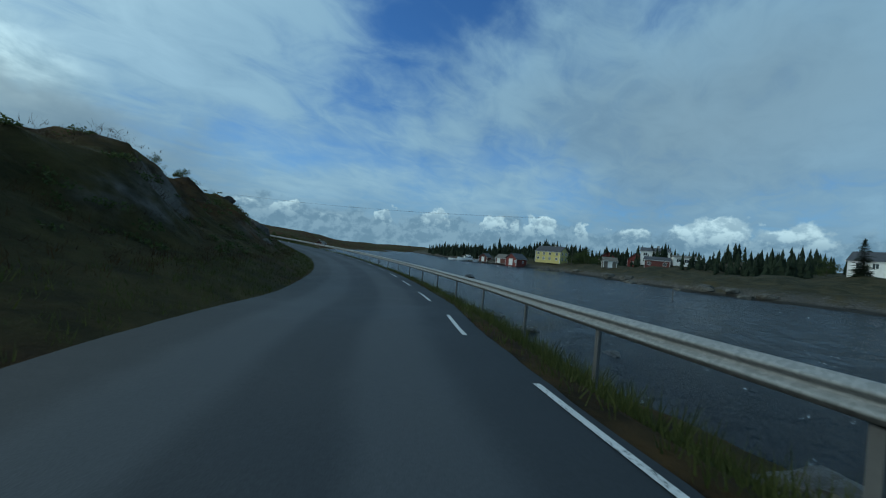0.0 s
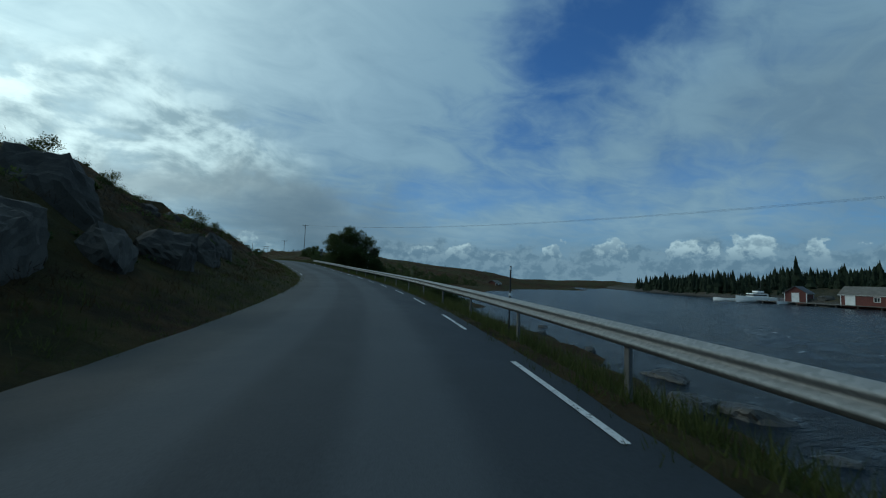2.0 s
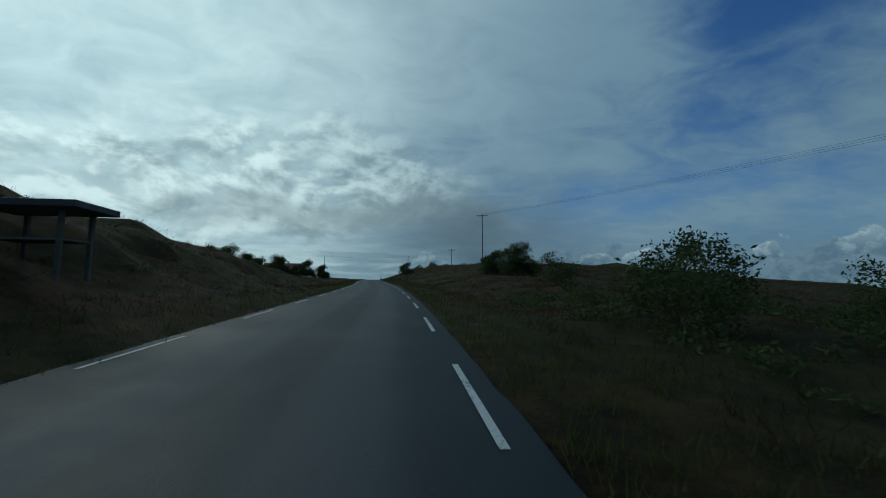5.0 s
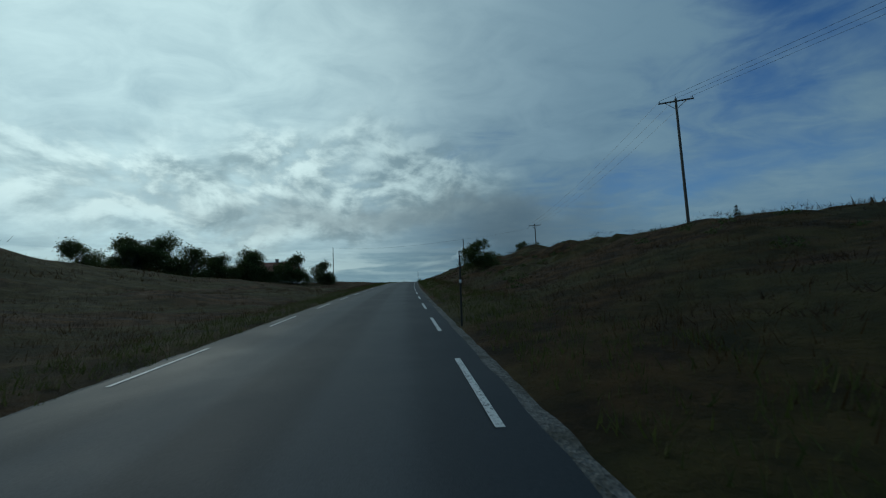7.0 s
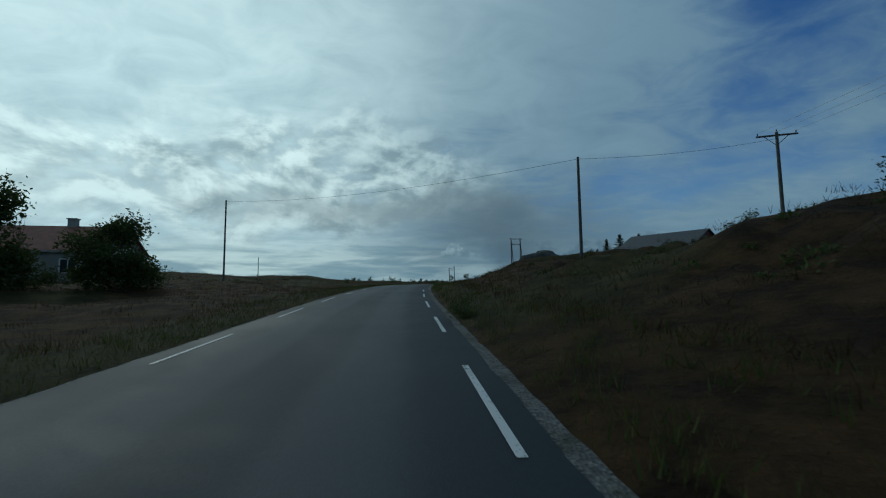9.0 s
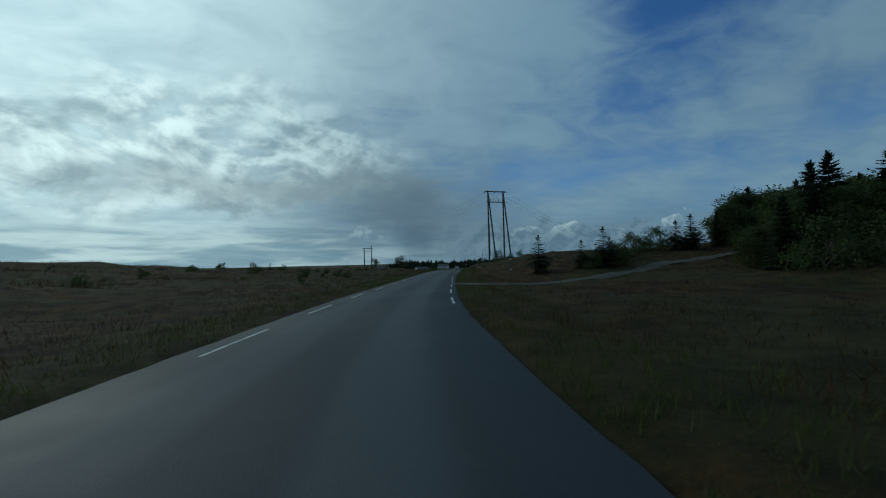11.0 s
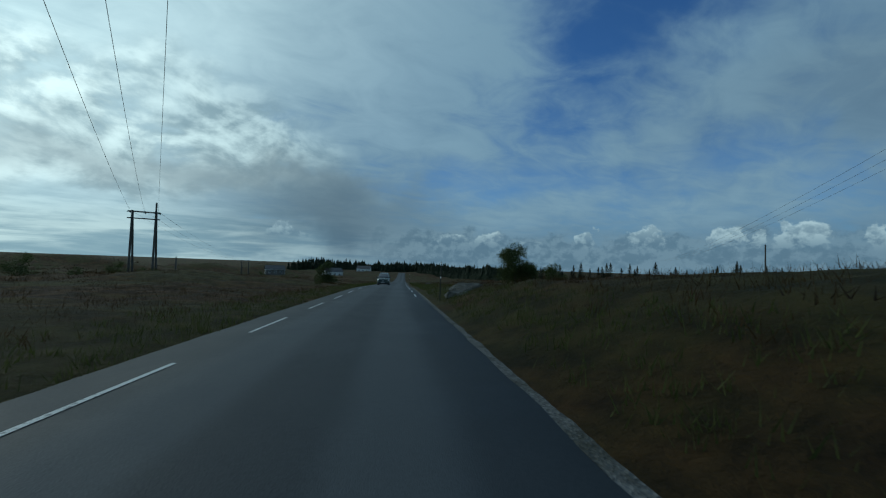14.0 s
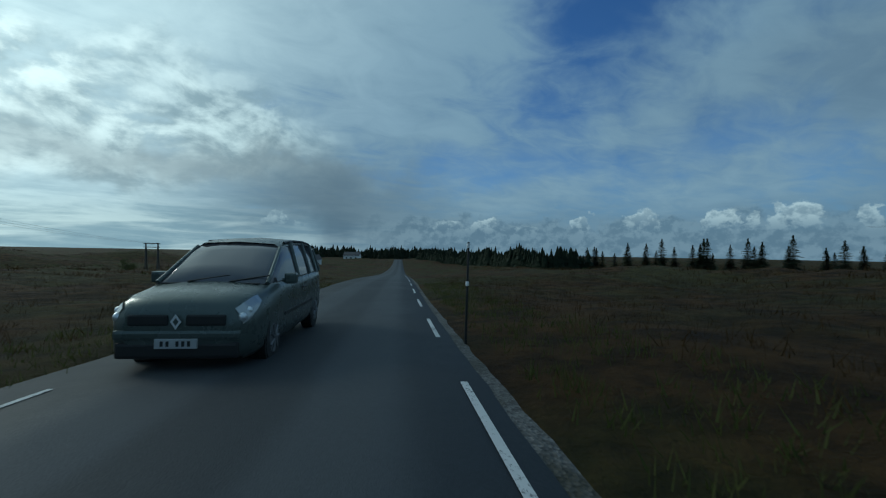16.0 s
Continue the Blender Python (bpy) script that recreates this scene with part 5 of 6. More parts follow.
house("boathouse", 143.0, 92.5, SEA + 0.6, -90, 8.0, 5.2, 2.3, 1.6, DARKRED, GREYWOOD, "long low red boathouse beside the quay",
      [("f", -2.5, 0.1, 1.4, 2.0, "door"), ("f", 1.5, 1.0, 0.8, 0.8, "two")])
house("boathouse", 146.5, 106.5, SEA + 0.6, 10, 5.0, 4.0, 2.2, 1.5, DARKRED, SLATE, "small dark red boathouse with a white door at the quay",
      [("l", 0, 0.1, 1.2, 2.0, "door")])
house("shed", 131.0, 45.5, far_z(131, 45.5), -60, 4.0, 3.2, 2.2, 1.1, GREYWOOD, GREYWOOD, "weathered grey shed low by the shore", [("f", 0, 0.1, 1.2, 1.9, "door")])
house("house", 171, 42, far_z(171, 42) + 0.2, -75, 10.0, 7.5, 5.0, 1.4, WHITEWALL, SLATE, "white two-storey house with a low dark roof",
      row("f", (-3.4, 0, 3.4), 3.2, 1.3, 1.1) + row("f", (-3.4, 3.4), 0.9, 1.3, 1.1), 1.0)
house("house", 158, 38, far_z(158, 38), -75, 8.0, 6.0, 2.7, 1.2, DARKRED, SLATE, "low dark red house below the white one", row("f", (-2.5, 2.5), 0.9, 1.1, 1.0))
house("house", 160, 29.5, far_z(160, 29.5), -70, 8.0, 5.5, 2.5, 0.7, WHITEWALL, GREYWOOD, "low white annex with a flat roof", row("f", (-2.4, 0, 2.4), 0.9, 1.2, 1.0))
house("house", 176, 62, far_z(176, 62), 20, 9.0, 7.0, 3.2, 3.2, RED, SLATE, "red house with a steep gable among the trees", row("l", (-1.4, 1.4), 1.0, 0.9, 1.1))
house("house", 182, 52, far_z(182, 52), 15, 8.0, 6.5, 3.0, 3.0, RED, SLATE, "red gabled house half hidden by spruces", row("l", (-1.4, 1.4), 1.0, 0.9, 1.1))
house("house", 132, -14, far_z(132, -14), -110, 9.0, 7.0, 4.4, 2.2, WHITEWALL, SLATE, "white house with dark roof behind shrubs", row("f", (-2.6, 0, 2.6), 2.8, 1.0, 1.1) + row("f", (-2.6, 2.6), 0.8, 1.0, 1.1))
house("house", 131, -28, far_z(131, -28), -110, 7.0, 6.0, 2.6, 1.6, WHITEWALL, SLATE, "small white cottage among shrubs", row("f", (-2, 2), 0.9, 0.9, 1.0))
house("boathouse", 115.5, 197.5, SEA + 0.5, 30, 4.5, 3.6, 1.9, 1.0, DARKRED, GREYWOOD, "tiny old boathouse on the near shore", [("f", 0, 0.1, 1.0, 1.6, "door")])

# the house with the red roof across the field
house("house", -32.5, 292.5, ground_z(-32.5, 292.5), 18, 13.0, 8.0, 3.0, 2.6, CONCRETE, REDTILE, "grey house with a red tiled roof behind garden trees",
      row("f", (-4.0, 0.5, 4.0), 0.9, 1.2, 1.2), 1.8)
# the tall house by the drive
house("house", 43.6, 329.4, ground_z(39, 330), -54, 13.0, 8.5, 4.9, 2.4, DARKRED, SLATE, "dark red two-storey house with a white ground floor and wide window",
      [("f", -4.2, 2.9, 2.6, 1.15, "three"), ("f", 1.0, 2.9, 1.4, 1.1, "two"), ("f", -4.6, 0.2, 0.9, 1.9, "door"), ("f", -2.9, 0.7, 0.9, 1.1, "two"), ("f", 1.5, 0.7, 1.4, 1.1, "two")], 0.0, WHITEWALL)
# far houses where the road bends away
for x, y, t, mat, lab in ((30, 640, 20, WHITEWALL, "far white house by the bend"), (58, 712, -20, WHITEWALL, "far low white house below the wood"),
                          (-2, 640, 10, GREYWOOD, "far grey farmhouse on the moor")):
    house("house", x, y, ground_z(x, y), t, 10, 7, 3.0, 2.2, mat, SLATE, lab, row("f", (-3, 0, 3), 0.9, 1.0, 1.1))


# ---- boats ----
def boat(x, y, turn, length, label, cabin=True):
    ob = thing("boat", x, y, SEA, turn, label, "boat", "moored boats")
    L, B, H = length / 2, length * 0.17, length * 0.13
    verts, faces = [], []
    n = 9
    for i in range(n):
        u = i / (n - 1)
        yy = -L + length * u
        b = B * (1 - max(0, (u - 0.45) / 0.55) ** 2.2)
        h = H * (1 + 0.45 * max(0, u - 0.5))
        for px, pz in ((-b, h), (-b * 0.93, h * 0.35), (-b * 0.45, -0.25), (0, -0.35), (b * 0.45, -0.25), (b * 0.93, h * 0.35), (b, h)):
            verts.append((px, yy, pz))
    for i in range(n - 1):
        for j in range(6):
            faces.append((i * 7 + j, i * 7 + j + 1, i * 7 + 8 + j, i * 7 + 7 + j))
    faces.append((0, 1, 2, 3, 4, 5, 6))
    for i in range(n - 1):
        faces.append((i * 7, i * 7 + 7, i * 7 + 13, i * 7 + 6))
    part("hull", mesh_of("hull", verts, faces, WHITE), WHITE, ob)
    if cabin:
        bm = bmesh.new()
        box(bm, (-B * 0.7, -L * 0.35, H * 0.9), (B * 0.7, L * 0.35, H * 0.9 + length * 0.10), bevel=0.12)
        cab = part("cabin", bm, WHITE, ob)
        bm = bmesh.new()
        box(bm, (-B * 0.72, -L * 0.28, H * 0.9 + length * 0.045), (B * 0.72, L * 0.37, H * 0.9 + length * 0.08), bevel=0.03)
        part("cabin_window", bm, GLASS, cab)
        bm = bmesh.new()
        box(bm, (-B * 0.5, -L * 0.2, H + length * 0.11), (B * 0.5, L * 0.1, H + length * 0.15), bevel=0.05)
        part("flybridge", bm, WHITE, ob)
        bm = bmesh.new()
        rod(bm, (0, -L * 0.1, H + length * 0.12), (0, -L * 0.2, H + length * 0.36), 0.05, 0.02, 6)
        part("mast", bm, STEEL, ob)
    bm = bmesh.new()
    for k in range(5):
        rod(bm, (B * 0.5 * (1 - k / 6), L * (0.4 + 0.11 * k), H), (B * 0.5 * (1 - k / 6), L * (0.4 + 0.11 * k), H + 0.7), 0.025, 0.025, 5)
    rod(bm, (B * 0.5, L * 0.4, H + 0.7), (B * 0.1, L * 0.9, H + 0.7), 0.025, 0.025, 5)
    part("railing", bm, STEEL, ob)


boat(141.0, 112.5, 65, 10.5, "white motor cruiser moored at the far quay")
boat(139.0, 118.5, 40, 6.0, "small white boat moored beyond the cruiser", False)
boat(139.5, 106.0, 80, 5.0, "small white open boat beside the boathouse", False)


def quay():
    ob = thing("quay", 141, 100, SEA, 0, "low timber quay on piles", "quay")
    for k in range(12):
        bm = bmesh.new()
        box(bm, (-2.0, -11 + k * 1.9, 0.55), (2.0, -9.2 + k * 1.9, 0.68))
        part("plank", bm, GREYWOOD, ob)
    for k in range(7):
        bm = bmesh.new()
        rod(bm, (-1.8, -10 + k * 3.4, -1.2), (-1.8, -10 + k * 3.4, 0.55), 0.14, 0.14, 8)
        part("pile", bm, POLE, ob)


quay()
for x, y, h in ((112, -18, 13.5), (113.2, -19, 13.2)):
    plain_pole(x, y, far_z(x, y) + h, "tall slim mast on the far shore", base=far_z(x, y), r=0.16)
plain_pole(53.7, 10.9, SEA + 1.75, "lone slim stake standing in the channel", base=SEA - 1.0, r=0.06)
plain_pole(142.0, 63.2, far_z(142, 63.2) + 8.0, "slim flagpole below the yellow house", base=far_z(142, 63.2), r=0.07)
for x, y, k in ((116, -30, 1.3), (124, -5, 1.2), (121, -22, 1.0), (150, 60, 1.6), (146, 64, 1.4), (156, 64, 1.7), (152, 90, 1.2), (140, 52, 1.0)):
    again(bush, x, y, x * 41 % 360, k * 1.3, z=far_z(x, y), group="shrubs on the far shore")
for x, y, k in ((118, -10, 1.0), (160, 55, 0.75), (164, 58, 0.8), (158, 66, 0.8), (165, 70, 0.9), (160, 88, 0.7), (150, 110, 0.6), (155, 118, 0.7)):
    again(tall, x, y, x * 43 % 360, k, z=far_z(x, y), group="spruces on the far shore")


# ---- rocks ----
def rock(seed, size, label, mat=ROCK, name="rock", cut=0.25):
    """An angular boulder: a faceted block, roughened."""
    rng = random.Random(seed)
    bm = bmesh.new()
    for k in range(20):
        z = 1 - 2 * (k + 0.5) / 20
        u = k * 2.39996 + rng.uniform(-0.5, 0.5)
        f = math.sqrt(1 - z * z)
        bm.verts.new(Vector((math.cos(u) * f, math.sin(u) * f, z)) * rng.uniform(0.78, 1.12))
    made = bmesh.ops.convex_hull(bm, input=list(bm.verts))
    loose = [v for v in bm.verts if not v.link_faces]
    bmesh.ops.delete(bm, geom=loose, context="VERTS")
    bmesh.ops.subdivide_edges(bm, edges=list(bm.edges), cuts=6, use_grid_fill=True)
    for v in bm.verts:
        v.co *= 1 + 0.05 * noise.fractal(v.co * 3.5 + Vector((seed, 0, 0)), 0.9, 2, 3)
        v.co = Vector((v.co.x * size[0], v.co.y * size[1], v.co.z * size[2]))
        # beds of the stone stand in and out, and joints cut into it
        bed = math.floor((v.co.z + 0.15 * v.co.x) / 0.13 + noise.noise(v.co * 1.3))
        step = noise.noise(Vector((bed * 3.7, seed, 0))) * 0.10
        joint = max(0.0, 0.10 - abs(noise.noise(Vector((v.co.x, v.co.y, v.co.z * 0.3)) * 2.2 + Vector((0, seed, 0))))) * 0.8
        v.co *= 1 + step - joint
    me = bpy.data.meshes.new(name)
    bm.to_mesh(me)
    bm.free()
    me.materials.append(mat)
    return tagged(new(name, me), label, "rock", "roadside rocks")


def set_rock(ob, s, d, turn, up=0.0, tip=0.0):
    x, y, _, head = road_at(s, d)
    ob.matrix_basis = pose(x, y, ground_z(x, y) + up, 0, tip, head + turn)
    return ob


set_rock(rock(1, (1.7, 0.95, 0.75), "broad outcrop of cracked pale rock in the bank"), 430.3, 5.0, 22, -0.30, 10)
set_rock(rock(2, (0.95, 0.55, 0.42), "pale cracked boulder low on the verge"), 428.2, 4.1, 30, -0.12, 8)
set_rock(rock(33, (0.9, 0.5, 0.40), "pale slab leaning on its neighbour"), 429.0, 4.4, 18, -0.16, 16)
set_rock(rock(35, (0.7, 0.5, 0.30), "flat slab of pale rock sunk in the bank"), 388.4, 5.3, 20, 0.0, 8)
set_rock(rock(36, (0.35, 0.3, 0.24), "small pale stone low in the roadside grass"), 385.9, 4.2, 70, 0.0)
set_rock(rock(37, (0.8, 0.4, 0.26), "long flat slab at the edge of the heath"), 394.2, 5.9, 10, 0.05, 6)
set_rock(rock(3, (0.5, 0.4, 0.3), "small pale boulder in the grass"), 426.4, 7.4, 10, -0.05)
set_rock(rock(4, (0.85, 0.6, 0.45), "rounded grey boulder in the heather"), 391.4, 5.0, 30, -0.1)
set_rock(rock(5, (0.35, 0.3, 0.22), "small pale stone beside the boulder"), 391.2, 6.0, 80, 0.1)
set_rock(rock(6, (0.6, 0.5, 0.4), "grey boulder on the heath below the poles"), 379.2, 5.8, 0, -0.15)
set_rock(rock(7, (0.5, 0.4, 0.32), "grey boulder half sunk in the heath"), 380.2, 7.5, 50, -0.12)
set_rock(rock(8, (0.6, 0.45, 0.28), "pale flat stone on the bank"), 398.0, 6.4, 10, -0.08)
set_rock(rock(9, (0.55, 0.4, 0.28), "low pale rock in the moor grass"), 461.6, 5.2, 15, 0.06)
set_rock(rock(10, (1.2, 0.8, 0.7), "dark rock standing from the hillside"), 268.5, 19.0, 40, -0.45)
set_rock(rock(11, (1.6, 1.2, 1.1), "bare rock outcrop on the hillside"), 300.0, 12.5, 40, 0.2)
set_rock(rock(12, (2.0, 1.0, 1.0), "bare grey rock face in the cutting"), 296.0, 11.0, 10, 0.1)
set_rock(rock(13, (1.8, 1.3, 1.0), "weathered rock on the crest of the hill"), 66.0, -14.0, 20, -0.75)
set_rock(rock(14, (2.2, 1.4, 0.9), "weathered rock ledge on the crest"), 50.0, -16.0, 50, -0.6)
set_rock(rock(15, (1.6, 1.2, 0.8), "weathered rock on the crest above the curve"), 146.0, -20.0, 10, -0.4)
set_rock(rock(18, (1.2, 0.8, 1.0), "dark rock face at the inside of the bend"), 33.0, -6.6, 40, -0.65)
CRAG = plain("dark crag rock", (0.050, 0.046, 0.040), 0.85, 0, 0.5, 1.2, 0.8)
for k, (s, d, size) in enumerate(((56.5, -11.0, 0.9), (60.0, -11.3, 1.1), (63.0, -11.6, 0.8), (66.5, -11.3, 1.0), (71.0, -11.2, 0.9), (78.0, -11.0, 0.8), (85.0, -10.6, 0.9), (48.0, -12.0, 0.9), (39.0, -12.5, 0.8), (92.0, -11.5, 0.8), (112, -14, 0.9), (121, -15, 1.1), (130, -15.5, 0.9), (137, -16.5, 1.1), (144, -16, 0.9), (152, -17, 0.9))):
    set_rock(rock(50 + k, (size, size * 0.75, size * 0.8), "dark craggy rock on the crest of the bank", CRAG), s, d, k * 55, -0.25 * size)
for k, (s, d, size) in enumerate(((266.5, 11.5, 0.9), (263.5, 12.0, 0.7), (269.5, 13.5, 1.0), (272.0, 12.0, 0.7), (281.0, 13.0, 1.2), (286.0, 12.0, 0.9))):
    set_rock(rock(70 + k, (size, size * 0.7, size * 0.75), "grey rock showing through the heather on the slope", ROCK), s, d, k * 55, -0.3 * size)
for k, (s, d, size) in enumerate(((392.3, 5.2, 0.55), (388.6, 5.4, 0.6), (394.5, 6.5, 0.4), (386.5, 7.0, 0.5))):
    set_rock(rock(80 + k, (size, size * 0.7, size * 0.55), "pale stone bedded in the roadside heath", ROCK), s, d, k * 75, -0.15 * size)
shore_rng = random.Random(9)
for k, (s, d, size) in enumerate(((62.0, -5.9, 1.0), (65.5, -6.0, 1.3), (69.0, -6.1, 1.5), (72.5, -6.2, 1.3), (76.0, -6.4, 1.5), (80.0, -6.6, 1.2), (67.0, -8.0, 1.6), (73.5, -8.4, 1.7), (84.5, -7.0, 1.2), (58.0, -6.6, 1.1), (50.0, -7.2, 1.2), (44.0, -8.0, 1.3))):
    set_rock(rock(90 + k, (size, size * 0.6, size * 0.95), "dark split rock face in the bank by the bend", CRAG), s, d, 60 + k * 23, -0.1 * size, 6)
stone = rock(30, (0.9, 0.7, 0.5), "dark wet shore boulder", WETROCK)
first = True
for k in range(46):
    s = shore_rng.uniform(-10, 128)
    d = float(np.interp(s, [0, 60, 100, 128], [7.2, 8.0, 17, 26])) + shore_rng.gauss(0, 0.9)
    x, y, z, _ = road_at(s, d)
    zz = max(ground_z(x, y), SEA - 0.3)
    m = pose(x, y, zz + 0.05, 0, 0, k * 77) @ Matrix.Diagonal((*([shore_rng.uniform(0.4, 1.2)] * 3), 1))
    if first:
        stone.matrix_basis = m
        tagged(stone, group="shore boulders")
        first = False
    else:
        tagged(copy_thing(stone, m @ Matrix.Diagonal([1 / c for c in stone.scale] + [1])), group="shore boulders")
far_stone = rock(32, (1.5, 1.1, 0.7), "pale weathered boulder on the far shore")
for k in range(44):
    y = shore_rng.uniform(-50, 118)
    x = shore_x(y) + shore_rng.gauss(1.5, 2.0)
    m = pose(x, y, max(far_z(x, y), SEA - 0.2), 0, 0, k * 61) @ Matrix.Diagonal((*([shore_rng.uniform(0.5, 1.5)] * 3), 1))
    if k == 0:
        far_stone.matrix_basis = m
        tagged(far_stone, group="far shore boulders")
    else:
        tagged(copy_thing(far_stone, m @ Matrix.Diagonal([1 / c for c in far_stone.scale] + [1])), group="far shore boulders")
skerry = rock(31, (1.6, 0.8, 0.5), "dark skerry awash in the channel", WETROCK, name="skerry")
skerry.matrix_basis = pose(46, 36, SEA + 0.05, 0, 0, 20)


# ---- the drive and its gate post ----
DRIVE_MAT = plain("trodden gravel", (0.050, 0.046, 0.036), 0.95, 0, 0.45, 2.0, 0.5)


def drive():
    verts = []
    a, b = Vector((8.2, 341.3)), Vector((44.4, 350.7))
    side = Vector((b.y - a.y, a.x - b.x)).normalized()
    rows = np.linspace(0, 1, 60)
    for u in rows:
        mid = a.lerp(b, u)
        for off in (-0.8, -0.4, 0, 0.4, 0.8):
            p = mid + side * (off * (1 + max(0, 0.1 - u) * 9) + 0.35 * math.sin(u * 9))
            verts.append((p.x, p.y, ground_z(p.x, p.y) + 0.07 - 0.05 * abs(off)))
    faces = [(i * 5 + j, i * 5 + j + 1, i * 5 + j + 6, i * 5 + j + 5) for i in range(len(rows) - 1) for j in range(4)]
    tagged(new("drive", mesh_of("drive", verts, faces, DRIVE_MAT, True)), "gravel drive leading from the road to the house", "drive", kind="structure")


drive()


def gate_post(x, y):
    ob = thing("gate_post", x, y, ground_z(x, y), 20, "pale squat gate post beside the drive", "post")
    bm = bmesh.new()
    box(bm, (-0.26, -0.26, -0.4), (0.26, 0.26, 1.3), bevel=0.04)
    part("shaft", bm, CONCRETE, ob)
    bm = bmesh.new()
    box(bm, (-0.32, -0.32, 1.3), (0.32, 0.32, 1.42), bevel=0.03)
    part("cap", bm, CONCRETE, ob)


gate_post(43.5, 350.9)


# the small roofed stand on the bank
def stand_roof():
    x, y, _, head = road_at(162.0, -7.6)
    ob = thing("milk_stand", x, y, ground_z(x, y), head, "small flat-roofed roadside stand on the bank", "stand")
    for px in (-0.8, 0.8):
        for py in (-0.5, 0.5):
            bm = bmesh.new()
            box(bm, (px - 0.05, py - 0.05, -0.3), (px + 0.05, py + 0.05, 1.5))
            part("post", bm, POLE, ob)
    bm = bmesh.new()
    box(bm, (-1.3, -0.8, 1.5), (1.3, 0.8, 1.68), bevel=0.02)
    part("roof", bm, SLATE, ob)
    bm = bmesh.new()
    box(bm, (-0.85, -0.5, 0.7), (0.85, 0.5, 0.76))
    part("shelf", bm, GREYWOOD, ob)


stand_roof()


# ---- the oncoming car ----
def car(s, d):
    def build_paint(n, sh):
        where = n.add("ShaderNodeTexCoord").outputs["Object"]
        dirt = n.noise(3.0, 5.0, 0.6, where)
        z = n.add("ShaderNodeSeparateXYZ", i0=where).outputs[2]
        dust = n.math("MULTIPLY", n.span(n.math("ADD", z, n.math("MULTIPLY", dirt, 0.4)), 0.75, 0.35), 0.5)
        n.feed(sh, "Base_Color", n.mix(dust, (0.085, 0.108, 0.100), (0.080, 0.078, 0.068)))
        n.feed(sh, "Roughness", n.span(dirt, 0.3, 0.7, 0.22, 0.36))

    paint = material("grey-green car paint", build_paint, 0.28, 0.35, 0.5)
    CARGLASS = material("car glass", lambda n, sh: n.feed(sh, "Base_Color", (0.075, 0.072, 0.078, 1)), 0.06, 0, 1.0)
    dull = material("dull alloy", lambda n, sh: n.feed(sh, "Base_Color", (0.16, 0.165, 0.17, 1)), 0.5, 0.6)
    chrome = material("bright trim", lambda n, sh: n.feed(sh, "Base_Color", (0.75, 0.77, 0.78, 1)), 0.42, 0.8)
    lens = material("lamp glass", lambda n, sh: n.feed(sh, "Base_Color", (0.42, 0.45, 0.46, 1)), 0.12, 0.4, 0.6)
    x, y, z, head = road_at(s, d)
    ob = thing("minivan", x, y, z - 0.01, head, "dark grey-green minivan on the narrow road", "car")

    def loft(stations, shape):
        verts, faces = [], []
        for st in stations:
            half = shape(*st)
            ring = [(px, st[0], pz) for px, pz in half] + [(-px, st[0], pz) for px, pz in reversed(half[1:-1])]
            verts += ring
        w = len(ring)
        for i in range(len(stations) - 1):
            faces += [(i * w + j, i * w + (j + 1) % w, (i + 1) * w + (j + 1) % w, (i + 1) * w + j) for j in range(w)]
        faces += [tuple(range(w))[::-1], tuple(range((len(stations) - 1) * w, len(stations) * w))]
        return verts, faces

    # lower body: y, underside, top, half width low and at the shoulder
    low = [(-2.33, 0.34, 0.74, 0.62, 0.56), (-2.29, 0.26, 0.83, 0.78, 0.68), (-2.18, 0.22, 0.90, 0.87, 0.755), (-1.95, 0.21, 0.96, 0.91, 0.80), (-1.6, 0.2, 1.00, 0.925, 0.84),
           (-1.25, 0.2, 1.06, 0.93, 0.865), (-0.9, 0.2, 1.07, 0.93, 0.875), (-0.2, 0.2, 1.075, 0.93, 0.885), (0.7, 0.2, 1.09, 0.93, 0.885), (1.6, 0.21, 1.11, 0.925, 0.875),
           (2.05, 0.24, 1.11, 0.90, 0.85), (2.25, 0.32, 1.08, 0.86, 0.82), (2.33, 0.42, 0.95, 0.78, 0.74)]
    def wing(yy, zl, zt, wl, wt):
        return [(0, zl), (wl * 0.88, zl), (wl * 0.98, zl + 0.08), (wl, zl + 0.22), (wl * 1.0, (zl + zt) / 2 + 0.05), (wl * 0.985, zt - 0.14), (wt, zt - 0.03), (wt * 0.9, zt + 0.005), (wt * 0.5, zt + 0.035), (0, zt + 0.045)]

    v, f = loft(low, wing)
    part("body", mesh_of("body", v, f, paint, True), paint, ob)
    # cabin glass
    top = [(-1.42, 1.03, 1.06, 0.80, 0.78), (-1.05, 1.04, 1.27, 0.85, 0.765), (-0.70, 1.05, 1.47, 0.87, 0.735), (-0.42, 1.06, 1.595, 0.875, 0.70), (0.2, 1.06, 1.66, 0.88, 0.69),
           (1.0, 1.07, 1.675, 0.88, 0.685), (1.7, 1.08, 1.64, 0.87, 0.68), (2.02, 1.08, 1.55, 0.855, 0.67), (2.2, 1.08, 1.2, 0.83, 0.74)]
    v, f = loft(top, lambda yy, zl, zt, wl, wt: [(0, zl), (wl, zl), (wl * 0.97 + wt * 0.03, zl + 0.02), ((wl + wt) / 2, (zl + zt) / 2), (wt, zt - 0.035), (wt * 0.86, zt), (wt * 0.45, zt + 0.02), (0, zt + 0.028)])
    part("cabin_glass", mesh_of("cabin_glass", v, f, CARGLASS, True), CARGLASS, ob, "dark reflecting windows")
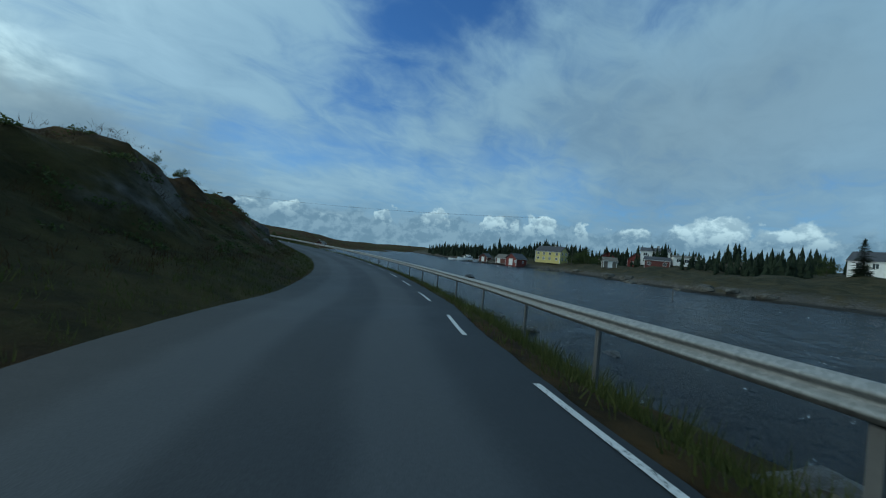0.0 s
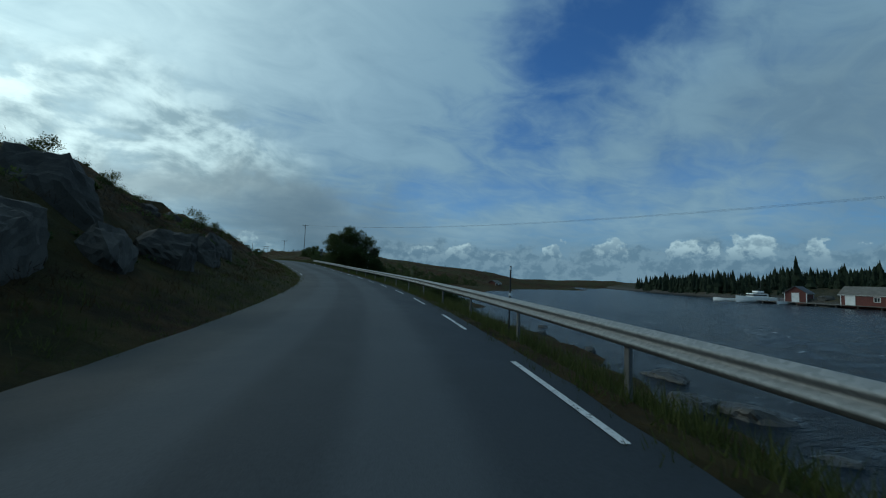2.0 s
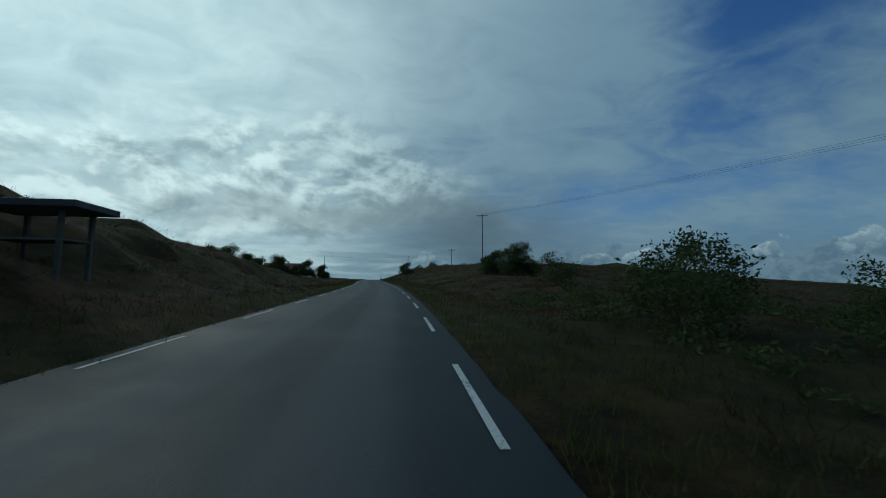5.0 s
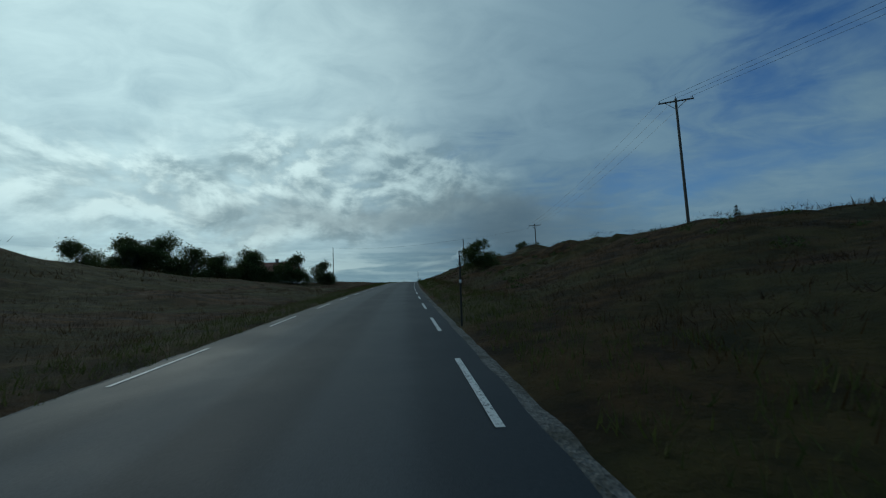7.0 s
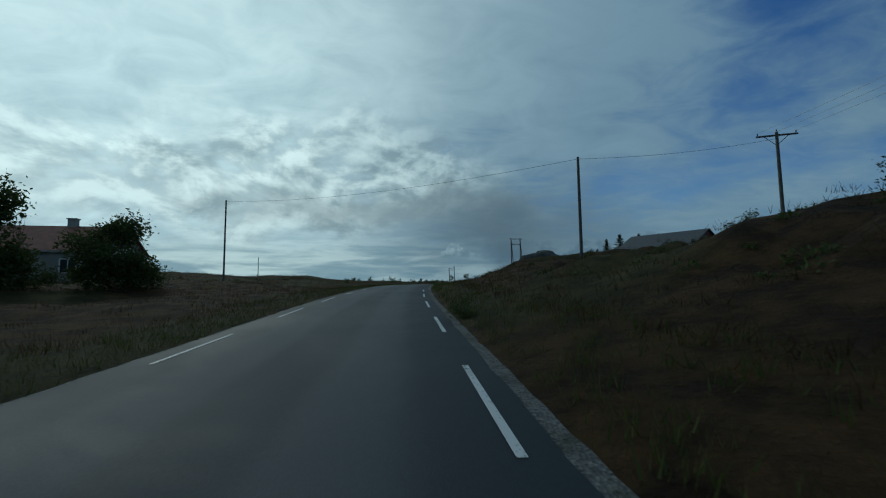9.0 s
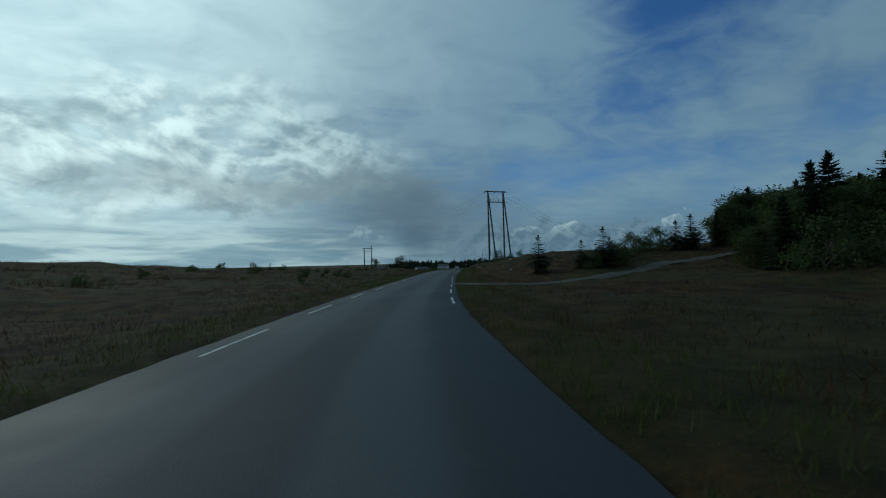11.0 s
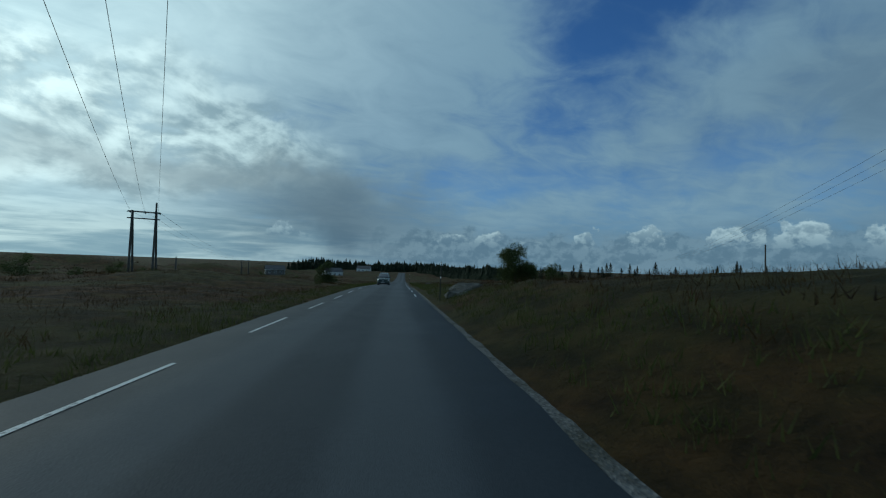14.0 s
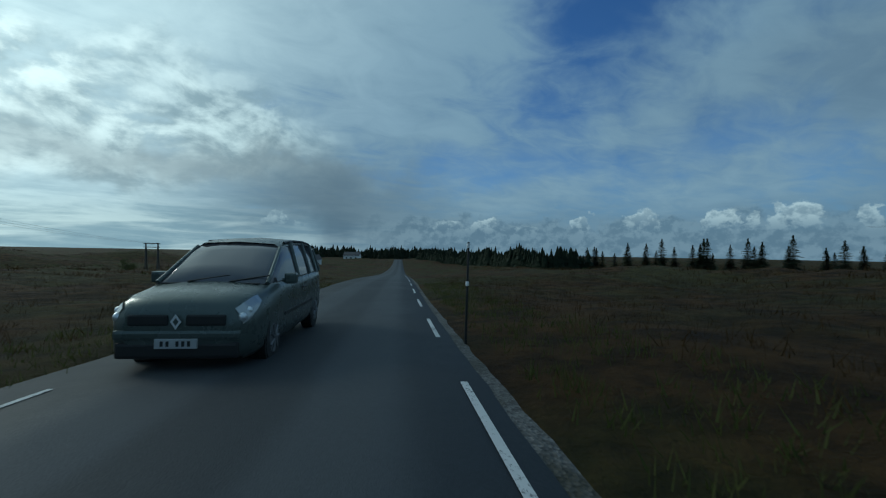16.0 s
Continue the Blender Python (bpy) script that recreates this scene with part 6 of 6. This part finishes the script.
    # roof panel
    roof_rows = [(-0.46, 1.59, 0.70), (-0.1, 1.645, 0.70), (0.5, 1.685, 0.695), (1.2, 1.69, 0.69), (1.75, 1.655, 0.685), (2.08, 1.57, 0.675)]
    verts = []
    for yy, zz, w in roof_rows:
        verts += [(-w - 0.012, yy, zz - 0.06), (-w * 0.86, yy, zz + 0.015), (0, yy, zz + 0.045), (w * 0.86, yy, zz + 0.015), (w + 0.012, yy, zz - 0.06)]
    faces = [(i * 5 + j, i * 5 + j + 1, i * 5 + j + 6, i * 5 + j + 5) for i in range(len(roof_rows) - 1) for j in range(4)]
    part("roof", mesh_of("roof", verts, faces, paint, True), paint, ob)
    for side in (-1, 1):
        bm = bmesh.new()
        line = [(-0.15, 1.635), (0.5, 1.675), (1.2, 1.68), (1.75, 1.645), (1.95, 1.60)]
        for (y0, z0), (y1, z1) in zip(line, line[1:]):
            rod(bm, (side * 0.665, y0, z0), (side * 0.665, y1, z1), 0.02, 0.02, 8)
        part("roof_rail", bm, BLACK, ob)
        # pillars
        for a, b, r in (((0.805, -1.40, 1.05), (0.70, -0.47, 1.545), 0.034), ((0.89, 0.12, 1.06), (0.70, 0.16, 1.64), 0.035), ((0.89, 1.05, 1.07), (0.695, 1.02, 1.65), 0.035), ((0.87, 1.75, 1.08), (0.69, 1.70, 1.62), 0.045), ((0.84, 2.17, 1.08), (0.69, 2.02, 1.54), 0.05)):
            bm = bmesh.new()
            rod(bm, (side * a[0], a[1], a[2]), (side * b[0], b[1], b[2]), r, r, 8)
            part("pillar", bm, paint, ob)
        # mirror
        bm = bmesh.new()
        box(bm, (side * 0.93 - 0.02, -1.0, 1.04), (side * 0.93 + 0.02, -0.94, 1.10))
        box(bm, (min(side * 0.94, side * 1.14), -1.02, 1.02), (max(side * 0.94, side * 1.14), -0.86, 1.18), bevel=0.035)
        part("mirror", bm, paint, ob)
        # headlamp: a swept wedge lying on the wing
        verts = []
        for i in range(9):
            u = i / 8
            yy = -2.275 + 0.42 * u
            st = [float(np.interp(yy, [r[0] for r in low], [r[k] for r in low])) for k in range(1, 5)]
            ring = wing(yy, *st)
            for j in range(6):
                r = 4.30 + 0.95 * u + (1.75 - 1.05 * u) * j / 5
                k = min(int(r), len(ring) - 2)
                px, pz = [ring[k][c] + (ring[k + 1][c] - ring[k][c]) * (r - k) for c in (0, 1)]
                verts.append((side * (px + 0.008), yy - 0.012, pz + 0.010))
        faces = [(i * 6 + j, i * 6 + j + 1, i * 6 + j + 7, i * 6 + j + 6) for i in range(8) for j in range(5)]
        lamp = part("headlight", mesh_of("headlight", verts, faces, lens, True), lens, ob, "clear swept headlight")
        bm = bmesh.new()
        for yy, r, k in ((-2.255, 5.0, 0.058), (-2.17, 5.15, 0.048)):
            ring = wing(yy, *[float(np.interp(yy, [q[0] for q in low], [q[c] for q in low])) for c in range(1, 5)])
            i = int(r)
            px, pz = [ring[i][c] + (ring[i + 1][c] - ring[i][c]) * (r - i) for c in (0, 1)]
            bmesh.ops.create_uvsphere(bm, u_segments=16, v_segments=8, radius=k, matrix=Matrix.Translation((side * (px - 0.022), yy + 0.012, pz + 0.005)))
        part("reflector", bm, chrome, lamp, "bright lamp reflector", True)
        bm = bmesh.new()
        box(bm, (min(side * 0.60, side * 0.76), -2.265, 0.36), (max(side * 0.60, side * 0.76), -2.21, 0.44), bevel=0.02)
        part("fog_lamp", bm, lens, ob)
        bm = bmesh.new()
        rod(bm, (side * 0.95, 0.25, 0.88), (side * 0.95, 0.45, 0.88), 0.016, 0.016, 6)
        part("door_handle", bm, BLACK, ob)
        bm = bmesh.new()
        box(bm, (min(side * 0.925, side * 0.945), -0.9, 0.55), (max(side * 0.925, side * 0.945), 1.1, 0.60), bevel=0.006)
        part("side_strip", bm, BLACK, ob)
        for yy in (-1.42, 1.42):
            # solid black disc; its colour stands for the shade in the wheel well
            bm = bmesh.new()
            rod(bm, (side * 0.70, yy, 0.33), (side * 0.915, yy, 0.33), 0.37, 0.37, 28)
            arch = part("wheel_well_shade", bm, BLACK, ob)
            bm = bmesh.new()
            rod(bm, (side * 0.72, yy, 0.32), (side * 0.925, yy, 0.32), 0.325, 0.325, 32)
            wheel = part("wheel", bm, plain("tyre rubber", (0.025, 0.025, 0.025), 0.85, 0, 0.2), ob)
            bm = bmesh.new()
            rod(bm, (side * 0.90, yy, 0.32), (side * 0.932, yy, 0.32), 0.215, 0.20, 24)
            for k in range(7):
                a = 6.283 * k / 7
                rod(bm, (side * 0.937, yy, 0.32), (side * 0.937, yy + math.cos(a) * 0.19, 0.32 + math.sin(a) * 0.19), 0.025, 0.02, 6)
            part("rim", bm, dull, wheel, "dull alloy rim")
    bm = bmesh.new()
    box(bm, (-0.60, -2.35, 0.63), (-0.11, -2.22, 0.755), bevel=0.02)
    box(bm, (0.11, -2.35, 0.63), (0.60, -2.22, 0.755), bevel=0.02)
    part("grille", bm, BLACK, ob, "black split grille")
    bm = bmesh.new()
    dia = [(0, 0.09), (0.068, 0), (0, -0.09), (-0.068, 0)]
    outer = [bm.verts.new((px, -2.37, 0.68 + pz)) for px, pz in dia]
    inner = [bm.verts.new((px * 0.5, -2.37, 0.68 + pz * 0.5)) for px, pz in dia]
    for i in range(4):
        bm.faces.new((outer[i], outer[(i + 1) % 4], inner[(i + 1) % 4], inner[i]))
    part("emblem", bm, chrome, ob, "plain bright diamond shape")
    bm = bmesh.new()
    box(bm, (-0.78, -2.345, 0.46), (0.78, -2.22, 0.58), bevel=0.04)
    part("bumper", bm, paint, ob)
    # black intake, made wide so its colour also gives the shade below the bumper
    bm = bmesh.new()
    box(bm, (-0.76, -2.335, 0.25), (0.76, -2.20, 0.44), bevel=0.04)
    part("intake_and_low_shade", bm, BLACK, ob)
    bm = bmesh.new()
    box(bm, (-0.26, -2.362, 0.375), (0.26, -2.33, 0.485), bevel=0.004)
    plate = part("number_plate", bm, plain("dull plate", (0.38, 0.39, 0.39), 0.5, 0, 0.12), ob, "pale plate")
    for px in (-0.17, -0.10, 0.02, 0.09, 0.16):
        bm = bmesh.new()
        box(bm, (px - 0.018, -2.366, 0.40), (px + 0.018, -2.362, 0.46))
        part("bar", bm, BLACK, plate)
    for px in (-0.35, 0.25):
        bm = bmesh.new()
        rod(bm, (px, -1.44, 1.075), (px + 0.55, -1.30, 1.155), 0.012, 0.010, 6)
        part("wiper", bm, BLACK, ob)
    bm = bmesh.new()
    box(bm, (-0.70, -1.47, 1.035), (0.70, -1.38, 1.06), bevel=0.01)
    part("scuttle", bm, BLACK, ob)
    ob.matrix_basis = ob.matrix_basis @ Matrix.Diagonal((0.96, 1.0, 1.10, 1))


car(471.0, -1.24)


# ---- growth on the banks ----
def blades(rng, base, count, spread, height, width, lean):
    """Blade triangles for tufts at the given points, as arrays."""
    base = np.repeat(np.asarray(base), count, axis=0)
    n = len(base)
    foot = base + np.column_stack([rng.normal(0, spread, n), rng.normal(0, spread, n), np.full(n, -0.04)])
    turn = rng.uniform(0, 6.283, n)
    a = np.column_stack([np.cos(turn), np.sin(turn), np.zeros(n)]) * (width * rng.uniform(0.6, 1.4, n))[:, None]
    tip = foot + np.column_stack([rng.normal(0, lean, n), rng.normal(0, lean, n), np.ones(n)]) * (height * rng.uniform(0.45, 1.25, n))[:, None]
    verts = np.stack([foot - a, foot + a, tip], axis=1).reshape(-1, 3)
    return verts


def blade_mesh(name, verts, mat, label, category):
    n = len(verts) // 3
    me = bpy.data.meshes.new(name)
    me.vertices.add(3 * n)
    me.vertices.foreach_set("co", verts.ravel())
    me.loops.add(3 * n)
    me.loops.foreach_set("vertex_index", np.arange(3 * n))
    me.polygons.add(n)
    me.polygons.foreach_set("loop_start", np.arange(0, 3 * n, 3))
    me.materials.append(mat)
    me.update(calc_edges=True)
    tagged(new(name, me), label, category, kind="stuff")


def scatter(rng, count, s0, s1, d0, d1, power=1.0, keep=None, wet=True):
    pts = []
    for _ in range(count):
        s, d = rng.uniform(s0, s1), d0 + (d1 - d0) * rng.random() ** power
        if keep and not keep(s, d):
            continue
        p = ground(s, d)
        if p[2] > SEA + 0.25 or not wet:
            pts.append(p)
    return np.array(pts)


def off_drive(s, d):
    sweep = 353.5 + 1.5 * math.sin((d - 2.6) / 9) - max(0, d - 14) * 0.16
    return d < 2.5 or d > 32 or abs(s - sweep) > 1.5 + max(0, 4 - d)


gr = np.random.default_rng(5)
right_verge = scatter(gr, 12000, -8, 490, 3.0, 5.6, 1.3, lambda s, d: off_drive(s, d) and not ((192 < s < 312 or s > 372) and d < 3.2))
left_verge = scatter(gr, 10000, -8, 490, -2.85, -5.2, 1.3)
rail_verge = scatter(gr, 3000, -8, 138, 3.9, 5.6, 1.0)
blade_mesh("verge_grass", np.vstack([blades(gr, right_verge, 8, 0.10, 0.22, 0.010, 0.35), blades(gr, left_verge, 8, 0.10, 0.20, 0.010, 0.35),
                                     blades(gr, rail_verge, 10, 0.12, 0.45, 0.011, 0.3)]), VERGE, "short green verge grass beside the asphalt", "grass")
moor = np.vstack([scatter(gr, 13000, 20, 500, 4.8, 34, 1.6, off_drive), scatter(gr, 13000, 0, 500, -4.4, -34, 1.6)])
blade_mesh("moor_grass", blades(gr, moor, 9, 0.20, 0.28, 0.008, 0.40), TUFT, "long brown moor grass on the banks", "grass")
far_moor = np.vstack([scatter(gr, 6000, 150, 620, 25, 120, 1.3), scatter(gr, 6000, 190, 620, -25, -120, 1.3)])
blade_mesh("moor_grass", blades(gr, far_moor, 7, 0.5, 0.5, 0.03, 0.5), TUFT, "brown tussocks far out on the moor", "grass")


def heather(name, seed, points, size, mat, label):
    """Low rounded shrubs of many small leaves, joined."""
    rng = random.Random(seed)
    verts, faces = [], []
    for p in points:
        r = size * rng.uniform(0.5, 1.5)
        for _ in range(56):
            w = Vector((rng.gauss(0, 1), rng.gauss(0, 1), abs(rng.gauss(0, 0.8)))).normalized() * r * rng.uniform(0.5, 1.1)
            c = Vector(p) + Vector((w.x, w.y, w.z * 0.75 - 0.05))
            a = Vector((rng.uniform(-1, 1), rng.uniform(-1, 1), rng.uniform(-0.2, 1))).normalized() * 0.05 * (1 + r)
            b = a.cross(Vector((rng.uniform(-1, 1), rng.uniform(-1, 1), rng.uniform(-1, 1)))).normalized() * 0.026 * (1 + r)
            i = len(verts)
            verts += [c - a, c + b, c + a, c - b]
            faces.append((i, i + 1, i + 2, i + 3))
    tagged(new(name, mesh_of(name, verts, faces, mat)), label, "shrubs", kind="stuff")


def scrub(name, points, count, spread, height, width, mat, label):
    """Low twiggy growth: cushions of fine leaning shoots, joined."""
    blade_mesh(name, blades(gr, points, count, spread, height, width, 0.75), mat, label, "heather")


scrub("heather", scatter(gr, 5200, -20, 215, -4.9, -46, 1.3), 25, 0.30, 0.18, 0.009, HEATHER, "dark heather and juniper covering the hillside")
scrub("heather", scatter(gr, 4400, 135, 330, 5.2, 44, 1.3), 25, 0.30, 0.18, 0.009, HEATHER, "dark heather on the roadside slope")
scrub("heather", np.vstack([scatter(gr, 2400, 330, 500, 6, 70, 1.3, off_drive), scatter(gr, 2800, 215, 500, -6, -90, 1.3)]), 22, 0.32, 0.18, 0.010, HEATHER, "low heather on the open moor")
scrub("heather", np.vstack([scatter(gr, 4200, 300, 700, -50, -280, 1.0), scatter(gr, 2600, 330, 700, 60, 260, 1.0)]), 9, 0.9, 0.55, 0.09, HEATHER, "dark heather far out on the moor")
heather("low_shrubs", 13, scatter(gr, 900, -15, 125, -5.4, -24, 1.2), 0.33, LEAF, "dark low bushes crowding the bank by the bend")
heather("low_shrubs", 14, scatter(gr, 1500, 90, 170, 6.5, 42, 1.1), 0.60, LEAF, "dark bushes on the slope above the shore")
heather("low_shrubs", 15, scatter(gr, 260, 235, 312, 7.5, 26, 1.0), 0.30, LEAF, "dark scrub among the rocks on the slope")
heather("low_shrubs", 8, scatter(gr, 420, -20, 215, -6.5, -40, 1.0), 0.34, LEAF, "scattered low green shrubs on the hillside")
heather("low_shrubs", 9, scatter(gr, 420, 105, 310, 6.5, 60, 1.0), 0.34, LEAF, "scattered low green shrubs on the slope")
heather("low_shrubs", 10, np.vstack([scatter(gr, 160, 215, 560, -25, -150, 1.0), scatter(gr, 120, 330, 600, 20, 120, 1.0)]), 0.55, LEAF, "dark low bushes dotted over the moor")

heather("low_shrubs", 11, scatter(gr, 230, 330, 700, -60, -240, 1.0), 1.2, LEAF, "dark scrub along the moor's skyline")
heather("low_shrubs", 12, scatter(gr, 260, 170, 420, 60, 330, 1.0), 1.3, LEAF, "dark scrub on the low hills by the sea")

# single shrubs on the crest of the hill
for s, d, k in ((388, 9.5, 0.32), (392, 10.5, 0.36), (397, 12, 0.42), (402, 11, 0.3), (384, 12, 0.4), (407, 13, 0.36), (259.5, 12.5, 0.6), (266, 15, 0.5), (275, 15.5, 0.6), (283, 16, 0.55)):
    x, y, _, _ = road_at(s, d)
    again(bush, x, y, s * 29 % 360, k, group="moor bushes")
for x, y, k in ((-11.0, 448.0, 0.95), (-14.5, 432.0, 0.7), (-9.9, 389.6, 0.35), (-11.6, 381.9, 0.3), (-8.0, 425, 0.6), (-14, 402, 0.45), (-22, 412, 0.7), (-30, 398, 0.6), (-45, 418, 0.8), (-17, 372, 0.3), (-28, 362, 0.4), (-60, 440, 1.0)):
    again(bush, x, y, x * 37 % 360, k, group="moor bushes")
for x, y, k in ((7.3, 30.6, 0.42), (8.1, 32.2, 0.5), (10.5, 36.5, 0.3), (12.5, 40.7, 0.4), (22.5, 70.1, 0.5), (23.1, 74.1, 0.4), (24.8, 93.4, 0.55), (25.5, 97.0, 0.3)):
    again(birch, x, y, x * 47 % 360, k, sink=0.3, group="crest shrubs", label="wind-bent shrub on the crest of the bank")
for s, d, k in ((33, -14.2, 0.55), (74, -10.5, 0.5), (86, -8.6, 0.5), (20, -17, 0.7), (46, -13, 0.4), (100, -13, 0.5), (58, -16, 0.5), (156, -9.5, 0.4), (110, -17, 0.4), (14, -12, 0.6), (128, -16, 0.45), (118, -13.5, 0.4), (134, -14, 0.35), (141, -15, 0.5), (149, -15.5, 0.4), (158, -15, 0.45)):
    x, y, _, _ = road_at(s, d)
    again(bush, x, y, s * 19 % 360, k, group="crest shrubs")
for s, d, k in ((35, -19.5, 0.45), (62, -20, 0.35), (118, -24, 0.4)):
    x, y, _, _ = road_at(s, d)
    again(fir, x, y, s * 19 % 360, k, group="young spruces")
